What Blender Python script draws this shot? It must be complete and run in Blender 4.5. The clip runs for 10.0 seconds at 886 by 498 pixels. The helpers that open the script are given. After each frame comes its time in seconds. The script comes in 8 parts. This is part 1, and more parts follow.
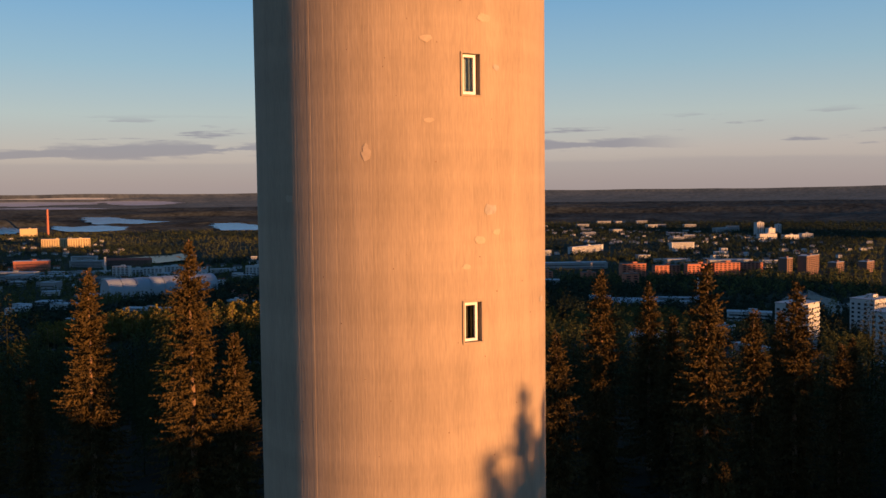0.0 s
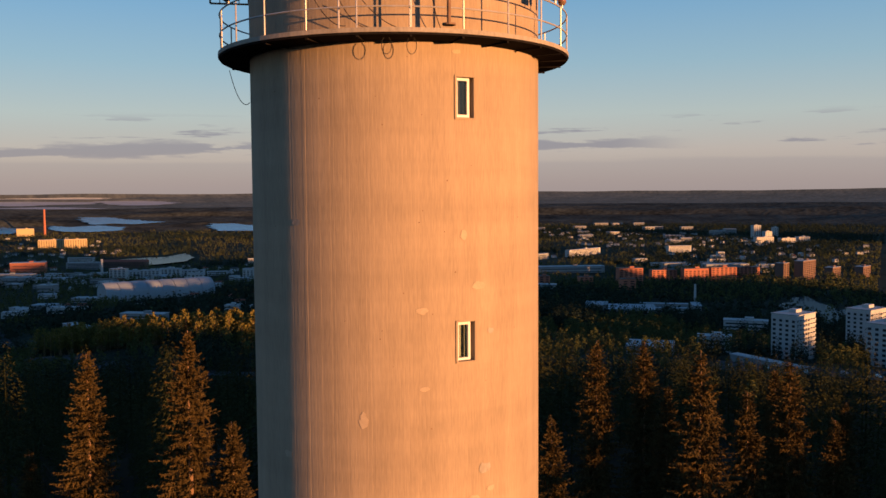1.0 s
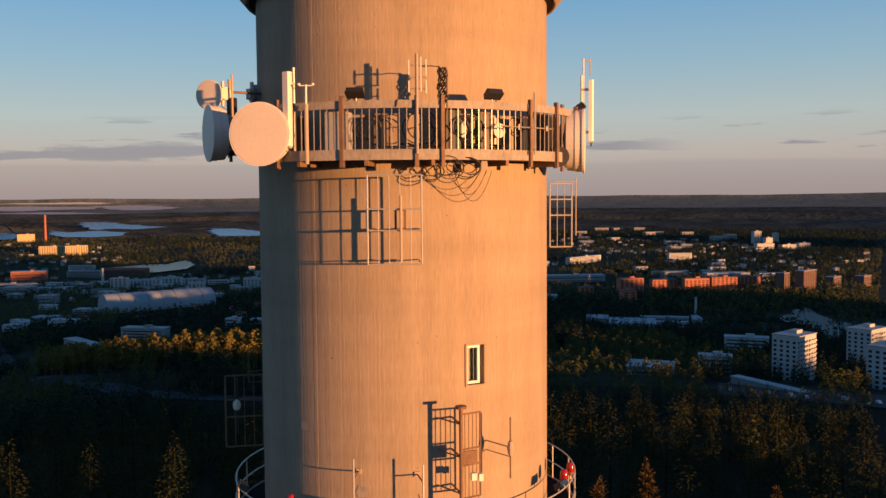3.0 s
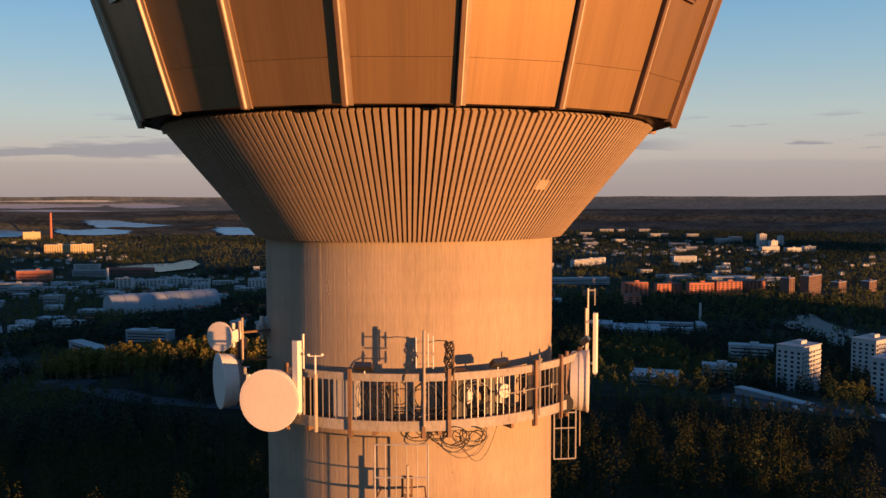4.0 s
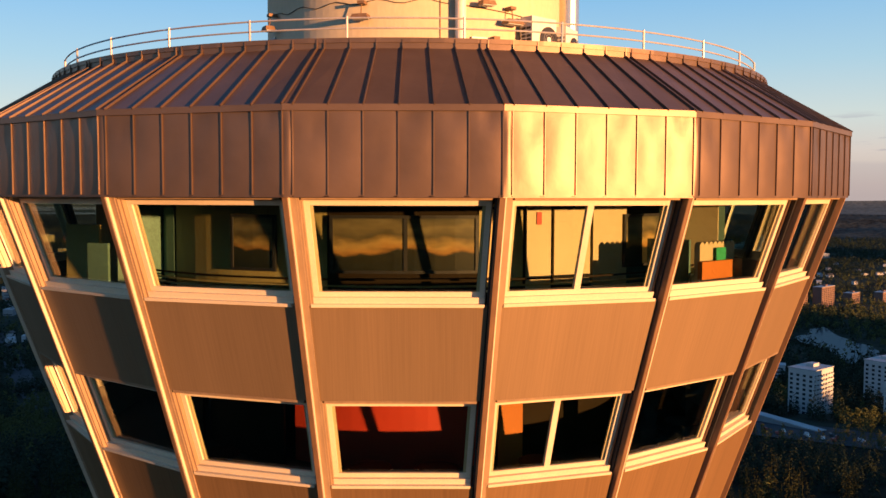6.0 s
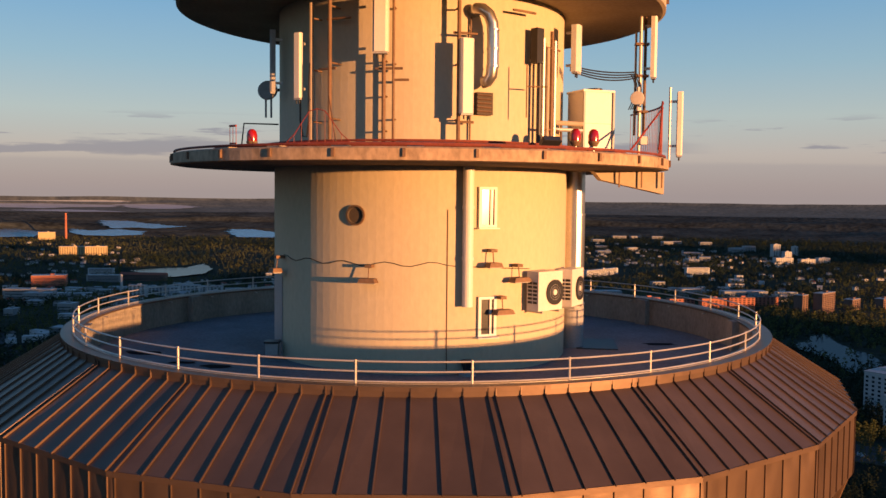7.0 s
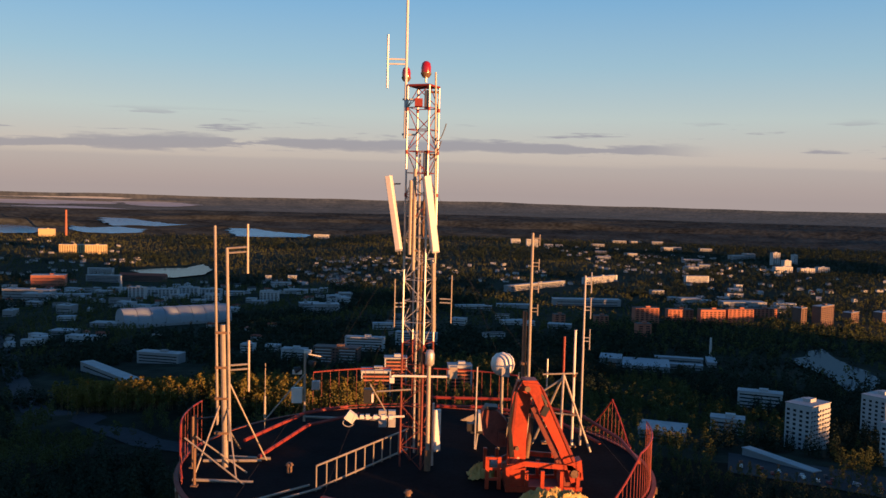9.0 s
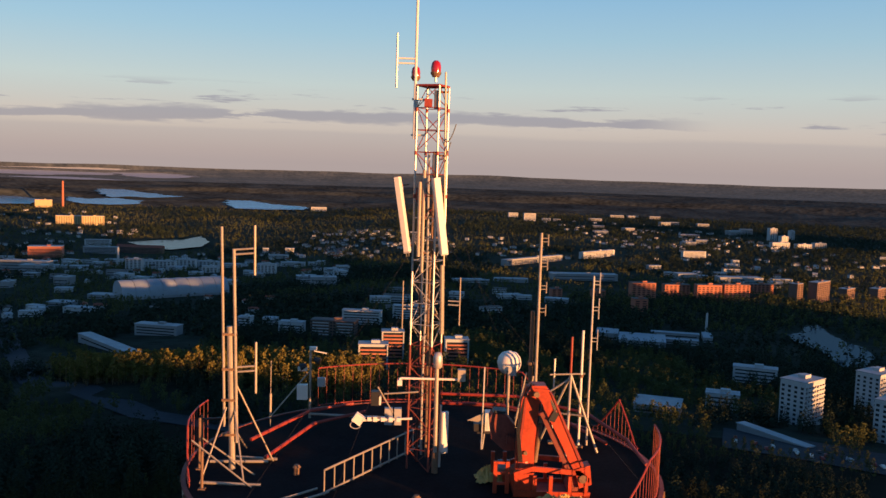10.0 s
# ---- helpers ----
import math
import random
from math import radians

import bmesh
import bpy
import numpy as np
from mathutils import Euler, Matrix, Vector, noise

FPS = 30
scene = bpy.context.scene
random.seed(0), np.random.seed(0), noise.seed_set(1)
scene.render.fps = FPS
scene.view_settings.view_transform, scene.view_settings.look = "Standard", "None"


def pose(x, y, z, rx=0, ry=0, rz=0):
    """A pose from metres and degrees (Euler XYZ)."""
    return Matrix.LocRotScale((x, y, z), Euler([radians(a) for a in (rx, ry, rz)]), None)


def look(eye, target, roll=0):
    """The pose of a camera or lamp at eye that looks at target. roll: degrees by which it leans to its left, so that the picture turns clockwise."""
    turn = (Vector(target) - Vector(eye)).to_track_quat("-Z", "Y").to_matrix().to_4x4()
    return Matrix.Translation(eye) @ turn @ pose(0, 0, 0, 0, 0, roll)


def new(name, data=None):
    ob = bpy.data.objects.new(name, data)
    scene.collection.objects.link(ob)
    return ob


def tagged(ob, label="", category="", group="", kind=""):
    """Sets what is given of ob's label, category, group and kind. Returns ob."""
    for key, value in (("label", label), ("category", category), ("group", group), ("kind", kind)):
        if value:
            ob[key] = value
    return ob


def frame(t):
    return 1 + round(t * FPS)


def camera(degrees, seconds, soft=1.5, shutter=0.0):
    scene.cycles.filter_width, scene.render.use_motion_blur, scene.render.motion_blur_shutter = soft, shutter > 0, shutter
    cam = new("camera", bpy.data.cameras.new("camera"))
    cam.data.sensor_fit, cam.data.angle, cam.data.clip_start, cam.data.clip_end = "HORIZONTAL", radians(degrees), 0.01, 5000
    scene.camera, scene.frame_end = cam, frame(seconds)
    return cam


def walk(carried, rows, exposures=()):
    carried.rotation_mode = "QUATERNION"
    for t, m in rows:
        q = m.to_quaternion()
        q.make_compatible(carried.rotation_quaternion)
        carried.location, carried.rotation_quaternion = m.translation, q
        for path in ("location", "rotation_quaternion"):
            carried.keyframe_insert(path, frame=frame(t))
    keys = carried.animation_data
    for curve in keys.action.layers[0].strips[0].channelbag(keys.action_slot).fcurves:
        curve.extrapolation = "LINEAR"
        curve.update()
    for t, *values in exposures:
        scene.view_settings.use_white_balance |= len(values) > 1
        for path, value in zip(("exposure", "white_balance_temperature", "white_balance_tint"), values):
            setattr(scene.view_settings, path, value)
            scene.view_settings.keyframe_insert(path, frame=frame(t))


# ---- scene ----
cam = camera(52.77, 10.0)
EXPOSURES = [(0.0, 1.22), (3.3, 1.2), (4.0, 1.3), (4.6, 1.42), (5.5, 1.66), (6.1, 1.68), (6.6, 1.42), (7.3, 1.12), (8.0, 1.0), (8.5, 1.12), (9.0, 1.36), (10.0, 1.46)]
PATH = [
    (0.0, (0.127, -23.999, 25.000), (0.921, -4.054, 23.748), -0.60),
    (0.5, (0.206, -24.184, 28.056), (1.029, -4.241, 26.798), -0.47),
    (1.0, (0.209, -24.165, 31.181), (1.065, -4.223, 29.925), -0.40),
    (1.5, (0.181, -23.935, 34.191), (1.043, -3.995, 32.893), -0.38),
    (2.0, (0.168, -23.814, 37.315), (1.045, -3.873, 36.052), -0.42),
    (3.5, (-0.024, -24.075, 45.967), (0.781, -4.127, 44.770), -0.35),
    (4.0, (0.000, -24.010, 49.031), (0.743, -4.062, 47.800), -0.08),
    (4.5, (0.119, -24.086, 51.906), (0.792, -4.135, 50.685), -0.08),
    (5.0, (0.016, -24.321, 55.127), (0.615, -4.364, 53.958), 0.08),
    (5.5, (0.166, -24.140, 58.245), (0.714, -4.183, 57.059), 0.11),
    (6.0, (0.192, -24.111, 61.529), (0.677, -4.154, 60.325), 0.11),
    (7.5, (-0.010, -23.728, 70.503), (0.467, -3.771, 69.278), 0.77),
    (8.0, (0.031, -23.729, 73.720), (0.505, -3.772, 72.497), 0.82),
    (8.5, (-0.016, -23.679, 76.499), (0.444, -3.722, 75.274), 1.16),
    (9.0, (-0.000, -23.569, 79.581), (0.471, -3.613, 78.345), 1.44),
    (9.5, (-0.145, -23.472, 80.356), (0.344, -3.517, 79.117), 1.71),
    (10.0, (-0.309, -23.296, 80.295), (0.237, -3.388, 78.465), 1.82),
]
walk(cam, [(t, look(eye, target, roll)) for t, eye, target, roll in PATH], EXPOSURES)

# ---------------------------------------------------------------- world and sun
SUN_AZ, SUN_EL = 47.3, 2.2          # to the right of the way from the tower to the camera; above the horizon
sun_way = Vector((math.sin(radians(SUN_AZ)) * math.cos(radians(SUN_EL)), -math.cos(radians(SUN_AZ)) * math.cos(radians(SUN_EL)), math.sin(radians(SUN_EL))))
sun_data = bpy.data.lights.new("sun", "SUN")
sun_data.energy, sun_data.angle, sun_data.color = 5.0, radians(0.6), (1.0, 0.43, 0.15)
sun = new("sun", sun_data)
sun.matrix_world = look(sun_way * 300, (0, 0, 0))

world = bpy.data.worlds.new("dusk_sky")
scene.world = world
world.use_nodes = True
wt = world.node_tree
wt.nodes.clear()


def wnode(kind, **values):
    n = wt.nodes.new(kind)
    for key, v in values.items():
        n.inputs[key.replace("_", " ")].default_value = v
    return n


def wlink(a, b):
    wt.links.new(a, b)


sky = wt.nodes.new("ShaderNodeTexSky")
sky.sky_type, sky.sun_disc = "NISHITA", False
sky.sun_elevation, sky.sun_rotation = radians(SUN_EL), math.atan2(sun_way.x, sun_way.y)
sky.air_density, sky.dust_density, sky.ozone_density = 1.0, 0.3, 4.0
co = wt.nodes.new("ShaderNodeTexCoord")
sep = wt.nodes.new("ShaderNodeSeparateXYZ")
wlink(co.outputs["Generated"], sep.inputs[0])
# dusk colours by height over the horizon, as seen away from the sun
ramp = wt.nodes.new("ShaderNodeValToRGB")
stops = ((0.0, (0.185, 0.155, 0.150)), (0.012, (0.20, 0.165, 0.158)), (0.045, (0.25, 0.213, 0.198)), (0.085, (0.23, 0.25, 0.240)),
         (0.14, (0.155, 0.225, 0.262)), (0.22, (0.085, 0.178, 0.275)), (0.5, (0.03, 0.09, 0.20)), (1.0, (0.018, 0.05, 0.12)))
for k, (at, colour) in enumerate(stops):
    e = ramp.color_ramp.elements[k] if k < 2 else ramp.color_ramp.elements.new(at)
    e.position, e.color = at, (*colour, 1)
wlink(sep.outputs["Z"], ramp.inputs[0])
# one long flat streak of cloud low over the horizon, and loose wisps above it


def wmath(op, a, b=None, c=None):
    n = wt.nodes.new("ShaderNodeMath")
    n.operation = op
    for k, v in enumerate((a, b, c)):
        if v is None:
            continue
        if isinstance(v, (int, float)):
            n.inputs[k].default_value = v
        else:
            wlink(v, n.inputs[k])
    return n.outputs[0]


def wnoise(stretch, shift, scale, detail):
    m = wt.nodes.new("ShaderNodeMapping")
    m.inputs["Scale"].default_value, m.inputs["Location"].default_value = stretch, shift
    wlink(co.outputs["Generated"], m.inputs[0])
    n = wnode("ShaderNodeTexNoise", Scale=scale, Detail=detail, Roughness=0.6)
    wlink(m.outputs[0], n.inputs[0])
    return n.outputs[0]


def wsoft(value, low, high):
    n = wt.nodes.new("ShaderNodeMapRange")
    n.interpolation_type = "SMOOTHSTEP"
    n.inputs["From Min"].default_value, n.inputs["From Max"].default_value = low, high
    wlink(value, n.inputs[0])
    return n.outputs[0]


along = sep.outputs["X"]
rise = wmath("MULTIPLY_ADD", wmath("MULTIPLY", wmath("ADD", along, -0.08), wmath("ADD", along, -0.08)), -0.05, 0.0530)
rise = wmath("MULTIPLY_ADD", wnoise((3, 3, 3), (0.2, 0, 0), 2.0, 3.0), 0.006, wmath("ADD", rise, -0.003))
away = wmath("ABSOLUTE", wmath("SUBTRACT", sep.outputs["Z"], rise))
thick = wmath("MULTIPLY_ADD", wnoise((4, 4, 30), (0.9, 0.1, 0), 3.2, 6.0), 0.030, -0.0085)
streak = wmath("MULTIPLY", wsoft(wmath("DIVIDE", away, wmath("MAXIMUM", thick, 0.0005)), 1.15, 0.45), wsoft(along, 0.32, 0.22))
wisp = wmath("MULTIPLY", wsoft(wnoise((5, 5, 62), (0.4, 0.3, 0.85), 1.7, 5.0), 0.57, 0.67), wmath("MULTIPLY", wsoft(sep.outputs["Z"], 0.036, 0.05), wsoft(sep.outputs["Z"], 0.088, 0.07)))
low_bank = wmath("MULTIPLY", wsoft(wmath("MULTIPLY_ADD", wnoise((2, 2, 20), (0.1, 0.7, 0), 2.0, 5.0), 0.014, sep.outputs["Z"]), 0.044, 0.038), 0.30)
both = wmath("MAXIMUM", wmath("MULTIPLY", wmath("MAXIMUM", streak, wisp), 0.92), low_bank)
clouded = wt.nodes.new("ShaderNodeMix")
clouded.data_type = "RGBA"
clouded.inputs[7].default_value = (0.145, 0.130, 0.152, 1)
wlink(both, clouded.inputs[0])
wlink(ramp.outputs[0], clouded.inputs[6])
ramp_bg, sky_bg = wnode("ShaderNodeBackground", Strength=0.81), wnode("ShaderNodeBackground", Strength=0.03)
wlink(clouded.outputs[2], ramp_bg.inputs[0])
wlink(sky.outputs[0], sky_bg.inputs[0])
total = wt.nodes.new("ShaderNodeAddShader")
wlink(ramp_bg.outputs[0], total.inputs[0])
wlink(sky_bg.outputs[0], total.inputs[1])
out = wt.nodes.new("ShaderNodeOutputWorld")
wlink(total.outputs[0], out.inputs[0])


# ---------------------------------------------------------------- materials
def mat(name, col, rough=0.7, metal=0.0, var=0.25, scale=1.0, fine=18.0, stretch=(1, 1, 1), bump=0.0, island=0.0, per_object=0.0, spec=0.4):
    """A surface with two scales of colour variation, roughness variation and relief, in metres."""
    m = bpy.data.materials.new(name)
    m.use_nodes = True
    nt = m.node_tree
    b = nt.nodes["Principled BSDF"]
    b.inputs["Roughness"].default_value, b.inputs["Metallic"].default_value = rough, metal
    b.inputs["Specular IOR Level"].default_value = spec
    co = nt.nodes.new("ShaderNodeTexCoord")
    mp = nt.nodes.new("ShaderNodeMapping")
    mp.inputs["Scale"].default_value = stretch
    nt.links.new(co.outputs["Object"], mp.inputs[0])
    big, small = nt.nodes.new("ShaderNodeTexNoise"), nt.nodes.new("ShaderNodeTexNoise")
    big.inputs["Scale"].default_value, small.inputs["Scale"].default_value = scale, fine
    big.inputs["Detail"].default_value, small.inputs["Detail"].default_value = 5, 4
    nt.links.new(mp.outputs[0], big.inputs[0])
    nt.links.new(mp.outputs[0], small.inputs[0])
    add = nt.nodes.new("ShaderNodeMath")
    add.operation = "ADD"
    nt.links.new(big.outputs[0], add.inputs[0])
    nt.links.new(small.outputs[0], add.inputs[1])
    value = add.outputs[0]
    for amount, kind, socket in ((island, "ShaderNodeNewGeometry", "Random Per Island"), (per_object, "ShaderNodeObjectInfo", "Random")):
        if amount:
            g = nt.nodes.new(kind)
            mul = nt.nodes.new("ShaderNodeMath")
            mul.operation = "MULTIPLY_ADD"
            mul.inputs[1].default_value = amount
            nt.links.new(g.outputs[socket], mul.inputs[0])
            nt.links.new(value, mul.inputs[2])
            value = mul.outputs[0]
    ramp = nt.nodes.new("ShaderNodeMapRange")
    span = island + per_object
    ramp.inputs["From Min"].default_value, ramp.inputs["From Max"].default_value = 0.65, 1.35 + span
    ramp.inputs["To Min"].default_value, ramp.inputs["To Max"].default_value = 1 - var, 1 + var
    nt.links.new(value, ramp.inputs[0])
    mix = nt.nodes.new("ShaderNodeMix")
    mix.data_type, mix.blend_type = "RGBA", "MULTIPLY"
    mix.inputs[0].default_value = 1.0
    mix.inputs[6].default_value = (*col, 1)
    nt.links.new(ramp.outputs[0], mix.inputs[7])
    nt.links.new(mix.outputs[2], b.inputs["Base Color"])
    if bump:
        bp = nt.nodes.new("ShaderNodeBump")
        bp.inputs["Strength"].default_value, bp.inputs["Distance"].default_value = 1.0, bump
        nt.links.new(add.outputs[0], bp.inputs["Height"])
        nt.links.new(bp.outputs[0], b.inputs["Normal"])
    return m


def glass(name, tint=(0.9, 0.93, 0.92), rough=0.02):
    m = bpy.data.materials.new(name)
    m.use_nodes = True
    nt = m.node_tree
    nt.nodes.remove(nt.nodes["Principled BSDF"])
    tr, gl, mx, lw = (nt.nodes.new("ShaderNode" + k) for k in ("BsdfTransparent", "BsdfGlossy", "MixShader", "LayerWeight"))
    tr.inputs[0].default_value = (*tint, 1)
    gl.inputs["Roughness"].default_value = rough
    lw.inputs[0].default_value = 0.5
    power, scaled = nt.nodes.new("ShaderNodeMath"), nt.nodes.new("ShaderNodeMath")
    power.operation, scaled.operation = "POWER", "MULTIPLY_ADD"
    power.inputs[1].default_value = 4.0
    scaled.inputs[1].default_value, scaled.inputs[2].default_value = 0.92, 0.05
    nt.links.new(lw.outputs["Facing"], power.inputs[0])
    nt.links.new(power.outputs[0], scaled.inputs[0])
    nt.links.new(scaled.outputs[0], mx.inputs[0])
    nt.links.new(tr.outputs[0], mx.inputs[1])
    nt.links.new(gl.outputs[0], mx.inputs[2])
    nt.links.new(mx.outputs[0], nt.nodes["Material Output"].inputs[0])
    return m


CONCRETE = mat("concrete", (0.276, 0.219, 0.156), 0.92, var=0.16, scale=2.2, fine=26.0, stretch=(1, 1, 0.12), bump=0.004)


def pour_bands(m, height, amount):
    """Faint level bands, one for each lift of the formwork."""
    nt = m.node_tree
    colour = next(n for n in nt.nodes if n.bl_idname == "ShaderNodeMix")
    co = nt.nodes.new("ShaderNodeTexCoord")
    mp, nz, mr, mix = (nt.nodes.new("ShaderNode" + k) for k in ("Mapping", "TexNoise", "MapRange", "Mix"))
    mp.inputs["Scale"].default_value = (0.12, 0.12, 1.0 / height)
    nz.inputs["Scale"].default_value, nz.inputs["Detail"].default_value = 1.0, 3.0
    mr.inputs["From Min"].default_value, mr.inputs["From Max"].default_value = 0.35, 0.65
    mr.inputs["To Min"].default_value, mr.inputs["To Max"].default_value = 1 - amount, 1 + amount
    mix.data_type, mix.blend_type = "RGBA", "MULTIPLY"
    mix.inputs[0].default_value = 1.0
    nt.links.new(co.outputs["Object"], mp.inputs[0])
    nt.links.new(mp.outputs[0], nz.inputs[0])
    nt.links.new(nz.outputs[0], mr.inputs[0])
    nt.links.new(colour.outputs[2], mix.inputs[6])
    nt.links.new(mr.outputs[0], mix.inputs[7])
    nt.links.new(mix.outputs[2], nt.nodes["Principled BSDF"].inputs["Base Color"])


pour_bands(CONCRETE, 0.6, 0.06)
PATCH = mat("concrete_patch", (0.36, 0.29, 0.21), 0.9, var=0.12, scale=2.0)
RENDER = mat("white_render", (0.46, 0.40, 0.285), 0.85, var=0.09, scale=0.35, fine=10.0, stretch=(1, 1, 0.5), bump=0.003)
RIBBED = mat("timber_slat", (0.30, 0.22, 0.15), 0.7, var=0.2, scale=0.8, fine=10.0, stretch=(1, 1, 0.2), bump=0.002, per_object=0.25)
BACKING = mat("dark_backing", (0.06, 0.045, 0.032), 0.8, var=0.2)
COPPER = mat("copper_panel", (0.230, 0.160, 0.092), 0.48, 0.42, var=0.16, scale=1.1, fine=26.0, stretch=(1.5, 0.02, 0.025), bump=0.0015, per_object=0.22)
# COPPER again, made redder and more metallic after the lower panels' dimmer light.
COPPER_LOW = mat("lower_copper_panel", (0.252, 0.156, 0.076), 0.48, 0.60, var=0.2, scale=1.1, fine=26.0, stretch=(1.5, 0.02, 0.025), bump=0.0015, per_object=0.22)
EDGE = mat("rust_stained_edge", (0.34, 0.25, 0.17), 0.9, var=0.45, scale=1.1, fine=9.0, stretch=(1, 1, 0.6), bump=0.004, spec=0.1)
PLATFORM = mat("stained_platform", (0.155, 0.128, 0.105), 0.9, var=0.4, scale=1.4, fine=12.0, bump=0.004, spec=0.1)
COPPER_RIB = mat("copper_rib", (0.265, 0.19, 0.12), 0.45, 0.2, var=0.2, scale=0.8, fine=10.0, stretch=(1, 1, 0.1))
COPPER_SHEET = mat("copper_sheet", (0.127, 0.085, 0.061), 0.44, 0.55, var=0.25, scale=0.6, fine=1.8, bump=0.008, per_object=0.3)
FRAME = mat("window_timber", (0.52, 0.45, 0.33), 0.45, var=0.12, scale=1.0, fine=30.0)
FRAME_WHITE = mat("window_frame_white", (0.60, 0.59, 0.58), 0.5, var=0.08)
DARK = mat("dark_gap", (0.02, 0.018, 0.016), 0.8, var=0.2)
STEEL = mat("galvanised_steel", (0.46, 0.44, 0.41), 0.45, 0.5, var=0.18, scale=2.0, fine=30.0)
RUSTY = mat("weathered_steel", (0.17, 0.105, 0.065), 0.7, 0.3, var=0.35, scale=3.0, fine=30.0)
BLACK = mat("black_plastic", (0.018, 0.018, 0.02), 0.5, var=0.2)
WHITE = mat("white_plastic", (0.60, 0.57, 0.52), 0.45, var=0.07, scale=1.5, fine=20.0)
COVER = mat("cream_dish_cover", (0.54, 0.49, 0.43), 0.6, var=0.08, scale=1.2, fine=14.0)
POLE = mat("aged_aluminium", (0.30, 0.265, 0.22), 0.5, 0.35, var=0.25, scale=2.0, fine=25.0)
GREY = mat("grey_plastic", (0.30, 0.30, 0.30), 0.5, var=0.1)
RED = mat("red_paint", (0.21, 0.028, 0.018), 0.55, var=0.35, scale=2.0, fine=20.0)
ORANGE = mat("crane_paint", (0.34, 0.042, 0.015), 0.45, var=0.35, scale=2.2, fine=14.0)
RUST_RED = mat("faded_red_rail", (0.16, 0.036, 0.024), 0.7, var=0.4, scale=3.0, fine=25.0)
LAMP_RED = mat("red_lens", (0.26, 0.008, 0.008), 0.15, var=0.05, spec=0.7)
TARP = mat("yellow_tarpaulin", (0.38, 0.26, 0.075), 0.4, var=0.15, scale=3.0, fine=20.0, bump=0.01)
ROOFING = mat("roof_felt", (0.165, 0.17, 0.185), 0.95, var=0.3, scale=0.6, fine=12.0, bump=0.004, spec=0.1)
ROOFING_DARK = mat("black_roof_felt", (0.012, 0.011, 0.012), 0.95, var=0.4, scale=0.8, fine=12.0, bump=0.003, spec=0.04)
PARAPET_PALE = mat("pale_weathered_rim", (0.37, 0.315, 0.235), 0.88, var=0.2, scale=0.9, fine=10.0, stretch=(1, 1, 0.6), bump=0.003, spec=0.15)
PARAPET = mat("weathered_concrete", (0.26, 0.235, 0.20), 0.9, var=0.3, scale=1.2, fine=14.0, stretch=(1, 1, 0.5), bump=0.004)
STAINLESS = mat("stainless_duct", (0.55, 0.53, 0.50), 0.28, 0.9, var=0.12, scale=1.5, fine=20.0)
CLEAR = glass("window_glass", (0.74, 0.81, 0.75))
WALL_RED = mat("red_wall", (0.38, 0.032, 0.012), 0.6, var=0.1)
WALL_CREAM = mat("cream_wall", (0.44, 0.37, 0.22), 0.6, var=0.1)
WALL_TEAL = mat("teal_board", (0.11, 0.20, 0.17), 0.15, var=0.3, scale=0.7)
DOOR_YELLOW = mat("orange_door", (0.40, 0.125, 0.012), 0.7, var=0.1)
GREEN_SIGN = mat("green_sign", (0.03, 0.30, 0.12), 0.4, var=0.1)
RIB_BROWN = mat("brown_rib", (0.15, 0.088, 0.05), 0.5, 0.2, var=0.25, scale=1.0, fine=10.0, stretch=(1, 1, 0.1))
OLIVE = mat("olive_wall", (0.30, 0.25, 0.10), 0.6, var=0.12)


def landscape_board(name, z0, z1):
    """A panel graded from dark woods at the bottom to an evening sky at the top."""
    m = mat(name, (0.3, 0.25, 0.12), 0.35, var=0.3, scale=1.6, fine=5.0, stretch=(1, 1, 3.0))
    nt = m.node_tree
    co, sep, nz, add, mr, ramp = (nt.nodes.new("ShaderNode" + k) for k in ("TexCoord", "SeparateXYZ", "TexNoise", "Math", "MapRange", "ValToRGB"))
    nt.links.new(co.outputs["Object"], sep.inputs[0])
    nt.links.new(co.outputs["Object"], nz.inputs[0])
    nz.inputs["Scale"].default_value, nz.inputs["Detail"].default_value = 1.3, 6
    add.operation = "MULTIPLY_ADD"
    add.inputs[1].default_value = 0.5
    nt.links.new(nz.outputs[0], add.inputs[0])
    nt.links.new(sep.outputs["Z"], add.inputs[2])
    mr.inputs["From Min"].default_value, mr.inputs["From Max"].default_value = z0 + 0.25, z1 + 0.25
    nt.links.new(add.outputs[0], mr.inputs[0])
    stops = ((0.0, (0.010, 0.012, 0.007)), (0.36, (0.018, 0.018, 0.008)), (0.42, (0.24, 0.13, 0.035)), (0.52, (0.26, 0.18, 0.06)), (0.66, (0.07, 0.06, 0.03)), (0.82, (0.13, 0.11, 0.055)), (1.0, (0.05, 0.05, 0.03)))
    for k, (at, colour) in enumerate(stops):
        e = ramp.color_ramp.elements[k] if k < 2 else ramp.color_ramp.elements.new(at)
        e.position, e.color = at, (*colour, 1)
    nt.links.new(mr.outputs[0], ramp.inputs[0])
    mix = next(n for n in nt.nodes if n.bl_idname == "ShaderNodeMix")
    nt.links.new(ramp.outputs[0], mix.inputs[6])
    return m


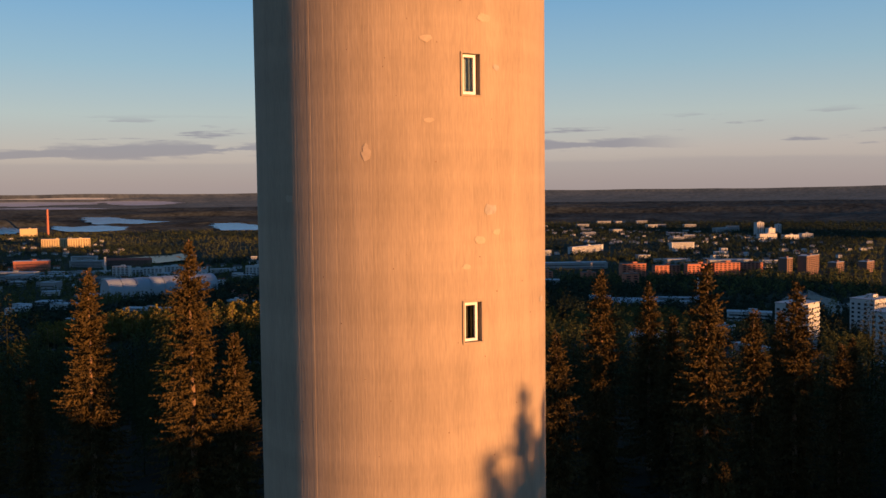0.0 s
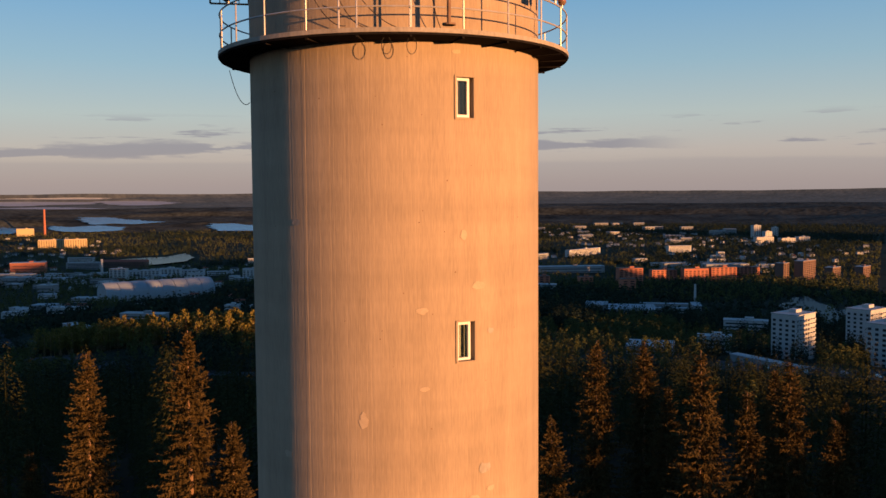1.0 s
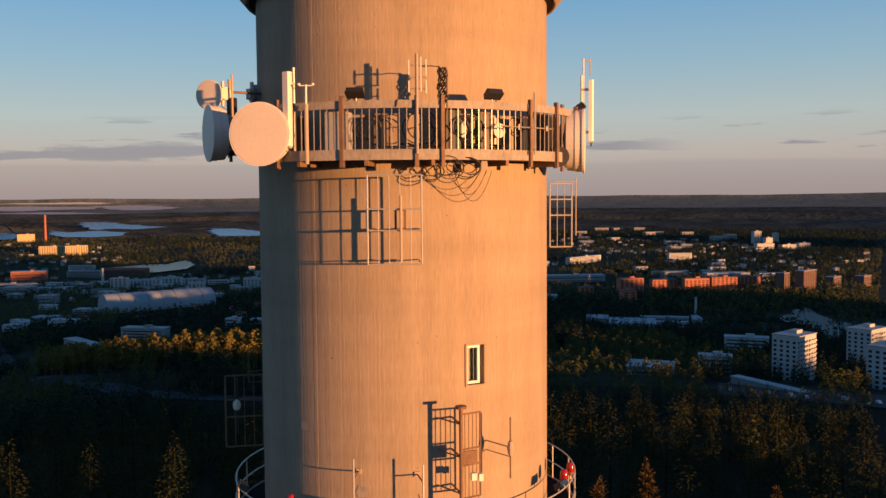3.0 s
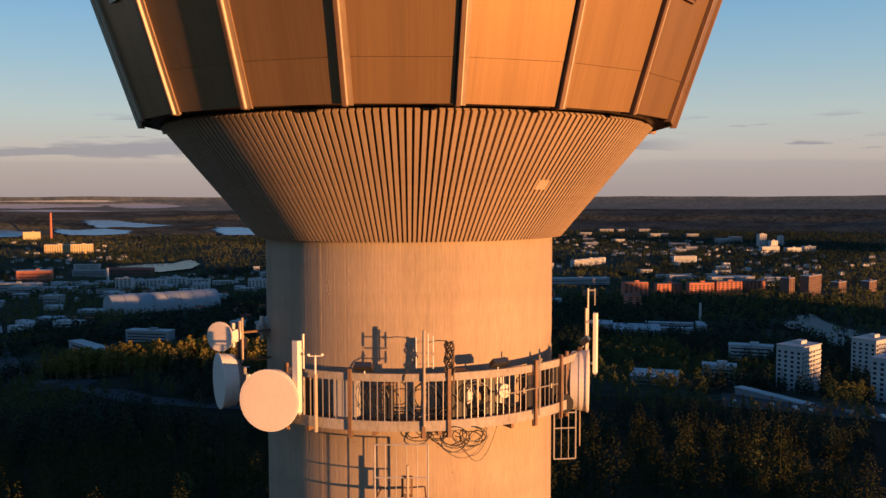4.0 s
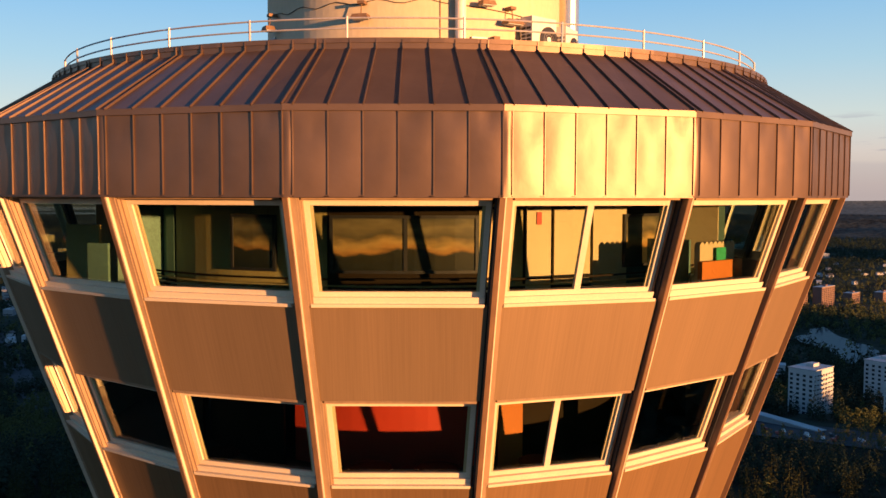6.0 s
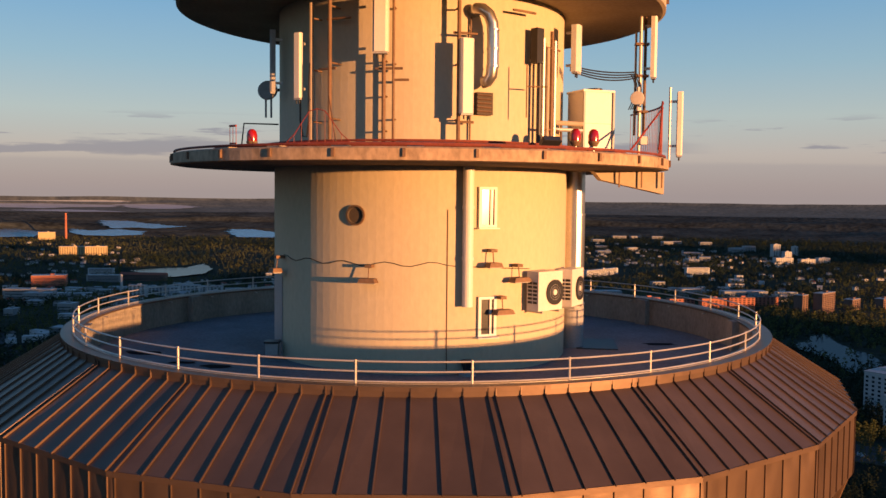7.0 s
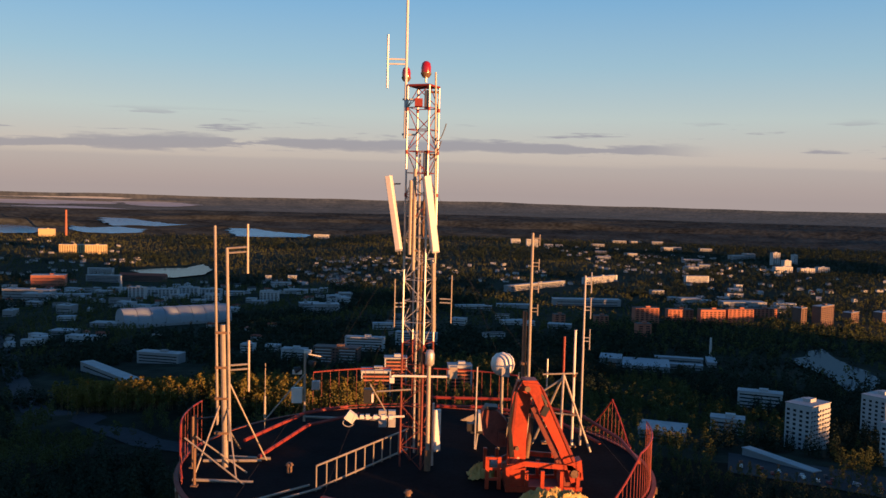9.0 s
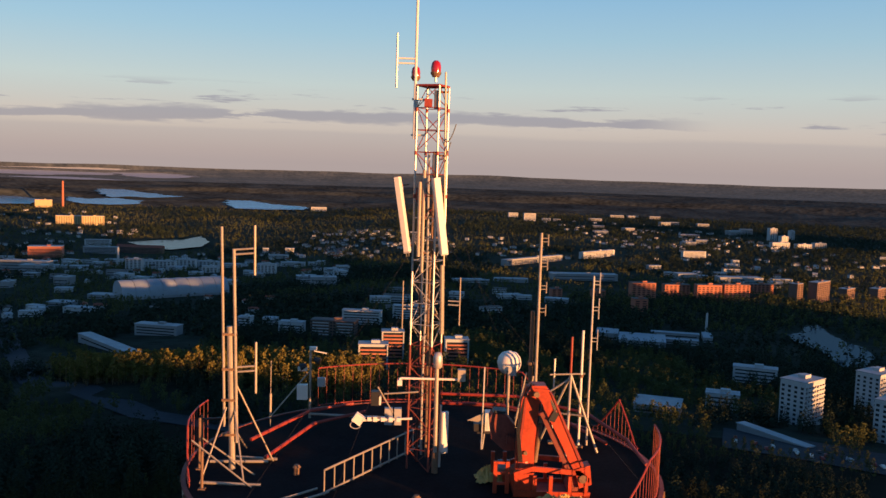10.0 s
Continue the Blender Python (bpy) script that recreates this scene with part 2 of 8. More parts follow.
PHOTO = landscape_board("woods_and_sky_panel", 60.05, 61.1)
VENT_WHITE = mat("white_vent", (0.48, 0.42, 0.33), 0.35, var=0.08, spec=0.6)
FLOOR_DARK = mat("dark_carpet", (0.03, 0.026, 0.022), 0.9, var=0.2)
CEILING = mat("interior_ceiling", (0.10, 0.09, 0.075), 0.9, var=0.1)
# Near black: the rooms' shade is mixed into the wood of boards and tables.
WOOD_UNLIT = mat("unlit_dark_wood", (0.017, 0.012, 0.006), 0.8, var=0.25, spec=0.08)
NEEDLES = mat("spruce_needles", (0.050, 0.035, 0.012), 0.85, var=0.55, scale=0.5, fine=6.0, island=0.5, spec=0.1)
# Darker copy of NEEDLES: the slope's shade is mixed into its colour.
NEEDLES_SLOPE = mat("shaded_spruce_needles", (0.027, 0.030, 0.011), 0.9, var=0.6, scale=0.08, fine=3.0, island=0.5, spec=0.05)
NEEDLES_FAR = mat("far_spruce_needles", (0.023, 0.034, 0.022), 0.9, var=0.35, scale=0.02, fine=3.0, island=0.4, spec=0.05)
LEAVES = mat("birch_leaves", (0.066, 0.074, 0.027), 0.85, var=0.4, scale=0.012, fine=3.0, island=0.5, spec=0.05)
# Lighter copy of LEAVES: the stand's low sunlight is mixed into the colour.
BIRCH = mat("sunlit_birch_leaves", (0.125, 0.105, 0.028), 0.85, var=0.45, scale=0.05, fine=3.0, island=0.6, spec=0.05)
STEM = mat("pale_birch_bark", (0.24, 0.155, 0.10), 0.9, var=0.3, scale=0.3, fine=2.0)
BARK = mat("bark", (0.16, 0.10, 0.062), 0.9, var=0.35, scale=2.0, fine=20.0, stretch=(1, 1, 0.2), bump=0.01)
CANOPY = mat("wooded_plain", (0.024, 0.029, 0.021), 0.95, var=0.6, scale=0.006, fine=0.06, bump=2.0, spec=0.03)
# Paler and bluer than nearer woods: haze is mixed into this base colour.
FARWOOD = mat("hazy_ridge_woods", (0.038, 0.045, 0.041), 0.95, var=0.75, scale=0.0075, fine=0.045, stretch=(1, 1.2, 1), bump=3.0, spec=0.02)
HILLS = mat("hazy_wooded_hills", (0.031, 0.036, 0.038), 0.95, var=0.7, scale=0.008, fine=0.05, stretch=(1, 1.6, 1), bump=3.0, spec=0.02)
# Faint mauve glow painted on as haze; the hills give no light themselves.
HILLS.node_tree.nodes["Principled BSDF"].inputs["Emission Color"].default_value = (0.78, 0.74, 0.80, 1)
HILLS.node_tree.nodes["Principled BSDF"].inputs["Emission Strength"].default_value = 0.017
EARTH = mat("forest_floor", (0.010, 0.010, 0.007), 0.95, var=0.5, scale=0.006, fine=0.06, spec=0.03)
ASPHALT = mat("asphalt", (0.032, 0.036, 0.042), 0.9, var=0.25, scale=0.02, fine=0.3, spec=0.1)


def water(name, gloss, rough, bed, tint=(0.74, 0.82, 0.88)):
    """Still or rippled water: a dark bed under a mirror of the sky."""
    m = bpy.data.materials.new(name)
    m.use_nodes = True
    nt = m.node_tree
    nt.nodes.remove(nt.nodes["Principled BSDF"])
    under, mirror, mx, up, ripple = (nt.nodes.new("ShaderNode" + k) for k in ("BsdfDiffuse", "BsdfGlossy", "MixShader", "CombineXYZ", "TexNoise"))
    under.inputs[0].default_value = (*bed, 1)
    mirror.inputs["Roughness"].default_value = rough
    mirror.inputs["Color"].default_value = (*tint, 1)
    up.inputs[2].default_value = 1.0
    ripple.inputs["Scale"].default_value = 30.0
    span = nt.nodes.new("ShaderNodeMapRange")
    span.inputs["To Min"].default_value, span.inputs["To Max"].default_value = gloss * 0.75, gloss * 1.25
    nt.links.new(ripple.outputs[0], span.inputs[0])
    nt.links.new(span.outputs[0], mx.inputs[0])
    nt.links.new(up.outputs[0], mirror.inputs["Normal"])
    nt.links.new(under.outputs[0], mx.inputs[1])
    nt.links.new(mirror.outputs[0], mx.inputs[2])
    nt.links.new(mx.outputs[0], nt.nodes["Material Output"].inputs[0])
    return m


# Mirror tints paint in the bluer, higher sky that ripples would reflect.
WATER = water("pond_water", 0.10, 0.10, (0.02, 0.03, 0.04), (0.48, 0.70, 0.95))
WATER_TOWN = water("town_lake_water", 0.36, 0.12, (0.02, 0.026, 0.032), (0.66, 0.78, 0.90))
# Matt pale blue painted in place of the sky reflected by the farthest lakes.
WATER_SKY_TONE = mat("sky_toned_far_water", (0.24, 0.28, 0.32), 0.6, var=0.12, scale=0.01, fine=0.05, stretch=(1, 2, 1), spec=0.1)
WATER_FAR = water("far_rippled_water", 0.75, 0.22, (0.05, 0.055, 0.06))
BRICK_RED = mat("red_brick", (0.32, 0.115, 0.07), 0.85, var=0.2, scale=0.1, fine=1.0)
BRICK_DARK = mat("brown_brick", (0.12, 0.075, 0.06), 0.85, var=0.2, scale=0.1, fine=1.0)
PLASTER = mat("pale_plaster", (0.35, 0.37, 0.375), 0.85, var=0.12, scale=0.1, fine=1.0)
PLASTER_YELLOW = mat("yellow_plaster", (0.40, 0.32, 0.17), 0.85, var=0.12, scale=0.1, fine=1.0)
PLASTER_GREY = mat("grey_cladding", (0.20, 0.215, 0.225), 0.7, var=0.15, scale=0.1, fine=1.0)
# Blue-grey base carries the shade that lies on the sports hall's roof.
ROOF_FABRIC = mat("shade_blue_roof_fabric", (0.20, 0.245, 0.28), 0.7, var=0.12, scale=0.05, fine=0.8)
ROOF_PALE = mat("pale_roof", (0.26, 0.285, 0.30), 0.7, var=0.25, scale=0.1, fine=1.0)
ROOF_DARK = mat("dark_roof", (0.06, 0.058, 0.058), 0.8, var=0.2, scale=0.1, fine=1.0)
ROOF_RED = mat("red_tile_roof", (0.22, 0.06, 0.035), 0.8, var=0.2, scale=0.1, fine=1.0)
PANE_DARK = mat("dark_window", (0.02, 0.023, 0.028), 0.15, var=0.2, spec=0.7)


# ---------------------------------------------------------------- mesh helpers
class Shape:
    """Collects vertices and faces of one mesh."""

    def __init__(self):
        self.v, self.f = [], []

    def add(self, verts, faces):
        k = len(self.v)
        self.v += [tuple(p) for p in verts]
        self.f += [tuple(i + k for i in q) for q in faces]
        return self

    def box(self, centre, size, turn=None, taper=1.0):
        x, y, z = (s / 2 for s in size)
        pts = [Vector((sx * x * (taper if sz > 0 else 1), sy * y * (taper if sz > 0 else 1), sz * z)) for sz in (-1, 1) for sx, sy in ((-1, -1), (1, -1), (1, 1), (-1, 1))]
        if turn is not None:
            pts = [turn @ p for p in pts]
        c = Vector(centre)
        return self.add([c + p for p in pts], [(3, 2, 1, 0), (4, 5, 6, 7), (0, 1, 5, 4), (1, 2, 6, 5), (2, 3, 7, 6), (3, 0, 4, 7)])

    def tube(self, a, b, r, n=8, r2=None):
        a, b = Vector(a), Vector(b)
        r2 = r if r2 is None else r2
        d = (b - a).normalized()
        s = d.orthogonal().normalized()
        t = d.cross(s)
        pts = []
        for p, q in ((a, r), (b, r2)):
            pts += [p + (s * math.cos(2 * math.pi * i / n) + t * math.sin(2 * math.pi * i / n)) * q for i in range(n)]
        faces = [(i, (i + 1) % n, n + (i + 1) % n, n + i) for i in range(n)]
        return self.add(pts, faces + [tuple(range(n - 1, -1, -1)), tuple(range(n, 2 * n))])

    def path(self, pts, r, n=6):
        """A round bar bent along points."""
        pts = [Vector(p) for p in pts]
        k = len(pts)
        rows = []
        s = None
        for i in range(k):
            d = (pts[min(i + 1, k - 1)] - pts[max(i - 1, 0)]).normalized()
            s = d.orthogonal() if s is None else s - d * s.dot(d)
            s.normalize()
            t = d.cross(s)
            rows += [pts[i] + (s * math.cos(2 * math.pi * j / n) + t * math.sin(2 * math.pi * j / n)) * r for j in range(n)]
        faces = [(i * n + j, i * n + (j + 1) % n, (i + 1) * n + (j + 1) % n, (i + 1) * n + j) for i in range(k - 1) for j in range(n)]
        return self.add(rows, faces + [tuple(range(n - 1, -1, -1)), tuple(range((k - 1) * n, k * n))])

    def lathe(self, profile, n=64, a0=0.0, a1=360.0, closed=True, centre=(0, 0, 0)):
        """Turns (radius, height) round z; azimuth 0 looks to -y, 90 to +x."""
        full = abs(a1 - a0) >= 359.9
        m = n if full else n + 1
        k = len(profile)
        pts = []
        for i in range(m):
            a = radians(a0 + (a1 - a0) * i / n)
            pts += [(centre[0] + r * math.sin(a), centre[1] - r * math.cos(a), centre[2] + z) for r, z in profile]
        faces = []
        for i in range(n):
            j = (i + 1) % m
            for q in range(k if closed else k - 1):
                q2 = (q + 1) % k
                faces.append((i * k + q, j * k + q, j * k + q2, i * k + q2))
        if closed and not full:
            faces += [tuple(range(k - 1, -1, -1)), tuple(range((m - 1) * k, m * k))]
        return self.add(pts, faces)

    def mesh(self, name, material, smooth=False):
        me = bpy.data.meshes.new(name)
        me.from_pydata(self.v, [], self.f)
        me.materials.append(material)
        if smooth:
            me.polygons.foreach_set("use_smooth", [True] * len(me.polygons))
        me.update()
        return me


def fix_normals(me):
    bm = bmesh.new()
    bm.from_mesh(me)
    bmesh.ops.recalc_face_normals(bm, faces=bm.faces)
    bm.to_mesh(me)
    bm.free()


def part(name, shape, material, parent=None, label="", smooth=False, fix=True):
    me = shape.mesh(name, material, smooth)
    if fix:
        fix_normals(me)
    ob = new(name, me)
    ob.parent = parent
    if label:
        tagged(ob, label)
    return ob


def facing_up(shape):
    """Turns the faces of an open sheet so that they look up."""
    for k, q in enumerate(shape.f):
        a, b, c = (Vector(shape.v[i]) for i in q[:3])
        if (b - a).cross(c - a).z < 0:
            shape.f[k] = q[::-1]
    return shape


def thing(name, label, category, group="", kind="", at=(0, 0, 0)):
    ob = new(name)
    ob.empty_display_size = 0.1
    ob.location = at
    return tagged(ob, label, category, group, kind)


def around(az, r, z=0.0):
    a = radians(az)
    return Vector((r * math.sin(a), -r * math.cos(a), z))


# ---------------------------------------------------------------- ground
LAKES = {
    "water_pond": (-99.5, [(427, 983), (449, 998), (472, 1039), (496, 1056), (482, 991), (478, 945), (484, 914), (469, 864), (435, 816), (411, 813), (421, 867), (423, 916), (419, 948)], "small still pond among trees, reflecting the sky"),
    "water_basin": (-125.0, [(-707, 2155), (-651, 2231), (-599, 2250), (-583, 2380), (-523, 2219), (-513, 2095), (-559, 2002), (-603, 2007)], "narrow still lake in the town"),
    "water_bay": (-124.0, [(-2157, 6004), (-1951, 5953), (-1637, 5407), (-1324, 4999), (-1399, 4684), (-1550, 4785), (-1595, 4623), (-1911, 5347)], "calm lake bay beyond the town"),
    "water_inlet": (-124.0, [(-1792, 4556), (-1606, 4337), (-1550, 4548), (-1342, 4308), (-1238, 3947), (-1317, 3813), (-1463, 3861), (-1603, 4095)], "calm lake inlet beyond the town"),
    "water_sound": (-124.0, [(-2239, 4585), (-1960, 4397), (-1786, 4182), (-1586, 3693), (-1790, 3618)], "calm lake beyond the power plant"),
    "water_lake": (-124.0, [(-1022, 4675), (-884, 4682), (-709, 4334), (-518, 4136), (-500, 3858), (-653, 3795), (-785, 3813), (-884, 4122)], "calm lake below wooded hills"),
    "water_far": (-124.0, [(-5103, 15031), (-4600, 15900), (-3211, 12978), (-3037, 10804), (-3340, 10760), (-4054, 12237)], "far lake under the horizon"),
    "water_reach": (-124.0, [(-7400, 14403), (-6299, 15196), (-5536, 14520), (-4806, 14154), (-4128, 11862), (-4499, 11544), (-4413, 10429), (-5900, 11647)], "far lake under the horizon"),
    "water_broad": (-124.0, [(-9800, 20344), (-8788, 24402), (-7424, 22717), (-6035, 17780), (-6741, 17688), (-8200, 17596)], "far broad lake under the horizon"),
    "water_strait": (-124.0, [(-4300, 9300), (-3300, 8700), (-2900, 8900), (-3250, 9350), (-3900, 9900)], "narrow far lake between wooded hills"),
}


def ground_z(x, y):
    r = np.hypot(x, y)
    z = np.interp(r, [0, 45, 110, 220, 400, 600, 950, 1400, 2300, 3900, 12000, 22000, 28000, 30000], [0, 0, -10, -32, -60, -80, -95, -106, -113, -115, -115, -80, -48, -75])
    z = z - 12 * np.clip(-x / 400, 0, 1) * np.clip((r - 300) / 700, 0, 1) * np.clip((20000 - r) / 6000, 0, 1)
    # Added out-of-view hills shade slopes and town; a low rise lifts birches sunward.
    z = z + 18 * np.exp(-((x - 640) / 230) ** 2 - ((y - 60) / 260) ** 2) + 76 * np.exp(-((x - 930) / 250) ** 2 - ((y - 330) / 240) ** 2) + 48 * np.exp(-((x - 1950) / 420) ** 2 - ((y - 1150) / 420) ** 2) + 70 * np.exp(-((x - 1120) / 220) ** 2 - ((y - 470) / 130) ** 2) + 12 * np.exp(-((x + 150) / 120) ** 2 - ((y - 575) / 50) ** 2) + 150 * np.exp(-((x - 3050) / 330) ** 2 - ((y - 1000) / 600) ** 2)
    wob = np.sin(x * 0.011 + 1.3) * np.cos(y * 0.009) * 3 + np.sin(x * 0.0031 + y * 0.0023) * 3
    z = z + wob * np.clip((r - 80) / 300, 0, 1) * np.clip((4200 - r) / 1500, 0, 1)
    # wooded ridges beyond the town, longer across the view than along it
    ridge = np.sin(y * 0.0031 + 1.1 * np.sin(x * 0.00083) + 0.4) + 0.8 * np.sin(y * 0.0017 + x * 0.0009 + 2.0) + 0.6 * np.sin(x * 0.0024 - y * 0.0011 + 0.6) + 0.35 * np.sin(x * 0.0061 + 1.7) * np.sin(y * 0.0053)
    far = np.sin(x * 0.00047 + 0.9) * 0.7 + np.sin(x * 0.00113 + y * 0.0002) * 0.5 + np.sin(x * 0.0027 + 2.0) * 0.25
    return z + np.clip(ridge, -0.5, 3) * np.interp(r, [4300, 5600, 7200, 8500, 30000], [0, 13, 11, 2, 2]) + 22 * far * np.clip((r - 15000) / 9000, 0, 1) * np.clip((30000 - r) / 900, 0, 1)


def draw_in(X, Y, Z):
    """Brings what lies beyond 4 km nearer along the line of sight from the tower, so that the far country fits within 5 km."""
    ex, ey, ez = 0.0, -24.0, 54.0
    d = np.maximum(np.hypot(X - ex, Y - ey), 1.0)
    f = np.where(d > 4000, (4000 + 940 * (1 - np.exp(-(np.maximum(d, 4000) - 4000) / 4200))) / d, 1.0)
    return ex + (X - ex) * f, ey + (Y - ey) * f, ez + (Z - ez) * f


def carve(X, Y, Z):
    """Beds of the lakes, a little under their water."""
    for level, outline, _ in LAKES.values():
        p = np.array(outline, float)
        margin = 0.045 * float(np.hypot(*p.mean(0)))
        inside = np.zeros(X.shape, bool)
        near = np.full(X.shape, 1e9)
        for (ax, ay), (bx, by) in zip(p, np.roll(p, -1, 0)):
            dy = by - ay if by != ay else 1e-6
            inside ^= ((ay > Y) != (by > Y)) & (X < (bx - ax) * (Y - ay) / dy + ax)
            t = np.clip(((X - ax) * (bx - ax) + (Y - ay) * (by - ay)) / ((bx - ax) ** 2 + (by - ay) ** 2), 0, 1)
            near = np.minimum(near, np.hypot(X - ax - t * (bx - ax), Y - ay - t * (by - ay)))
        near[inside] = 0
        w = np.clip(near / margin, 0, 1)
        low = np.minimum(Z, level - 2.5 - margin * 0.015)
        Z = np.where(w < 1, low + (Z - low) * np.clip((w - 0.3) / 0.7, 0, 1), Z)
    return Z


def build_ground():
    rr = np.concatenate([[0.5], np.geomspace(8, 3950, 150), np.geomspace(3990, 30000, 230)])
    az = np.radians(np.concatenate([np.arange(0, 146, 4.0), np.arange(146, 214, 0.3), np.arange(214, 360, 4.0)]))
    n = len(az)
    R, A = np.meshgrid(rr, az, indexing="ij")
    X, Y = R * np.sin(A), -R * np.cos(A)
    v = np.stack(draw_in(X, Y, carve(X, Y, ground_z(X, Y))), -1).reshape(-1, 3)
    points = [tuple(p) for p in v]
    quads = [(i * n + j, i * n + (j + 1) % n, (i + 1) * n + (j + 1) % n, (i + 1) * n + j) for i in range(len(rr) - 1) for j in range(n)]
    first = next(i for i, r in enumerate(rr) if r > 3950) * n
    second = next(i for i, r in enumerate(rr) if r > 9500) * n
    slope = next(i for i, r in enumerate(rr) if r > 480) * n
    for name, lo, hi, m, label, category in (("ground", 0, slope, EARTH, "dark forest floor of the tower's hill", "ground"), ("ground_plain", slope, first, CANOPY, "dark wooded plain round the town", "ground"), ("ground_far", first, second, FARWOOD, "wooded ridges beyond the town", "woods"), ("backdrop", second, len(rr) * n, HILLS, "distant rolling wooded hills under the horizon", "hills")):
        s = Shape()
        s.v, s.f = points, [q for q in quads if lo <= q[0] < hi]
        ob = part(name, facing_up(s), m, smooth=True, fix=False)
        bm = bmesh.new()
        bm.from_mesh(ob.data)
        bmesh.ops.delete(bm, geom=[q for q in bm.verts if not q.link_faces], context="VERTS")
        bm.to_mesh(ob.data)
        bm.free()
        tagged(ob, label, category, kind="structure")


build_ground()
WATERS = []


def draped(name, outline, lift, material, label, category):
    """A sheet laid on the ground inside an outline: rows of points between its two sides."""
    s = Shape()
    k = len(outline) // 2
    side_a, side_b = outline[:k], outline[k:][::-1]
    m = 8
    for a, b in zip(side_a, side_b):
        for j in range(m + 1):
            x, y = a[0] + (b[0] - a[0]) * j / m, a[1] + (b[1] - a[1]) * j / m
            s.v.append((x, y, float(ground_z(x, y)) + lift))
    for i in range(k - 1):
        for j in range(m):
            p = i * (m + 1) + j
            s.f.append((p, p + 1, p + m + 2, p + m + 1))
    ob = part(name, facing_up(s), material, smooth=True, fix=False)
    WATERS.append([(p[0], p[1]) for p in s.v])
    return tagged(ob, label, category, kind="structure")


def flat_water(name, level, outline, label, material):
    """Still water: one level sheet with an uneven shore."""
    cx, cy = sum(p[0] for p in outline) / len(outline), sum(p[1] for p in outline) / len(outline)
    rng = random.Random(int(abs(cx)))
    pts = []
    n = len(outline)
    for i in range(n):
        a, b = outline[i], outline[(i + 1) % n]
        w = (0.05 if cy > 2500 else 0.02) * math.hypot(b[0] - a[0], b[1] - a[1])
        for t in np.arange(0, 1, 0.1):
            pts.append((a[0] + (b[0] - a[0]) * t + rng.uniform(-w, w), a[1] + (b[1] - a[1]) * t + rng.uniform(-w, w), level))
    bm = bmesh.new()
    face = bm.faces.new([bm.verts.new(p) for p in pts])
    bmesh.ops.triangulate(bm, faces=[face])
    if cy > 3000:
        bmesh.ops.subdivide_edges(bm, edges=list(bm.edges), cuts=4, use_grid_fill=True)
        for q in bm.verts:
            q.co = Vector(float(c) for c in draw_in(*q.co))
    for q in bm.faces:
        q.normal_update()
        if q.normal.z < 0:
            q.normal_flip()
    me = bpy.data.meshes.new(name)
    bm.to_mesh(me)
    bm.free()
    me.materials.append(material)
    WATERS.append([(p[0] + (cx - p[0]) * k, p[1] + (cy - p[1]) * k) for p in pts for k in (0, 0.35, 0.7)])
    tagged(new(name, me), label, "water", kind="structure")


for water_name, (level, outline, water_label) in LAKES.items():
    flat_water(water_name, level, outline, water_label, WATER if water_name == "water_pond" else WATER_TOWN if water_name == "water_basin" else WATER_SKY_TONE if outline[0][1] > 8000 else WATER_FAR)

ROAD = [(-540, 1120), (-493, 1034), (-353, 764), (-283, 635), (-218, 561), (-157, 493), (-96, 455), (-20, 430)]
draped("road", [(x - 8, y - 6) for x, y in ROAD] + [(x + 6, y + 8) for x, y in ROAD[::-1]], 0.5, ASPHALT, "wide grey road curving through the woods", "road")
YARD = [(170, 462), (205, 436), (236, 408), (268, 392)]
draped("pavement", [(x - 6, y - 26) for x, y in YARD] + [(x + 14, y + 30) for x, y in YARD[::-1]], 0.5, ASPHALT, "dark car park beside tower blocks", "car park")

# ---------------------------------------------------------------- town
FOOTPRINTS = []
WINDOW_MESHES = {}


def window_mesh(w, h):
    key = (round(w, 1), round(h, 1))
    if key not in WINDOW_MESHES:
        s = Shape().box((0, 0, 0), (key[0], 0.16, key[1]))
        WINDOW_MESHES[key] = s.mesh("window", PANE_DARK)
    return WINDOW_MESHES[key]


BALCONY_MESHES = {}


def balcony_mesh(w):
    key = round(w, 1)
    if key not in BALCONY_MESHES:
        s = Shape().box((0, -0.5, 0.05), (key, 1.0, 0.12)).box((0, -1.0, 0.55), (key, 0.06, 0.95))
        s.box((-key / 2 + 0.03, -0.5, 0.55), (0.06, 1.0, 0.95)).box((key / 2 - 0.03, -0.5, 0.55), (0.06, 1.0, 0.95))
        BALCONY_MESHES[key] = s.mesh("balcony", PLASTER)
    return BALCONY_MESHES[key]


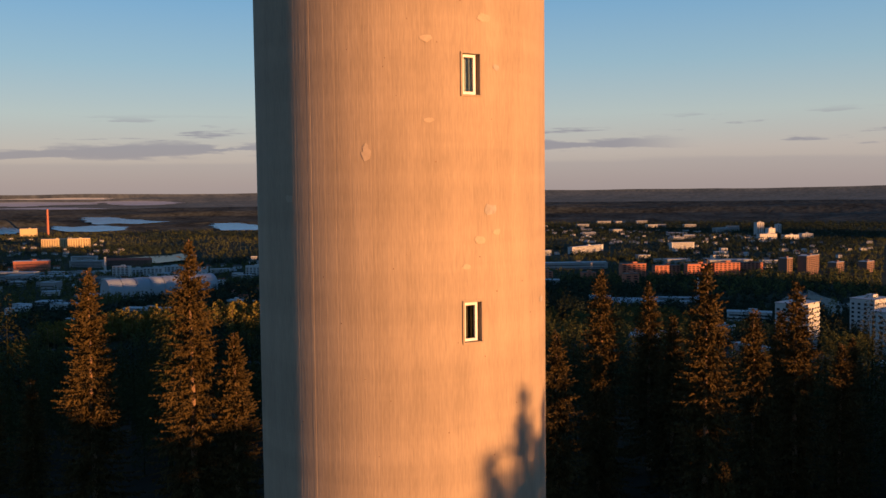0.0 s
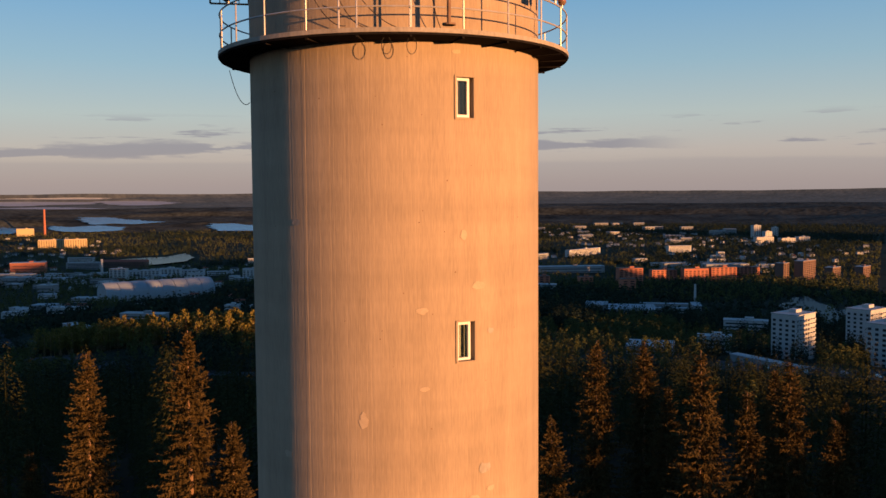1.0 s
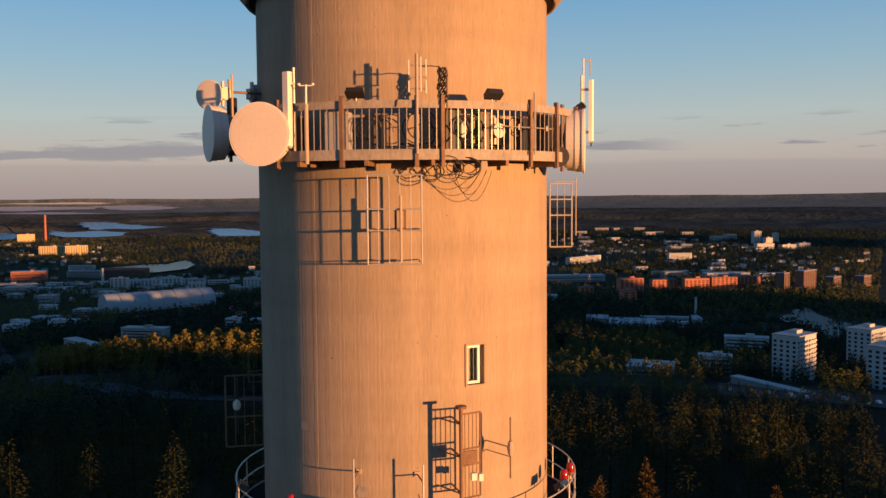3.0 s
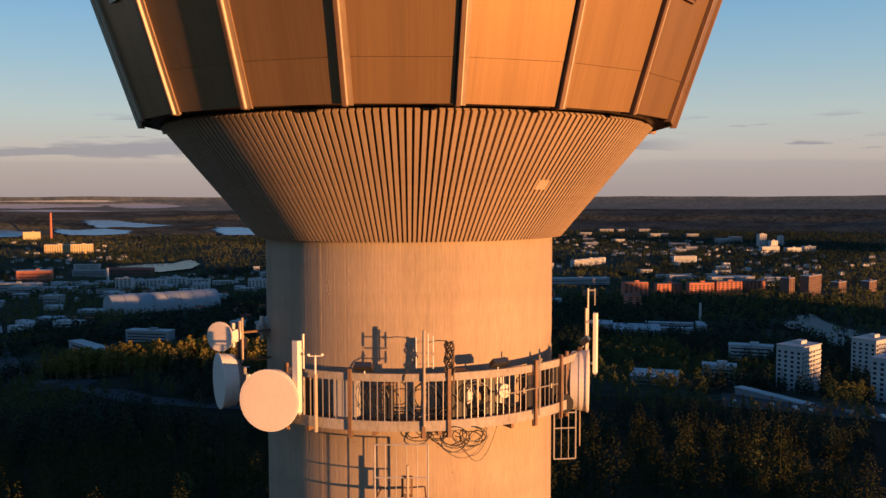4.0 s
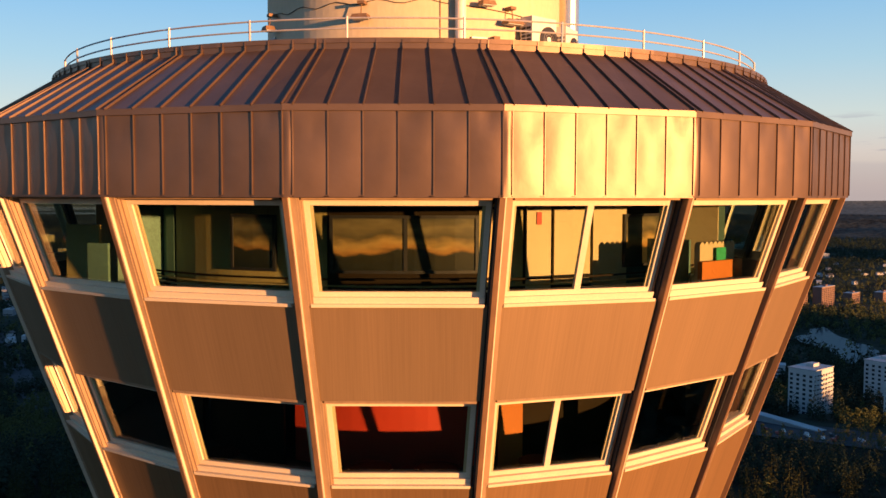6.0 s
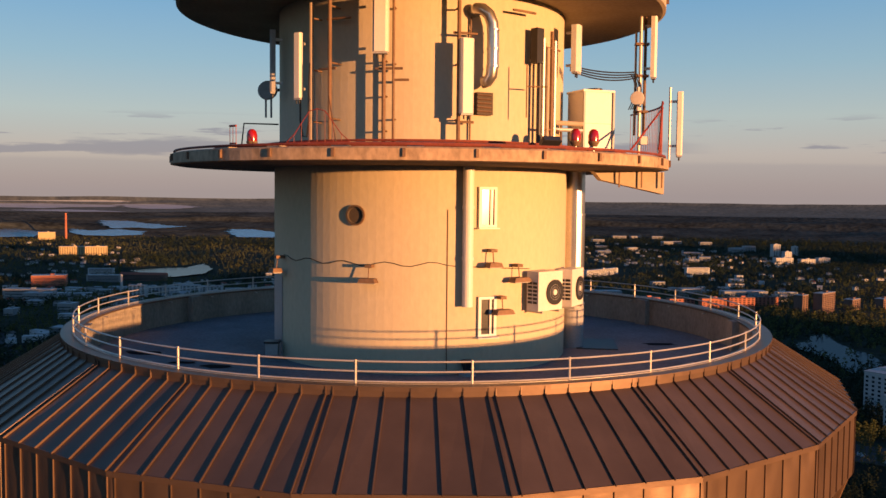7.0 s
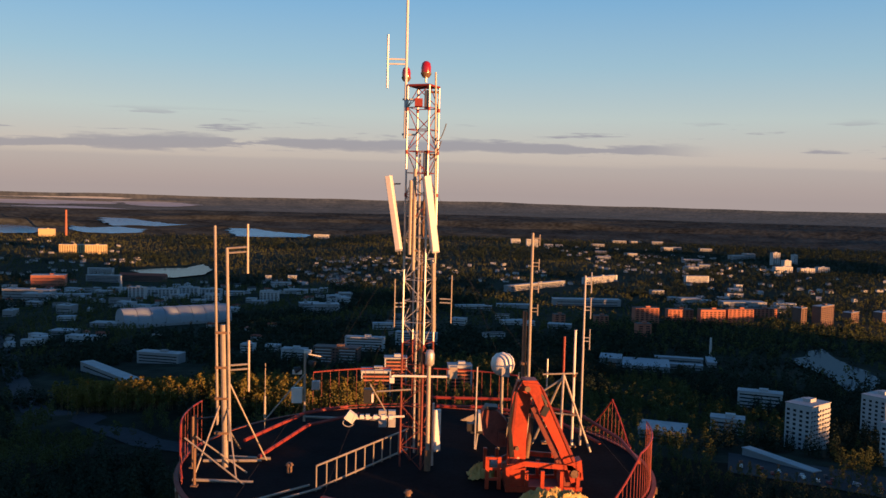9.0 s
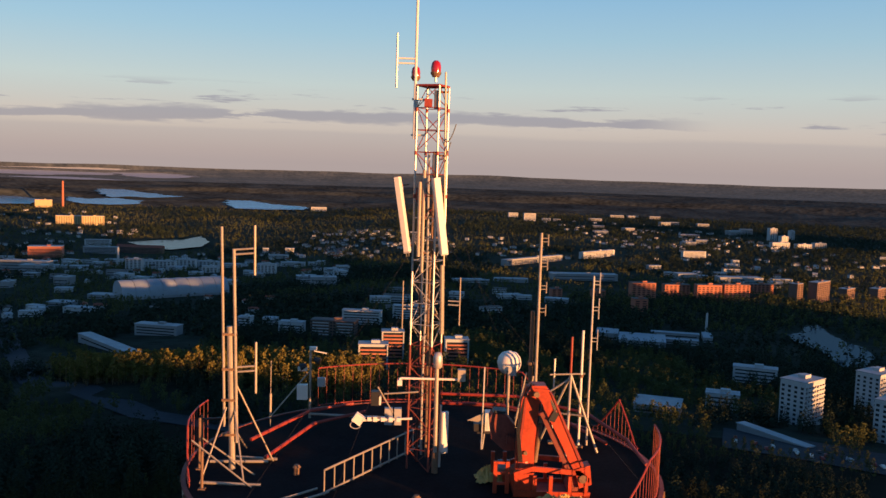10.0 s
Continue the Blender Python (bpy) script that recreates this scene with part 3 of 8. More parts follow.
def building(x, y, w, h, depth, turn, walls, roof, label, windows="grid", storey=2.9, pitched=False, balconies=False, name="building", extra=True):
    z = float(ground_z(x, y))
    t = thing(name, label, "building", at=(x, y, z))
    t.rotation_euler = (0, 0, radians(turn))
    body = Shape().box((0, depth / 2, h / 2 - 2.5), (w, depth, h + 5))
    wall_ob = part("wall", body, walls, t)
    s = Shape()
    if pitched:
        e = 0.6
        rise = min(depth, w) * 0.28
        a = [(-w / 2 - e, -e, h), (w / 2 + e, -e, h), (w / 2 + e, depth + e, h), (-w / 2 - e, depth + e, h), (-w / 2 - e, depth / 2, h + rise), (w / 2 + e, depth / 2, h + rise)]
        s.add(a, [(0, 1, 5, 4), (2, 3, 4, 5), (1, 2, 5), (3, 0, 4), (3, 2, 1, 0)])
    else:
        s.box((0, depth / 2, h + 0.25), (w + 0.8, depth + 0.8, 0.5))
    roof_ob = part("roof", s, roof, t)
    if not pitched and extra and h > 9:
        part("plant_room", Shape().box((w * 0.08, depth * 0.5, h + 1.5), (min(w * 0.3, 7), min(depth * 0.4, 5), 2.2)), walls, roof_ob)
    d = math.hypot(x, y)
    floors = max(1, int(h / storey))
    if windows == "grid":
        nx = max(2, int(w / 3.2))
        if d > 1100:
            nx = max(2, nx // 2)
        step = w / nx
        me = window_mesh(step * 0.55, 1.5)
        sides = [((-w / 2 + (i + 0.5) * step, -0.02), 0) for i in range(nx)]
        if d < 900:
            ny = max(2, int(depth / 3.6))
            sides += [((-w / 2 - 0.02, (i + 0.5) * depth / ny), 90) for i in range(ny)] + [((w / 2 + 0.02, (i + 0.5) * depth / ny), 90) for i in range(ny)]
        for f in range(floors):
            for (px, py), r in sides:
                o = new("window", me)
                o.parent = wall_ob
                o.location = (px, py, 1.6 + f * storey)
                o.rotation_euler = (0, 0, radians(r))
    elif windows == "strip":
        me = window_mesh(w * 0.9, 1.1)
        for f in range(floors):
            o = new("window", me)
            o.parent = wall_ob
            o.location = (0, -0.02, 1.7 + f * storey)
    if balconies:
        me = balcony_mesh(w * 0.36)
        for f in range(floors):
            for sx in (-0.27, 0.27):
                o = new("balcony", me)
                o.parent = wall_ob
                o.location = (sx * w, -0.03, 0.9 + f * storey)
    FOOTPRINTS.append((x, y, max(w, depth) * 0.62 + 5))
    return t


def town():
    b = building
    # brick-red slab blocks in the evening sun
    for x, y, w, h, turn in ((341, 1304, 38, 24.5, 8), (407, 1355, 41, 18.3, 6), (452, 1337, 40, 20.1, 6), (496, 1339, 41, 20.4, 4), (554, 1392, 41, 14.5, 6)):
        b(x, y, w, h, 14, turn, BRICK_RED, ROOF_DARK, "red brick slab block with flat roof in evening sun", storey=2.9)
    for x, y, w, h in ((290, 1116, 19, 16.6), (200, 1243, 16, 14.7), (267, 1274, 20, 12.7)):
        b(x, y, w, h, 12, 8, BRICK_RED, ROOF_DARK, "small red brick block of flats among trees")
    # pale tower blocks
    for x, y, w, h, turn in ((256, 523, 33, 28.6, 38), (325, 564, 32, 31.0, 36), (289, 470, 30, 25.0, 36)):
        b(x - 4, y, w * 0.72, h, 17, turn, PLASTER, ROOF_PALE, "pale tall block of flats with flat roof", balconies=True)
    # towers with balconies straight ahead
    for x, y, w, h in ((-32, 636, 22, 22.3), (-19, 693, 18, 24.2), (33, 685, 19, 19.8)):
        b(x, y, w, h, 13, 3, PLASTER, ROOF_PALE, "block of flats with red brick balconies and white end walls", windows="none")
    # pale rows
    for x, y, w, h in ((-492, 1523, 29, 20.7), (-485, 1585, 27, 13.9), (-449, 1563, 35, 15.8), (-424, 1603, 37, 16.1), (-394, 1640, 44, 9.8), (-364, 1537, 28, 11.2), (-265, 1530, 32, 17.1)):
        b(x, y, w, h, 12, -6, PLASTER, ROOF_PALE, "pale block of flats in a long row")
    for x, y, w, h, turn in ((-185, 927, 14, 9.3, -8), (-160, 936, 15, 6.9, -8), (-128, 874, 25, 11.1, -10), (-61, 948, 43, 15.1, -6), (-5, 1003, 48, 14.5, -10), (274, 679, 34, 12.7, -22), (209, 567, 22, 10.3, -20)):
        b(x, y, w, h, 12, turn, PLASTER, ROOF_PALE, "low pale block with window bands among trees", windows="strip")
    b(-83, 851, 45, 15.0, 16, -8, BRICK_DARK, ROOF_DARK, "long brown brick block of flats with pale balconies", balconies=True)
    b(-262, 868, 46, 10.5, 14, -14, PLASTER_GREY, ROOF_PALE, "long grey-green house with window bands", windows="strip")
    b(-276, 780, 150, 5.0, 12, -48, PLASTER_GREY, ROOF_PALE, "long low building with pale metal roof", windows="strip")
    # industrial and low halls
    for x, y, w, h, turn in ((-672, 1503, 85, 15.3, -6), (-637, 1459, 46, 12.4, -4), (-598, 1275, 14, 9.1, 0), (-532, 1311, 23, 11.9, -8), (-425, 1180, 41, 5.5, -6), (-458, 1116, 31, 4.5, -6), (-187, 1414, 19, 9.3, 8), (-147, 1364, 40, 12.1, 8)):
        b(x, y, w, h, 22, turn, PLASTER_GREY, ROOF_PALE, "grey industrial hall with pale flat roof", windows="strip", storey=5)
    for x, y, w, h, turn in ((495, 1591, 38, 9.8, 4), (577, 1543, 80, 9.7, 4), (849, 2756, 55, 7.5, 0), (735, 2365, 34, 9, 20), (775, 2400, 30, 12, -10), (1050, 2906, 50, 14, 16), (1105, 2960, 40, 18, -8), (1080, 3342, 45, 11, 0), (940, 3358, 40, 12, 10), (990, 3420, 36, 10, -14), (850, 3800, 60, 11, 0), (930, 3830, 50, 9, 8), (1010, 3780, 46, 12, -6), (700, 3500, 48, 10, 4), (620, 3050, 40, 9, -12), (690, 2880, 36, 11, 15), (560, 2700, 40, 8, -8), (154, 530, 29, 5.0, -20)):
        b(x, y, w, h, 26, turn, PLASTER_GREY, ROOF_PALE, "low blue-grey hall with flat roof", windows="strip", storey=5, extra=False)
    for x, y, w, h, dp in ((224, 846, 46, 5.0, 44), (268, 868, 38, 4.6, 9), (276, 912, 50, 4.6, 9), (304, 888, 9, 5.0, 34), (196, 880, 22, 6.5, 30)):
        b(x, y, w, h, dp, -14, PLASTER_GREY, ROOF_FABRIC, "low school wing with wide blue-grey roof", windows="strip", storey=3.6, extra=False)
    b(201, 464, 50, 2.6, 6, -64, PLASTER_GREY, ROOF_PALE, "long low car shelter with pale flat roof", windows="none", extra=False)
    # white and lit houses
    for x, y, w, h in ((-737, 2037, 57, 12.5), (-434, 3832, 66, 17.2), (-333, 1923, 13, 12.6), (-282, 1929, 19, 12.5), (-284, 1785, 41, 7.0), (-233, 1636, 45, 7.5), (-200, 1659, 16, 5.4), (-138, 1594, 23, 7.2)):
        b(x, y, w, h, 11, 6, PLASTER, ROOF_PALE, "small white town building", windows="strip", extra=False)
    for x, y, w, h in ((81, 1413, 50, 4.8), (382, 3604, 39, 18.5), (416, 3333, 45, 30.0), (485, 3370, 33, 10.9), (528, 3390, 26, 8.8), (631, 1994, 56, 14.8)):
        b(x, y, w, h, 13, 10, PLASTER, ROOF_PALE, "white building catching the evening sun", windows="strip", extra=False)
    b(240, 1800, 190, 11, 12, 45, PLASTER_GREY, ROOF_PALE, "very long low white block on a slope", windows="strip")
    b(408, 1975, 125, 15, 12, 45, PLASTER, ROOF_PALE, "long white block catching the evening sun", windows="strip")
    b(293, 1531, 119, 11.1, 24, 2, PLASTER_GREY, ROOF_PALE, "long grey shopping hall", windows="strip", storey=5)
    b(156, 1455, 57, 5.7, 16, 2, PLASTER_GREY, ROOF_PALE, "low grey hall with pale roof", windows="none", extra=False)
    b(-659, 1833, 69, 13.8, 14, 2, PLASTER_GREY, ROOF_PALE, "grey office block with window bands", windows="strip")
    # landmarks
    b(-1042, 2657, 74, 25, 22, 14, PLASTER_YELLOW, ROOF_PALE, "large yellow block lit by low sun")
    b(-965, 2640, 62, 28.0, 22, 24, PLASTER_YELLOW, ROOF_PALE, "yellow block lit by low sun")
    b(-1481, 3531, 62, 30, 26, 20, PLASTER_YELLOW, ROOF_PALE, "orange and white power plant building", windows="none")
    b(-723, 1716, 62, 20, 30, 14, BRICK_RED, ROOF_PALE, "broad brick hall with pale roof in evening sun", windows="strip", storey=6)
    b(-592, 1876, 99, 12.2, 16, -4, BRICK_DARK, ROOF_RED, "long house with red tiled roof", windows="strip", pitched=True)
    for x, y, w, h in ((1082, 2670, 24, 38), (1034, 2468, 21, 27.4), (985, 2373, 52, 14), (1062, 2400, 44, 12), (1120, 2430, 36, 16), (1170, 2738, 13, 28.5)):
        b(x, y, w, h, 18, 10, PLASTER, ROOF_PALE, "pale hospital block with tall tower")
    for x, y, w, h in ((581, 1308, 19, 27.8), (620, 1315, 45, 30.9), (686, 1362, 30, 16.8), (748, 1386, 31, 17.3)):
        b(x, y, w, h, 14, 42, BRICK_DARK, ROOF_PALE, "dark blocks of flats in shade")
    for x, y, r, h, name, mat_, label in ((-1444, 3628, 5, 102, "chimney", BRICK_RED, "tall brick chimney of a power plant"), (-545, 1604, 2.6, 34, "chimney", PLASTER, "slim white tower beside a red-roofed house"), (322, 950, 1.6, 22, "chimney", PLASTER, "slim white chimney beside a school")):
        z = float(ground_z(x, y))
        t = thing(name, label, "chimney", at=(x, y, z))
        part("shaft", Shape().tube((0, 0, -3), (0, 0, h), r, 14, r * 0.72), mat_, t)
        part("rim", Shape().tube((0, 0, h), (0, 0, h + r * 0.3), r * 0.8, 14), mat_, t)
    # arched hall
    x, y, L, H = -328, 1196, 148, 23
    z = float(ground_z(x, y))
    t = thing("sports_hall", "large white arched sports hall with ribbed fabric roof", "hall", at=(x, y, z))
    t.rotation_euler = (0, 0, radians(33))
    bays = 8
    for i in range(bays):
        s = Shape()
        x0, x1 = -L / 2 + L * i / bays + 0.25, -L / 2 + L * (i + 1) / bays - 0.25
        prof = [(-24 * math.cos(math.pi * k / 14), 3.0 + (H - 3.0) * math.sin(math.pi * k / 14) ** 0.75) for k in range(15)]
        for xx in (x0, (x0 + x1) / 2, x1):
            bulge = 0.5 if xx == (x0 + x1) / 2 else 0.0
            s.v += [(xx, 24 + py, pz + bulge) for py, pz in prof]
        s.f = [(a * 15 + k, a * 15 + k + 1, (a + 1) * 15 + k + 1, (a + 1) * 15 + k) for a in range(2) for k in range(14)]
        part("roof_bay", s, ROOF_FABRIC, t, smooth=True)
    part("wall", Shape().box((0, 24, 0.4), (L, 47.5, 5.4)), PLASTER_GREY, t)
    for sx in (-1, 1):
        s = Shape()
        s.v = [(sx * (L / 2 - 0.3), 24 - 24 * math.cos(math.pi * k / 14), 3.0 + (H - 3.0) * math.sin(math.pi * k / 14) ** 0.75) for k in range(15)]
        s.f = [tuple(range(15))]
        part("gable", s, ROOF_FABRIC, t)
    FOOTPRINTS.append((x, y + 24, 88))


town()


def balcony_fronts():
    """Red brick balcony bands on the blocks straight ahead."""
    for ob in [o for o in scene.objects if o.get("label") == "block of flats with red brick balconies and white end walls"]:
        wall_ob = next(c for c in ob.children if c.name.startswith("wall"))
        w = max(v.co.x for v in wall_ob.data.vertices) * 2
        h = max(v.co.z for v in wall_ob.data.vertices)
        me = Shape().box((0, -0.75, 0.5), (w - 2.4, 1.5, 1.15)).mesh("balcony_band", BRICK_RED)
        pane = window_mesh(w - 2.4, 1.6)
        for f in range(int(h / 2.9)):
            o = new("balcony_band", me)
            o.parent, o.location = wall_ob, (0, 0, 0.6 + 2.9 * f)
            o = new("window", pane)
            o.parent, o.location = wall_ob, (0, -0.02, 2.5 + 2.9 * f)
        for sx in (-1, 1):
            part("end_wall", Shape().box((sx * (w / 2 - 0.4), -0.8, h / 2), (0.8, 1.7, h)), PLASTER, wall_ob)


balcony_fronts()


def small_houses():
    """Detached houses scattered in the woods towards the horizon."""
    rng = random.Random(21)
    kinds = []
    for w, d, h in ((11, 8, 4.2), (14, 9, 4.8), (9, 8, 5.4)):
        body = Shape().box((0, 0, h / 2 - 1), (w, d, h + 2)).mesh("wall", PLASTER)
        e, r = 0.5, d * 0.3
        roof = Shape().add([(-w / 2 - e, -d / 2 - e, h), (w / 2 + e, -d / 2 - e, h), (w / 2 + e, d / 2 + e, h), (-w / 2 - e, d / 2 + e, h), (-w / 2 - e, 0, h + r), (w / 2 + e, 0, h + r)],
                           [(0, 1, 5, 4), (2, 3, 4, 5), (1, 2, 5), (3, 0, 4), (3, 2, 1, 0)])
        kinds.append((body, [roof.mesh("roof", m) for m in (ROOF_DARK, ROOF_RED, ROOF_PALE)]))
    areas = ((470, 1000, 2200, 3000, 60), (-1300, -700, 1500, 2500, 60), (-260, 60, 2000, 2700, 50), (520, 1100, 1450, 2000, 30), (-700, -420, 1350, 1750, 26), (-480, -120, 1420, 1900, 34), (-560, -180, 1000, 1160, 12), (-320, -80, 1750, 2700, 46), (60, 330, 1900, 2500, 22), (-640, -420, 1330, 1800, 16), (-1500, -900, 1700, 3300, 40), (640, 1150, 1750, 2600, 26), (450, 900, 2500, 3400, 24))
    far_walls, far_roofs = Shape(), Shape()
    for x0, x1, y0, y1, n in areas:
        for _ in range(n):
            x, y = rng.uniform(x0, x1), rng.uniform(y0, y1)
            body, roofs = kinds[rng.randrange(3)]
            if y > 1830:
                w, d, h, z = rng.uniform(9, 17), rng.uniform(7, 9), rng.uniform(4, 6), float(ground_z(x, y))
                spin = Matrix.Rotation(rng.uniform(0, 3.1), 3, "Z")
                far_walls.box((x, y, z + h / 2 - 1), (w, d, h + 2), spin)
                far_roofs.box((x, y, z + h + 0.9), (w + 1, d + 1, 1.8), spin, 0.45)
                FOOTPRINTS.append((x, y, 12))
                continue
            t = thing("house", "small pale detached house among trees", "house", group="houses in the woods", at=(x, y, float(ground_z(x, y))))
            t.rotation_euler = (0, 0, rng.uniform(0, 3.1))
            for name, me in (("wall", body), ("roof", roofs[rng.randrange(3)])):
                o = new(name, me)
                o.parent = t
            FOOTPRINTS.append((x, y, 13))

    tagged(part("distant_houses", far_walls, PLASTER), "far pale houses scattered among trees", "houses", kind="stuff")
    tagged(part("distant_roofs", far_roofs, ROOF_DARK), "dark roofs of far houses", "roofs", kind="stuff")


small_houses()


def town_blocks():
    """Low pale shops, offices and workshops between the halls of the town."""
    rng = random.Random(33)
    for x0, x1, y0, y1, n in ((-800, -430, 1240, 1700, 20), (-560, -360, 1000, 1180, 5), (-430, -120, 1380, 1700, 16), (-60, 200, 1050, 1500, 12), (420, 760, 1480, 1900, 12)):
        for _ in range(n):
            x, y = rng.uniform(x0, x1), rng.uniform(y0, y1)
            building(x, y, rng.uniform(14, 38), rng.uniform(4, 9), rng.uniform(9, 16), rng.uniform(-25, 25), rng.choice((PLASTER, PLASTER, PLASTER_GREY)), rng.choice((ROOF_PALE, ROOF_PALE, ROOF_DARK)),
                     "low pale town building with flat roof among trees", windows="strip", storey=3.4, extra=False)


town_blocks()


def parked_cars():
    rng = random.Random(8)
    body = Shape()
    prof = [(-2.1, 0.25), (-2.1, 0.75), (-1.3, 0.85), (-0.8, 1.4), (0.9, 1.4), (1.5, 0.9), (2.1, 0.75), (2.1, 0.25)]
    body.v = [(x, -0.85, z) for x, z in prof] + [(x, 0.85, z) for x, z in prof]
    body.f = [tuple(range(8))[::-1], tuple(range(8, 16))] + [(i, (i + 1) % 8, 8 + (i + 1) % 8, 8 + i) for i in range(8)]
    wheel = Shape().tube((0, -0.1, 0), (0, 0.1, 0), 0.32, 10).mesh("wheel", BLACK)
    paints = [body.mesh("body", m) for m in (WHITE, GREY, BLACK, RED)]
    for k in range(16):
        u = k / 15
        x, y = 178 + 56 * u + rng.uniform(-3, 3), 452 - 50 * u + rng.choice((-10, 0, 12)) + rng.uniform(-2, 2)
        t = thing("car", "small parked car on a dark car park", "car", group="cars on the car park", at=(x, y, float(ground_z(x, y)) + 0.6))
        t.rotation_euler = (0, 0, rng.uniform(0.8, 1.6))
        o = new("body", paints[rng.randrange(4)])
        o.parent = t
        for wx in (-1.3, 1.3):
            for wy in (-0.8, 0.8):
                o = new("wheel", wheel)
                o.parent, o.location = t, (wx, wy, 0.32)


parked_cars()


# ---------------------------------------------------------------- woods
def conifer_template(rng, clumps, tris, size, slim=0.19, thin=0.6):
    """A conifer: hanging sprays of needle faces round a tapering crown; one metre high."""
    v, f = [], []
    v += [(-0.012, 0, 0), (0.012, 0, 0), (0, 0, 0.9), (0, -0.012, 0), (0, 0.012, 0)]
    f += [(0, 1, 2), (3, 4, 2)]
    for k in range(clumps):
        u = 1 - (1 - (k + rng.random()) / clumps) ** 0.62
        z = 0.12 + 0.86 * u
        reach = slim * (1 - u) ** 0.7 + 0.012
        a = k * 2.4 + rng.uniform(-0.5, 0.5)
        rad = reach * rng.uniform(0.35, 1.05)
        c = Vector((rad * math.cos(a), rad * math.sin(a), z - 0.16 * rad))
        q = size * (0.55 + 0.75 * (1 - u))
        for t in range(tris):
            d = Vector((math.cos(a) * 0.7 + rng.gauss(0, 0.6), math.sin(a) * 0.7 + rng.gauss(0, 0.6), rng.gauss(0.1, 0.6))).normalized()
            s = (Vector((math.cos(a), math.sin(a), -0.5)) + Vector((rng.gauss(0, 0.5), rng.gauss(0, 0.5), rng.gauss(0, 0.3)))).normalized()
            w = d.cross(s).normalized()
            p = c + d * q * 0.7
            b = len(v)
            v += [tuple(p + s * q * 1.4), tuple(p - s * q * 0.7 + w * q * thin), tuple(p - s * q * 0.7 - w * q * thin)]
            f.append((b, b + 1, b + 2))
    return np.array(v), np.array(f)


def leafy_template(rng, clumps, tris, size=0.055, stem=True):
    """A broad-leaved tree: loose tufts of leaf faces round a crown; one metre high."""
    v, f = [], []
    if stem:
        for a in (0.0, 1.57):
            c, s = 0.007 * math.cos(a), 0.007 * math.sin(a)
            b = len(v)
            v += [(-c, -s, 0), (c, s, 0), (0, 0, 0.8)]
            f.append((b, b + 1, b + 2))
    for k in range(clumps):
        u = rng.uniform(0, 1)
        z = 0.30 + 0.66 * u
        rad = 0.20 * math.sin(math.pi * (0.15 + 0.8 * u)) * rng.uniform(0.2, 1.0)
        a = rng.uniform(0, 6.3)
        c = Vector((rad * math.cos(a), rad * math.sin(a), z))
        for t in range(tris):
            d = Vector((rng.gauss(0, 1), rng.gauss(0, 1), rng.gauss(0, 0.8))).normalized()
            p = c + d * size * 0.8
            s = d.orthogonal().normalized() * size
            w = d.cross(s).normalized() * size
            b = len(v)
            v += [tuple(p + s), tuple(p - s * 0.6 + w), tuple(p - s * 0.5 - w)]
            f.append((b, b + 1, b + 2))
    return np.array(v), np.array(f)


def plant(name, templates, places, material, label):
    """One mesh of many trees. places: x, y, z, height, spread."""
    rng = np.random.default_rng(5)
    vs, fs, k = [], [], 0
    for i, (x, y, z, h, w) in enumerate(places):
        tv, tf = templates[i % len(templates)]
        a = rng.uniform(0, 6.3)
        c, s = math.cos(a), math.sin(a)
        q = np.empty_like(tv)
        q[:, 0] = (tv[:, 0] * c - tv[:, 1] * s) * h * w + x
        q[:, 1] = (tv[:, 0] * s + tv[:, 1] * c) * h * w + y
        q[:, 2] = tv[:, 2] * h + z
        vs.append(q)
        fs.append(tf + k)
        k += len(tv)
    v, f = np.concatenate(vs), np.concatenate(fs)
    me = bpy.data.meshes.new(name)
    me.vertices.add(len(v))
    me.vertices.foreach_set("co", v.ravel())
    me.loops.add(f.size)
    me.loops.foreach_set("vertex_index", f.ravel().astype(np.int32))
    me.polygons.add(len(f))
    me.polygons.foreach_set("loop_start", np.arange(0, f.size, 3, dtype=np.int32))
    me.update(calc_edges=True)
    me.materials.append(material)
    return tagged(new(name, me), label, "forest", kind="stuff")


FREE = {}
for fx, fy, fr in FOOTPRINTS:
    # keep the footprint and a strip in front of it open
    d0 = math.hypot(fx, fy)
    for back in (0.0, 0.55):
        px, py = fx * (1 - back * fr / d0), fy * (1 - back * fr / d0)
        q = fr * (0.9 if back == 0 else 0.62)
        for gx in range(int((px - q) // 20), int((px + q) // 20) + 1):
            for gy in range(int((py - q) // 20), int((py + q) // 20) + 1):
                FREE.setdefault((gx, gy), []).append((px, py, q))
ROAD_FRONT = [(x - 40 * x / math.hypot(x, y), y - 40 * y / math.hypot(x, y)) for x, y in ROAD[1:-1]]
for px, py in ROAD_FRONT:
    for gx in range(int((px - 34) // 20), int((px + 34) // 20) + 1):
        for gy in range(int((py - 34) // 20), int((py + 34) // 20) + 1):
            FREE.setdefault((gx, gy), []).append((px, py, 34))
SHORES = []
for sheet in WATERS:
    for px, py in sheet:
        d0 = math.hypot(px, py)
        SHORES += [(px, py)] if d0 < 1500 else [(px * (1 - back / d0), py * (1 - back / d0)) for back in (0, 60, 120)]
for px, py in SHORES:
    if math.hypot(px, py) < 7500:
        q = 24 if math.hypot(px, py) > 1500 else 8
        for gx in range(int((px - q) // 20), int((px + q) // 20) + 1):
            for gy in range(int((py - q) // 20), int((py + q) // 20) + 1):
                FREE.setdefault((gx, gy), []).append((px, py, q))


def clear_of(x, y):
    return all((x - px) ** 2 + (y - py) ** 2 > q * q for px, py, q in FREE.get((int(x // 20), int(y // 20)), ()))


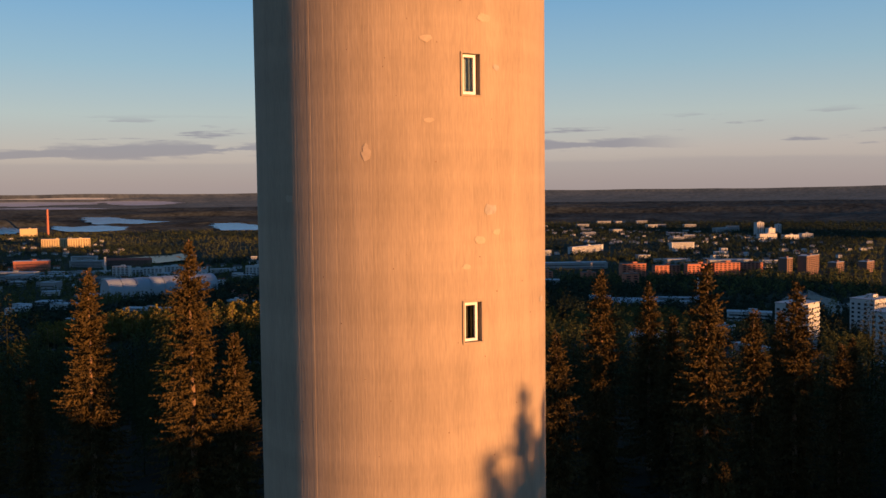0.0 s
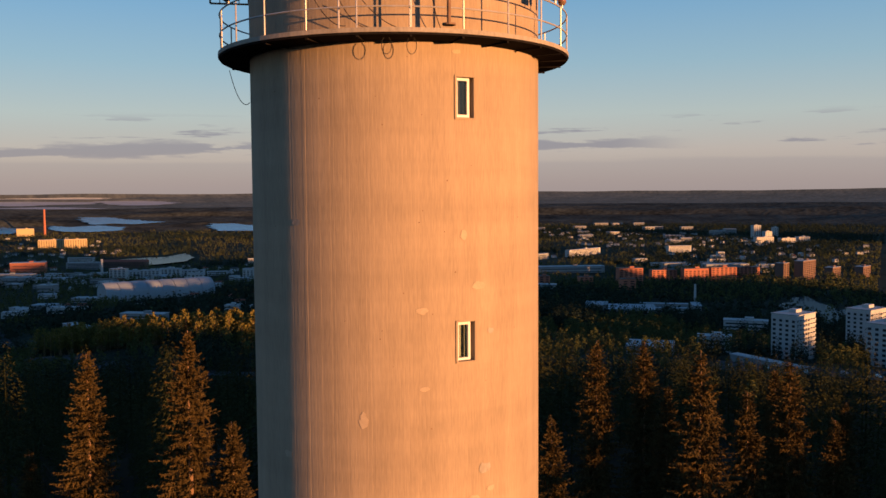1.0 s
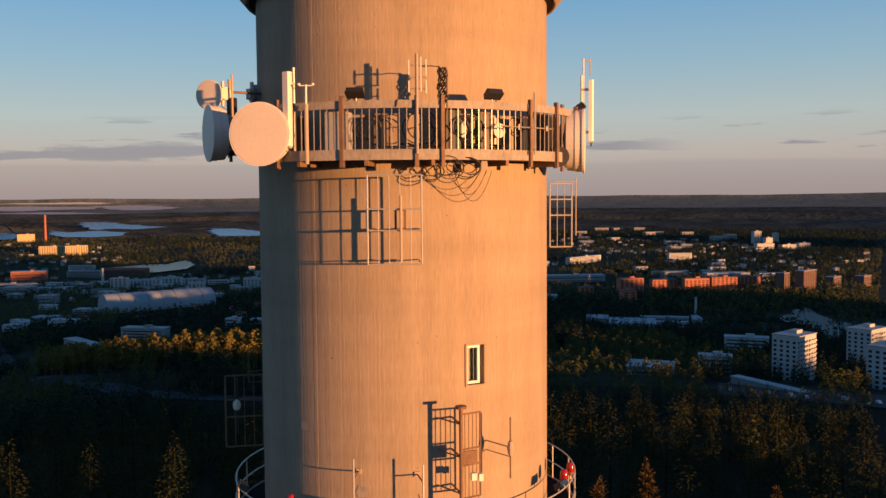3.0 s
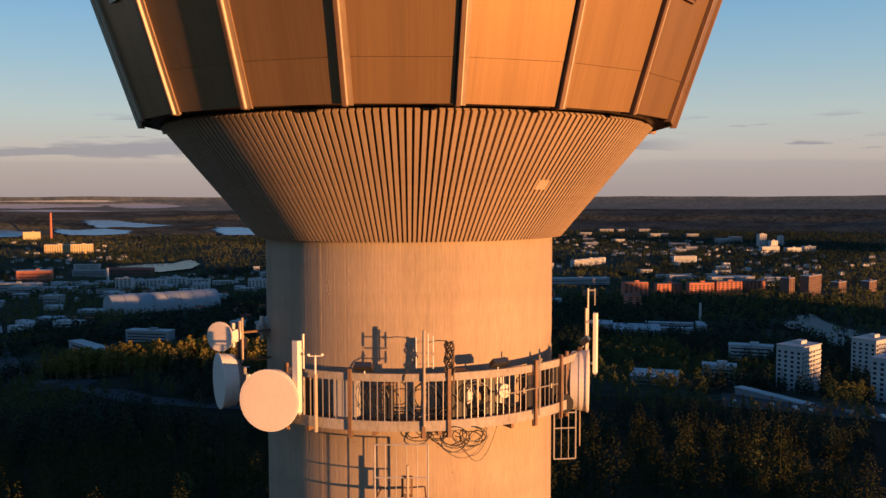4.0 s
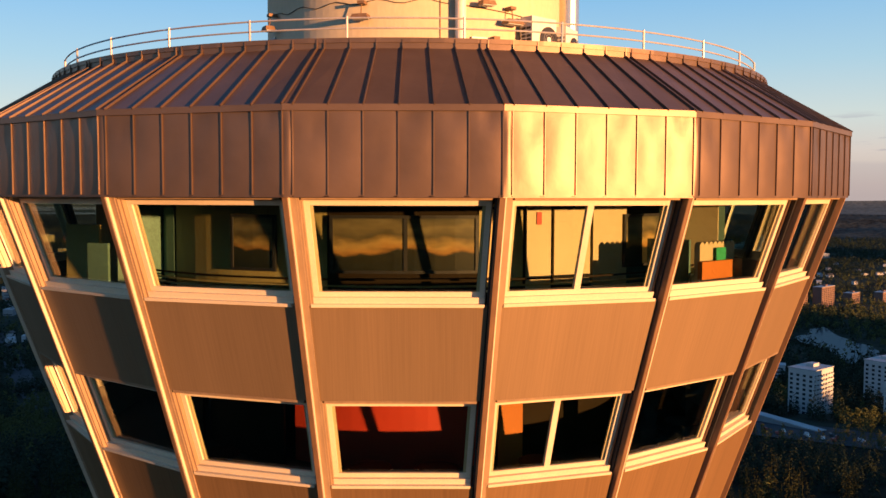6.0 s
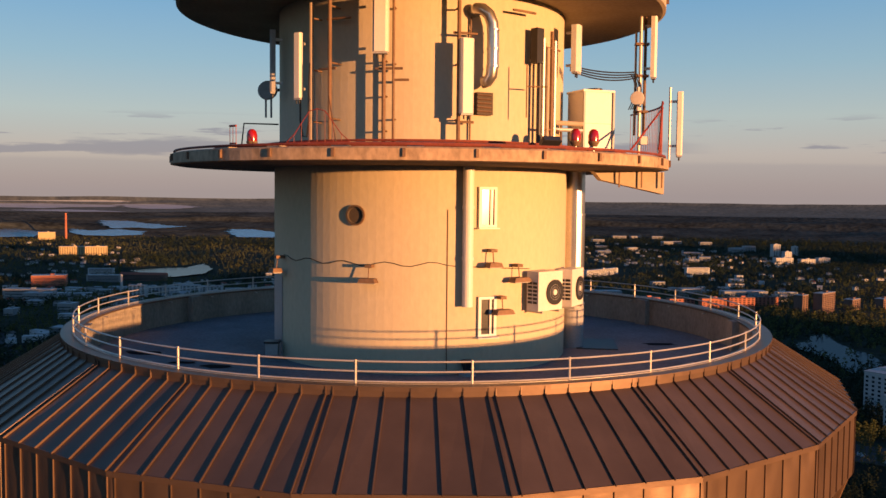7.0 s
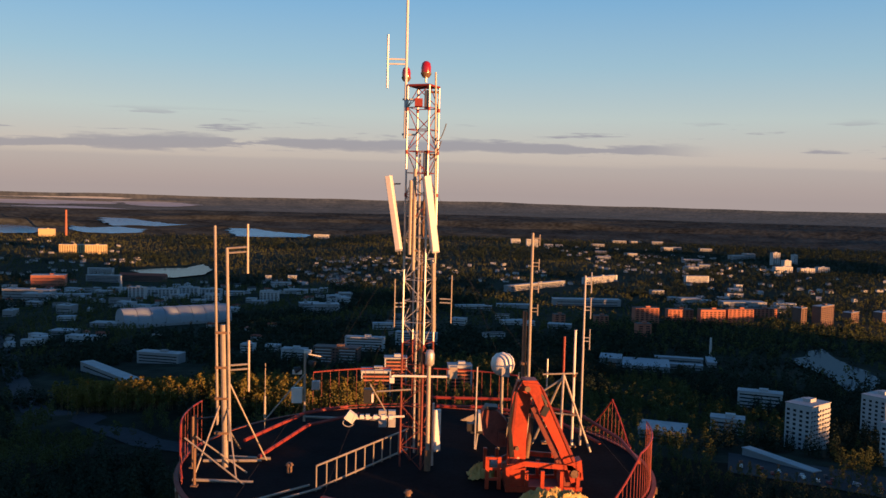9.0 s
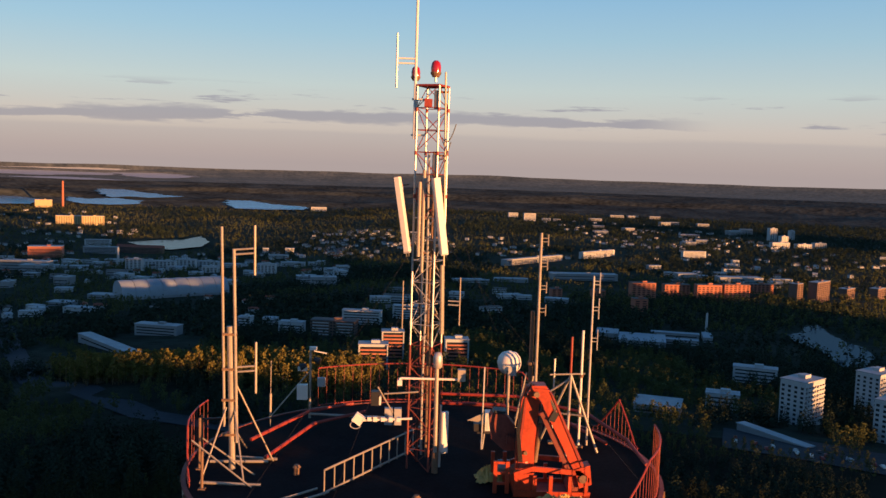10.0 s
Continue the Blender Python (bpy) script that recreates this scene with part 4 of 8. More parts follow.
def woods():
    rng = random.Random(11)
    close_spruces = [conifer_template(rng, 600, 2, 0.0145, 0.165, 0.27) for _ in range(6)]
    slope_spruces = [conifer_template(rng, 220, 2, 0.021, 0.165, 0.32) for _ in range(8)]
    spruces = [conifer_template(rng, 38, 3, 0.05) for _ in range(10)]
    far_spruces = [conifer_template(rng, 5, 3, 0.13, 0.2) for _ in range(6)]
    leafy = [leafy_template(rng, 52, 3, 0.031) for _ in range(10)]
    far_leafy = [leafy_template(rng, 9, 2, 0.085, False) for _ in range(6)]
    lists = {"c": [], "m": [], "s": [], "l": [], "fs": [], "fl": []}

    def scatter(count, r0, r1, near, power, low, spread=31):
        for _ in range(count):
            r = (r0 ** power + (r1 ** power - r0 ** power) * rng.random()) ** (1 / power)
            a = radians(180 + rng.uniform(-spread, spread))
            x, y = r * math.sin(a), -r * math.cos(a)
            if not clear_of(x, y):
                continue
            z = float(ground_z(x, y))
            tall = low * (0.6 if 290 < r < 480 and -90 < x < 270 else 1.0)
            # Paler leafy groves stand in for sunlit patches, more to the left far off.
            grove = noise.noise(Vector((x * 0.0034, y * 0.0022, 0.3))) + 0.5 * noise.noise(Vector((x * 0.012, y * 0.009, 2.3)))
            bar = 0.62 if r < 430 else 0.3 if r < 620 else 0.18 if r < 1200 else -0.04 if r < 2600 else 0.12 + x / 2500
            leaf = r > 170 and (grove > bar or rng.random() < (0.015 if r < 430 else 0.06))
            gap = noise.noise(Vector((x * 0.004, y * 0.004, 5.3)))
            if r > 700 and gap < -0.2 and rng.random() < 0.5:
                continue
            if leaf:
                lists["l" if near else "fl"].append((x, y, z, rng.uniform(9, 17) * tall, rng.uniform(0.9, 1.3)))
            else:
                big = rng.uniform(12, 22) if r > 330 else rng.uniform(19, 26) if rng.random() < 0.2 else rng.uniform(6, 11)
                lists["c" if r < 170 else "m" if r < 330 else "s" if near else "fs"].append((x, y, z, big * tall, rng.uniform(0.85, 1.2)))

    scatter(270, 66, 165, True, 1.8, 0.92, 40)
    scatter(6600, 165, 850, True, 1.55, 0.9, 30)
    scatter(34000, 850, 4150, False, 1.3, 0.70, 29)
    scatter(9000, 620, 1750, False, 1.5, 0.75, 29)
    for _ in range(150):
        u = rng.random()
        x, y = -338 + 118 * u - 0.74 * rng.uniform(13, 34), 848 - 132 * u - 0.67 * rng.uniform(13, 34)
        lists["l"].append((x, y, float(ground_z(x, y)), rng.uniform(3.5, 9), rng.uniform(0.9, 1.4)))
    for _ in range(1500):
        x, y = rng.uniform(225, 640), rng.uniform(960, 1310)
        if clear_of(x, y):
            lists["fs" if rng.random() < 0.8 else "fl"].append((x, y, float(ground_z(x, y)), rng.uniform(7, 14), rng.uniform(0.9, 1.3)))
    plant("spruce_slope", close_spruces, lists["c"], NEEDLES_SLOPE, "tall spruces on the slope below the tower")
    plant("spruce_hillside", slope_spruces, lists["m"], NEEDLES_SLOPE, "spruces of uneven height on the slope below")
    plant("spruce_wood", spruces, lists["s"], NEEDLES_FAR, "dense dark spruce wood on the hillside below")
    plant("birch_wood", leafy, lists["l"], LEAVES, "young birches and aspens with fresh leaves among spruces")
    plant("distant_spruce_wood", far_spruces, lists["fs"], NEEDLES_FAR, "distant dark conifer woods between the houses")
    plant("distant_birch_wood", far_leafy, lists["fl"], LEAVES, "distant broad-leaved woods, paler for sunlit patches")
    # birch stand with tall bare stems on the slope
    stand = []
    for _ in range(900):
        u = rng.random()
        x, y = -272 + 240 * u + rng.uniform(-8, 8), 622 - 66 * u + rng.uniform(-34, 46)
        if clear_of(x, y):
            stand.append((x, y, float(ground_z(x, y)), rng.uniform(13, 23), rng.uniform(0.85, 1.35)))
    plant("birch_stand", leafy, stand, BIRCH, "stand of tall birches with sun-bright yellow-green leaves")
    pole = (np.array([(-0.011, 0, 0), (0.011, 0, 0), (0.004, 0, 0.9), (-0.004, 0, 0.9), (0, -0.011, 0), (0, 0.011, 0), (0, 0.004, 0.9), (0, -0.004, 0.9)]), np.array([(0, 1, 2), (0, 2, 3), (4, 5, 6), (4, 6, 7)]))
    plant("birch_stems", [pole], stand, STEM, "pale stems of tall birches lit by low sun")
    # unseen wood on the sun side, added to shade the slopes
    back = []
    for _ in range(5000):
        r, a = 62 * (18 ** rng.random()), radians(rng.uniform(10, 128))
        x, y = r * math.sin(a), -r * math.cos(a)
        if abs(a) > 0.9 or r > 110:
            back.append((x, y, float(ground_z(x, y)), rng.uniform(13, 19), 1.4))
    plant("shade_wood", far_spruces, back, NEEDLES_FAR, "unseen spruce wood added to shade the slopes")


woods()


# ---------------------------------------------------------------- spruces round the tower
def spruce(x, y, h, seed, bare=0.1):
    rng = random.Random(seed)
    t = thing("spruce", "tall spruce with drooping branches in low orange sun", "tree", group="spruces round the tower", at=(x, y, float(ground_z(x, y)) - 0.2))
    trunk = Shape()
    pts = []
    for k in range(9):
        u = k / 8
        pts.append((rng.uniform(-0.06, 0.06) * h * 0.05, rng.uniform(-0.06, 0.06) * h * 0.05, u * h))
    for k in range(8):
        trunk.tube(pts[k], pts[k + 1], 0.013 * h * (1 - k / 8.2) + 0.02, 7, 0.013 * h * (1 - (k + 1) / 8.2) + 0.02)
    part("trunk", trunk, BARK, t, fix=False)
    crown = Shape()
    z = h * bare
    while z < h * 0.992:
        u = (z / h - bare) / (1 - bare)
        reach = h * 0.155 * (1 - u) ** 0.66 + 0.12
        for _ in range(rng.randint(6, 9) if u < 0.9 else 5):
            a = rng.uniform(0, 6.283)
            L = reach * rng.choice((0.5, 0.75, 0.9, 1.0, 1.2)) * rng.uniform(0.85, 1.1)
            d = Vector((math.cos(a), math.sin(a), 0))
            side = Vector((-d.y, d.x, 0))
            droop = rng.uniform(0.2, 0.6) * (1 - 0.85 * u)
            z0 = z + rng.uniform(-0.3, 0.3)
            steps = max(2, int(L / 0.30))
            prev = Vector((0, 0, z0))
            for k in range(1, steps + 1):
                v = k / steps
                p = d * (L * v) + side * rng.uniform(-0.05, 0.05) + Vector((0, 0, z0 - droop * L * v * (1.3 - 0.6 * v) + 0.35 * L * u * v))
                if v > 0.22:
                    # side twigs, each a slim hanging spray of needles
                    for sgn in (-1, 1):
                        w = (0.10 + 0.34 * math.sin(math.pi * min(1, v * 0.85 + 0.12))) * (0.45 + 0.55 * min(1, L / 1.6)) * rng.uniform(0.5, 1.2)
                        root = prev.lerp(p, rng.random())
                        tip = root + side * (sgn * w * rng.uniform(0.4, 1.0)) + d * w * rng.uniform(0.2, 0.9) + Vector((0, 0, -w * rng.uniform(0.15, 1.0)))
                        fat = Vector((rng.uniform(-1, 1), rng.uniform(-1, 1), rng.uniform(0.3, 1.2))).normalized() * (0.06 + 0.13 * w)
                        crown.add([root - fat, root + fat, tip], [(0, 1, 2)])
                        tuft = root.lerp(tip, 0.45)
                        crown.add([tuft, tuft + fat * 1.5 + d * 0.06, tip + Vector((0, 0, -0.3 * w)) + side * sgn * 0.05], [(0, 1, 2)])
                fat = Vector((0, 0, 0.05)) + side * rng.uniform(-0.05, 0.05)
                crown.add([prev - fat, p - fat, p + fat], [(0, 1, 2)])
                prev = p
        z += h * rng.uniform(0.006, 0.012) * (1.2 - 0.5 * u)
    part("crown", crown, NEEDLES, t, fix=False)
    return t


for k, (x, y, top) in enumerate(((-22.9, 41.0, 19.7), (-14.4, 36.0, 22.1), (-11.6, 36.0, 15.8), (17.0, 53.0, 18.1), (20.2, 35.0, 20.3), (24.8, 66.0, 15.7), (29.9, 43.0, 17.9), (25.8, 41.0, 16.1), (35.0, 46.0, 12.5), (10.5, 38.0, 15.1),
                                 (22.7, 51.0, 14.3), (33.5, 55.0, 11.5), (42.0, 58.0, 11.0), (15.2, 46.0, 12.0), (-17.0, 47.0, 11.0), (-40.0, 62.0, 9.5), (-31.0, 50.0, 10.0), (19.0, 28.0, 8.5), (28.5, 60.0, 13.2), (38.5, 66.0, 12.5))):
    spruce(x, y, top + 0.2 - float(ground_z(x, y)), 100 + k)
# spruces towards the sun, whose tops throw their shade on the shaft
for k, (az, r, h) in enumerate(((47.55, 44, 21.9), (49.2, 47, 22.1), (46.2, 46, 20.9), (48.4, 50, 21.6), (52.5, 52, 21.6), (57, 52, 20.8))):
    p = around(az, r)
    spruce(p.x, p.y, h, 300 + k)


# ---------------------------------------------------------------- the tower
tower = thing("tower", "tall round concrete lookout tower with a flared copper-clad crown", "tower")


def placed(name, me, parent, m, label=""):
    o = new(name, me)
    o.parent = parent
    o.matrix_local = m
    if label:
        tagged(o, label)
    return o


def turned(az):
    """The turn that brings azimuth 0 to az."""
    return Matrix.Rotation(radians(az), 4, "Z")


SHAFT_WINDOWS = [(25.6, z) for z in (22.0, 27.7, 33.37, 39.1)]


def build_shaft():
    rng = random.Random(3)
    n = 252
    offs = [rng.uniform(-0.0006, 0.0006) for _ in range(n)]
    offs[int(n * (360 - 33) / 360)] = 0.003
    levels = sorted({-0.5, 6.0, 12.0, 18.0, 44.0, 48.1} | {z + s * 0.47 for _, z in SHAFT_WINDOWS for s in (-1, 1)})
    azs = []
    step = 360.0 / n
    for i in range(n):
        a = step * i
        groove, lip = rng.choice((0.0001, 0.0003, 0.0006, 0.0013)), rng.choice((0.0, 0.0002, 0.0008))
        azs += [(a, offs[i] - groove), (a + rng.uniform(0.15, 0.35) * step, offs[i]), (a + rng.uniform(0.6, 0.85) * step, offs[i] + lip)]
    m = len(azs)
    s = Shape()
    for z in levels:
        for a, o in azs:
            s.v.append(tuple(around(a, 3.8 + o, z)))
    hole = [k for k, (a, o) in enumerate(azs) if 21.5 < a < 29.4]
    lo, hi = hole[0], hole[-1]
    for k in range(len(levels) - 1):
        mid = (levels[k] + levels[k + 1]) / 2
        gap = any(abs(mid - z) < 0.4 for _, z in SHAFT_WINDOWS)
        for i in range(m):
            if gap and lo <= i < hi:
                continue
            j = (i + 1) % m
            s.f.append((k * m + i, k * m + j, (k + 1) * m + j, (k + 1) * m + i))
    shaft = part("shaft", s, CONCRETE, tower, "board-marked concrete shaft", fix=False)
    a0, a1 = azs[lo][0], azs[hi][0]
    # recessed white windows
    for az, z in SHAFT_WINDOWS:
        am = (a0 + a1) / 2
        half = 3.8 * math.sin(radians((a1 - a0) / 2))
        w = placed("window", Shape().box((0, 0, 0), (0.01, 0.01, 0.01)).mesh("window", DARK), tower, turned(am) @ Matrix.Translation((0, -3.45, z)))
        reveal = Shape()
        for sx in (-1, 1):
            reveal.box((sx * (half + 0.02), -0.16, 0), (0.05, 0.42, 0.94))
        reveal.box((0, -0.16, 0.485), (2 * half + 0.08, 0.42, 0.04)).box((0, -0.16, -0.485), (2 * half + 0.08, 0.42, 0.04))
        part("reveal", reveal, CONCRETE, w)
        fr = Shape()
        for sx in (-1, 1):
            fr.box((sx * (half - 0.075) - 0.035, -0.25, 0), (0.06, 0.07, 0.9))
        for sz in (-1, 1):
            fr.box((-0.035, -0.25, sz * 0.42), (2 * half - 0.21, 0.07, 0.06))
        part("frame", fr, FRAME_WHITE, w, "white window frame")
        pane = part("pane", Shape().box((-0.035, -0.23, 0), (2 * half - 0.19, 0.012, 0.82)), CLEAR, w)
        pane.visible_shadow = False
        part("niche", Shape().box((0, -0.06, 0), (2 * half + 0.1, 0.03, 0.95)), GREY if z in (27.7, 39.1) else BACKING, w)
    # pale repair patches and rust marks
    for k in range(19):
        az, z = rng.uniform(-75, 75), rng.uniform(16, 47.3)
        if k < 12:
            az, z = ((27.5, 35.9), (24.5, 30.2), (31, 29.0), (33, 24.6), (23, 23.3), (-39, 37.6), (-38, 30.5), (-44, 24.9), (-12, 26.0), (36, 27.9), (28.5, 23.9), (22, 34.4))[k]
        s = Shape()
        a, b = rng.uniform(0.06, 0.2), rng.uniform(0.06, 0.16)
        c = around(az, 3.8125, z)
        ring = []
        for j in range(9):
            q = 2 * math.pi * j / 9
            d = math.degrees(a * math.cos(q) * rng.uniform(0.7, 1.2) / 3.8)
            ring.append(tuple(around(az + d, 3.8125, z + b * math.sin(q) * rng.uniform(0.7, 1.2))))
        s.add(ring + [tuple(around(az, 3.79, z))], [tuple(range(9))] + [(j, (j + 1) % 9, 9) for j in range(9)])
        part("repair_patch", s, PATCH if k % 3 else PARAPET, shaft)
    for az, z in ((-22, 47.25), (-9, 47.1), (12, 47.3), (31, 47.2), (-30, 47.0), (38, 47.3)):
        for dz in (0, -0.28):
            p = around(az, 3.80, z + dz)
            part("anchor_hole", Shape().tube(p, around(az, 3.808, z + dz), 0.022, 8), PARAPET, shaft)

    pits = Shape()
    for _ in range(90):
        az, z, q = rng.uniform(-50, 70), rng.uniform(17, 47.5), rng.uniform(0.008, 0.02)
        pits.tube(around(az, 3.79, z), around(az, 3.803, z), q, 6)
    tagged(part("pits", pits, RUSTY, shaft), "small dark pits in the concrete", kind="stuff")


build_shaft()
CORNER0, FACET, SIDES = -10.25, 18.0, 20
HALF = radians(FACET / 2)


def pod_r(z):
    return 6.95 + (10.62 - 6.95) * (z - 50.76) / (61.53 - 50.76)


def facet_point(u, z, inset):
    """A point of the facet that looks to azimuth 0: u from -1 to 1 across it, set back from the corner plane."""
    r = pod_r(z)
    return Vector((u * r * math.sin(HALF), -(r * math.cos(HALF) - inset), z))


def slab(u0, u1, z0, z1, inset, thick, du0=0.0, du1=0.0):
    """A plate on a facet; du0, du1: metres by which it stops short of the facet's edges."""
    pts = []
    for back in (0.0, thick):
        for z, u, du in ((z0, u0, du0), (z0, u1, -du1), (z1, u1, -du1), (z1, u0, du0)):
            p = facet_point(u, z, inset + back)
            p.x += du
            pts.append(p)
    return pts, [(0, 1, 2, 3), (7, 6, 5, 4), (0, 4, 5, 1), (1, 5, 6, 2), (2, 6, 7, 3), (3, 7, 4, 0)]


def add_slab(s, *args, **kw):
    return s.add(*slab(*args, **kw))


ZL0, ZL1, ZU0, ZU1 = 56.40, 58.06, 59.74, 61.50     # the two window bands


def build_crown():
    # timber collar under the crown
    part("collar_core", Shape().lathe([(3.7, 48.05), (3.98, 48.05), (6.22, 50.70), (6.22, 50.95), (3.7, 50.95)], 120), BACKING, tower)
    slat = Shape()
    b, t = Vector((0, -3.98, 48.0)), Vector((0, -6.26, 50.72))
    d = (t - b).normalized()
    nrm = Vector((0, -d.z, d.y)).normalized()
    nrm = nrm if nrm.y < 0 else -nrm
    pts = []
    for p, w in ((b, 0.035), (t, 0.057)):
        pts += [p - Vector((w, 0, 0)) - nrm * 0.02, p + Vector((w, 0, 0)) - nrm * 0.02, p + Vector((w * 0.9, 0, 0)) + nrm * 0.085, p - Vector((w * 0.9, 0, 0)) + nrm * 0.085]
    slat.add(pts, [(0, 1, 5, 4), (1, 2, 6, 5), (2, 3, 7, 6), (3, 0, 4, 7), (3, 2, 1, 0), (4, 5, 6, 7)])
    slat_me = slat.mesh("slat", RIBBED)
    fix_normals(slat_me)
    collar = part("collar", Shape().lathe([(3.72, 47.96), (3.96, 47.96), (3.96, 48.03), (3.72, 48.03)], 120), BACKING, tower, "flared collar of close timber slats")
    for k in range(240):
        placed("slat", slat_me, collar, turned(1.5 * k))
    s = Shape().box((0, 0, 0), (0.30, 0.05, 0.26))
    p = around(35.2, 5.10, 49.24)
    hatch = part("hatch", s, PATCH, tower, "small pale round-edged hatch on the collar")
    hatch.matrix_local = Matrix.Translation(p) @ turned(35.2) @ Matrix.Rotation(radians(40), 4, "X")
    # underside of the crown
    part("soffit", Shape().lathe([(6.1, 50.78), (6.80, 50.78), (6.80, 50.90), (6.1, 50.90)], SIDES, CORNER0, CORNER0 + 360), COPPER_SHEET, tower)
    # shell behind the cladding, below, between and above the windows
    for z0, z1 in ((50.8, ZL0), (ZL1, ZU0), (ZU1, 62.8)):
        r0, r1 = pod_r(z0), min(pod_r(z1), 10.6)
        part("inner_wall", Shape().lathe([(r0 - 0.45, z0), (r0 - 0.24, z0), (r1 - 0.24, z1), (r1 - 0.45, z1)], SIDES, CORNER0, CORNER0 + 360), CEILING, tower)
    # cladding, one set of meshes for all facets
    P = 0.085
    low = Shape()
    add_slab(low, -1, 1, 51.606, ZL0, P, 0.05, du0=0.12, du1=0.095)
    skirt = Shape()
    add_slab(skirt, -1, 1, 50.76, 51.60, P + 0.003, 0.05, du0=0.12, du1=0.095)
    mid = Shape()
    add_slab(mid, -1, 1, ZL1, ZU0, P, 0.05, du0=0.12, du1=0.095)
    strip = Shape()
    add_slab(strip, -1, -1, 50.72, 53.0, P - 0.03, 0.06, du0=0.055, du1=-0.17)
    strip2 = Shape()
    add_slab(strip2, -1, -1, 53.02, 55.4, P - 0.026, 0.06, du0=0.055, du1=-0.17)
    strip3 = Shape()
    add_slab(strip3, -1, -1, 55.42, 61.5, P - 0.03, 0.06, du0=0.055, du1=-0.165)
    bead = Shape()
    add_slab(bead, -1, -1, 50.72, 61.5, -0.012, 0.10, du0=0.046, du1=-0.066)
    cheek = Shape()
    add_slab(cheek, 1, 1, 50.74, 61.5, P + 0.03, 0.20, du0=-0.10, du1=0.04)
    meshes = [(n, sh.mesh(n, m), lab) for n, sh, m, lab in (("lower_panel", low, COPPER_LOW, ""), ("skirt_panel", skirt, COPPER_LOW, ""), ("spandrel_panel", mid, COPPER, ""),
              ("cover_strip", strip, COPPER_RIB, ""), ("cover_strip", strip2, COPPER_RIB, ""), ("cover_strip", strip3, COPPER_RIB, ""), ("edge_bead", bead, FRAME, ""), ("shadow_gap", cheek, DARK, "dark open joint beside a rib"))]
    # rib over each corner
    rib = Shape()
    rp = []
    for z in (50.70, 61.53):
        r = pod_r(z)
        for x, y in ((-0.052, 0.16), (-0.052, 0.0), (-0.042, -0.012), (0.035, -0.012), (0.045, 0.0), (0.045, 0.16)):
            rp.append((x, -r - y if False else -(r - y), z))
    rib.add(rp, [(i, (i + 1) % 6, 6 + (i + 1) % 6, 6 + i) for i in range(6)] + [(5, 4, 3, 2, 1, 0), (6, 7, 8, 9, 10, 11)])
    rib_me = rib.mesh("rib", RIB_BROWN)
    fix_normals(rib_me)
    for _, me, _ in meshes:
        fix_normals(me)
    # windows
    win_meshes = {}
    for key, z0, z1 in (("lower", ZL0, ZL1), ("upper", ZU0, ZU1)):
        I = P + 0.17
        d0, d1 = 0.235, 0.145
        fr = Shape()
        bar = 0.085
        add_slab(fr, -1, 1, z0 + 0.14, z0 + 0.14 + bar, I, 0.09, du0=d0, du1=d1)
        add_slab(fr, -1, 1, z1 - 0.05 - bar, z1 - 0.05, I, 0.09, du0=d0, du1=d1)
        add_slab(fr, -1, -1, z0 + 0.14 + bar, z1 - 0.05 - bar, I, 0.09, du0=d0, du1=-(d0 + bar))
        add_slab(fr, 1, 1, z0 + 0.14 + bar, z1 - 0.05 - bar, I, 0.09, du0=-(d1 + bar), du1=d1)
        inner = Shape()
        e0, e1 = d0 + bar, d1 + bar
        add_slab(inner, -1, -1, z0 + 0.21, z1 - 0.12, I + 0.05, 0.05, du0=e0, du1=-(e0 + 0.05))
        add_slab(inner, 1, 1, z0 + 0.21, z1 - 0.12, I + 0.05, 0.05, du0=-(e1 + 0.05), du1=e1)
        surround = Shape()
        add_slab(surround, -1, -1, z0, z1, P - 0.01, 0.30, du0=0.165, du1=-0.20)
        add_slab(surround, -1, -1, z0, z1, P + 0.06, 0.22, du0=0.20, du1=-0.235)
        add_slab(surround, -1, 1, z1 - 0.045, z1, P - 0.01, 0.30, du0=0.235, du1=0.145)
        sill = Shape()
        add_slab(sill, -1, 1, z0 - 0.02, z0 + 0.035, P - 0.03, 0.32, du0=0.20, du1=0.145)
        add_slab(sill, -1, 1, z0 + 0.035, z0 + 0.14, P + 0.07, 0.2, du0=0.235, du1=0.145)
        jamb = Shape()
        add_slab(jamb, 1, 1, z0 + 0.03, z1 - 0.02, P + 0.12, 0.22, du0=-0.142, du1=0.128)
        pane = Shape()
        add_slab(pane, -1, 1, z0 + 0.20, z1 - 0.11, I + 0.045, 0.012, du0=d0 + 0.06, du1=d1 + 0.06)
        mull = Shape()
        add_slab(mull, 0, 0, z0 + 0.14 + bar, z1 - 0.05 - bar, I, 0.09, du0=-0.055, du1=-0.055)
        two = [("window_frame", fr, FRAME), ("inner_bead", inner, WALL_CREAM), ("surround", surround, COPPER_RIB), ("window_sill", sill, FRAME), ("jamb", jamb, RIB_BROWN), ("pane", pane, CLEAR), ("mullion", mull, FRAME)]
        ms = []
        for n, sh, m in two:
            me = sh.mesh(n, m)
            fix_normals(me)
            ms.append((n, me))
        win_meshes[key] = ms
    anchor = Shape().box((0, -5.5, 55), (0.02, 0.02, 0.02)).mesh("window", DARK)
    for i in range(SIDES):
        a = CORNER0 + FACET * (i + 0.5)
        placed("rib", rib_me, tower, turned(a - FACET / 2))
        for n, me, lab in meshes:
            placed(n, me, tower, turned(a), lab)
        for key in ("lower", "upper"):
            w = placed("window", anchor, tower, turned(a))
            for n, me in win_meshes[key]:
                if n == "mullion" and i not in (1, 6, 11, 16):
                    continue
                o = placed(n, me, w, Matrix())
                if n == "pane":
                    o.visible_shadow = False
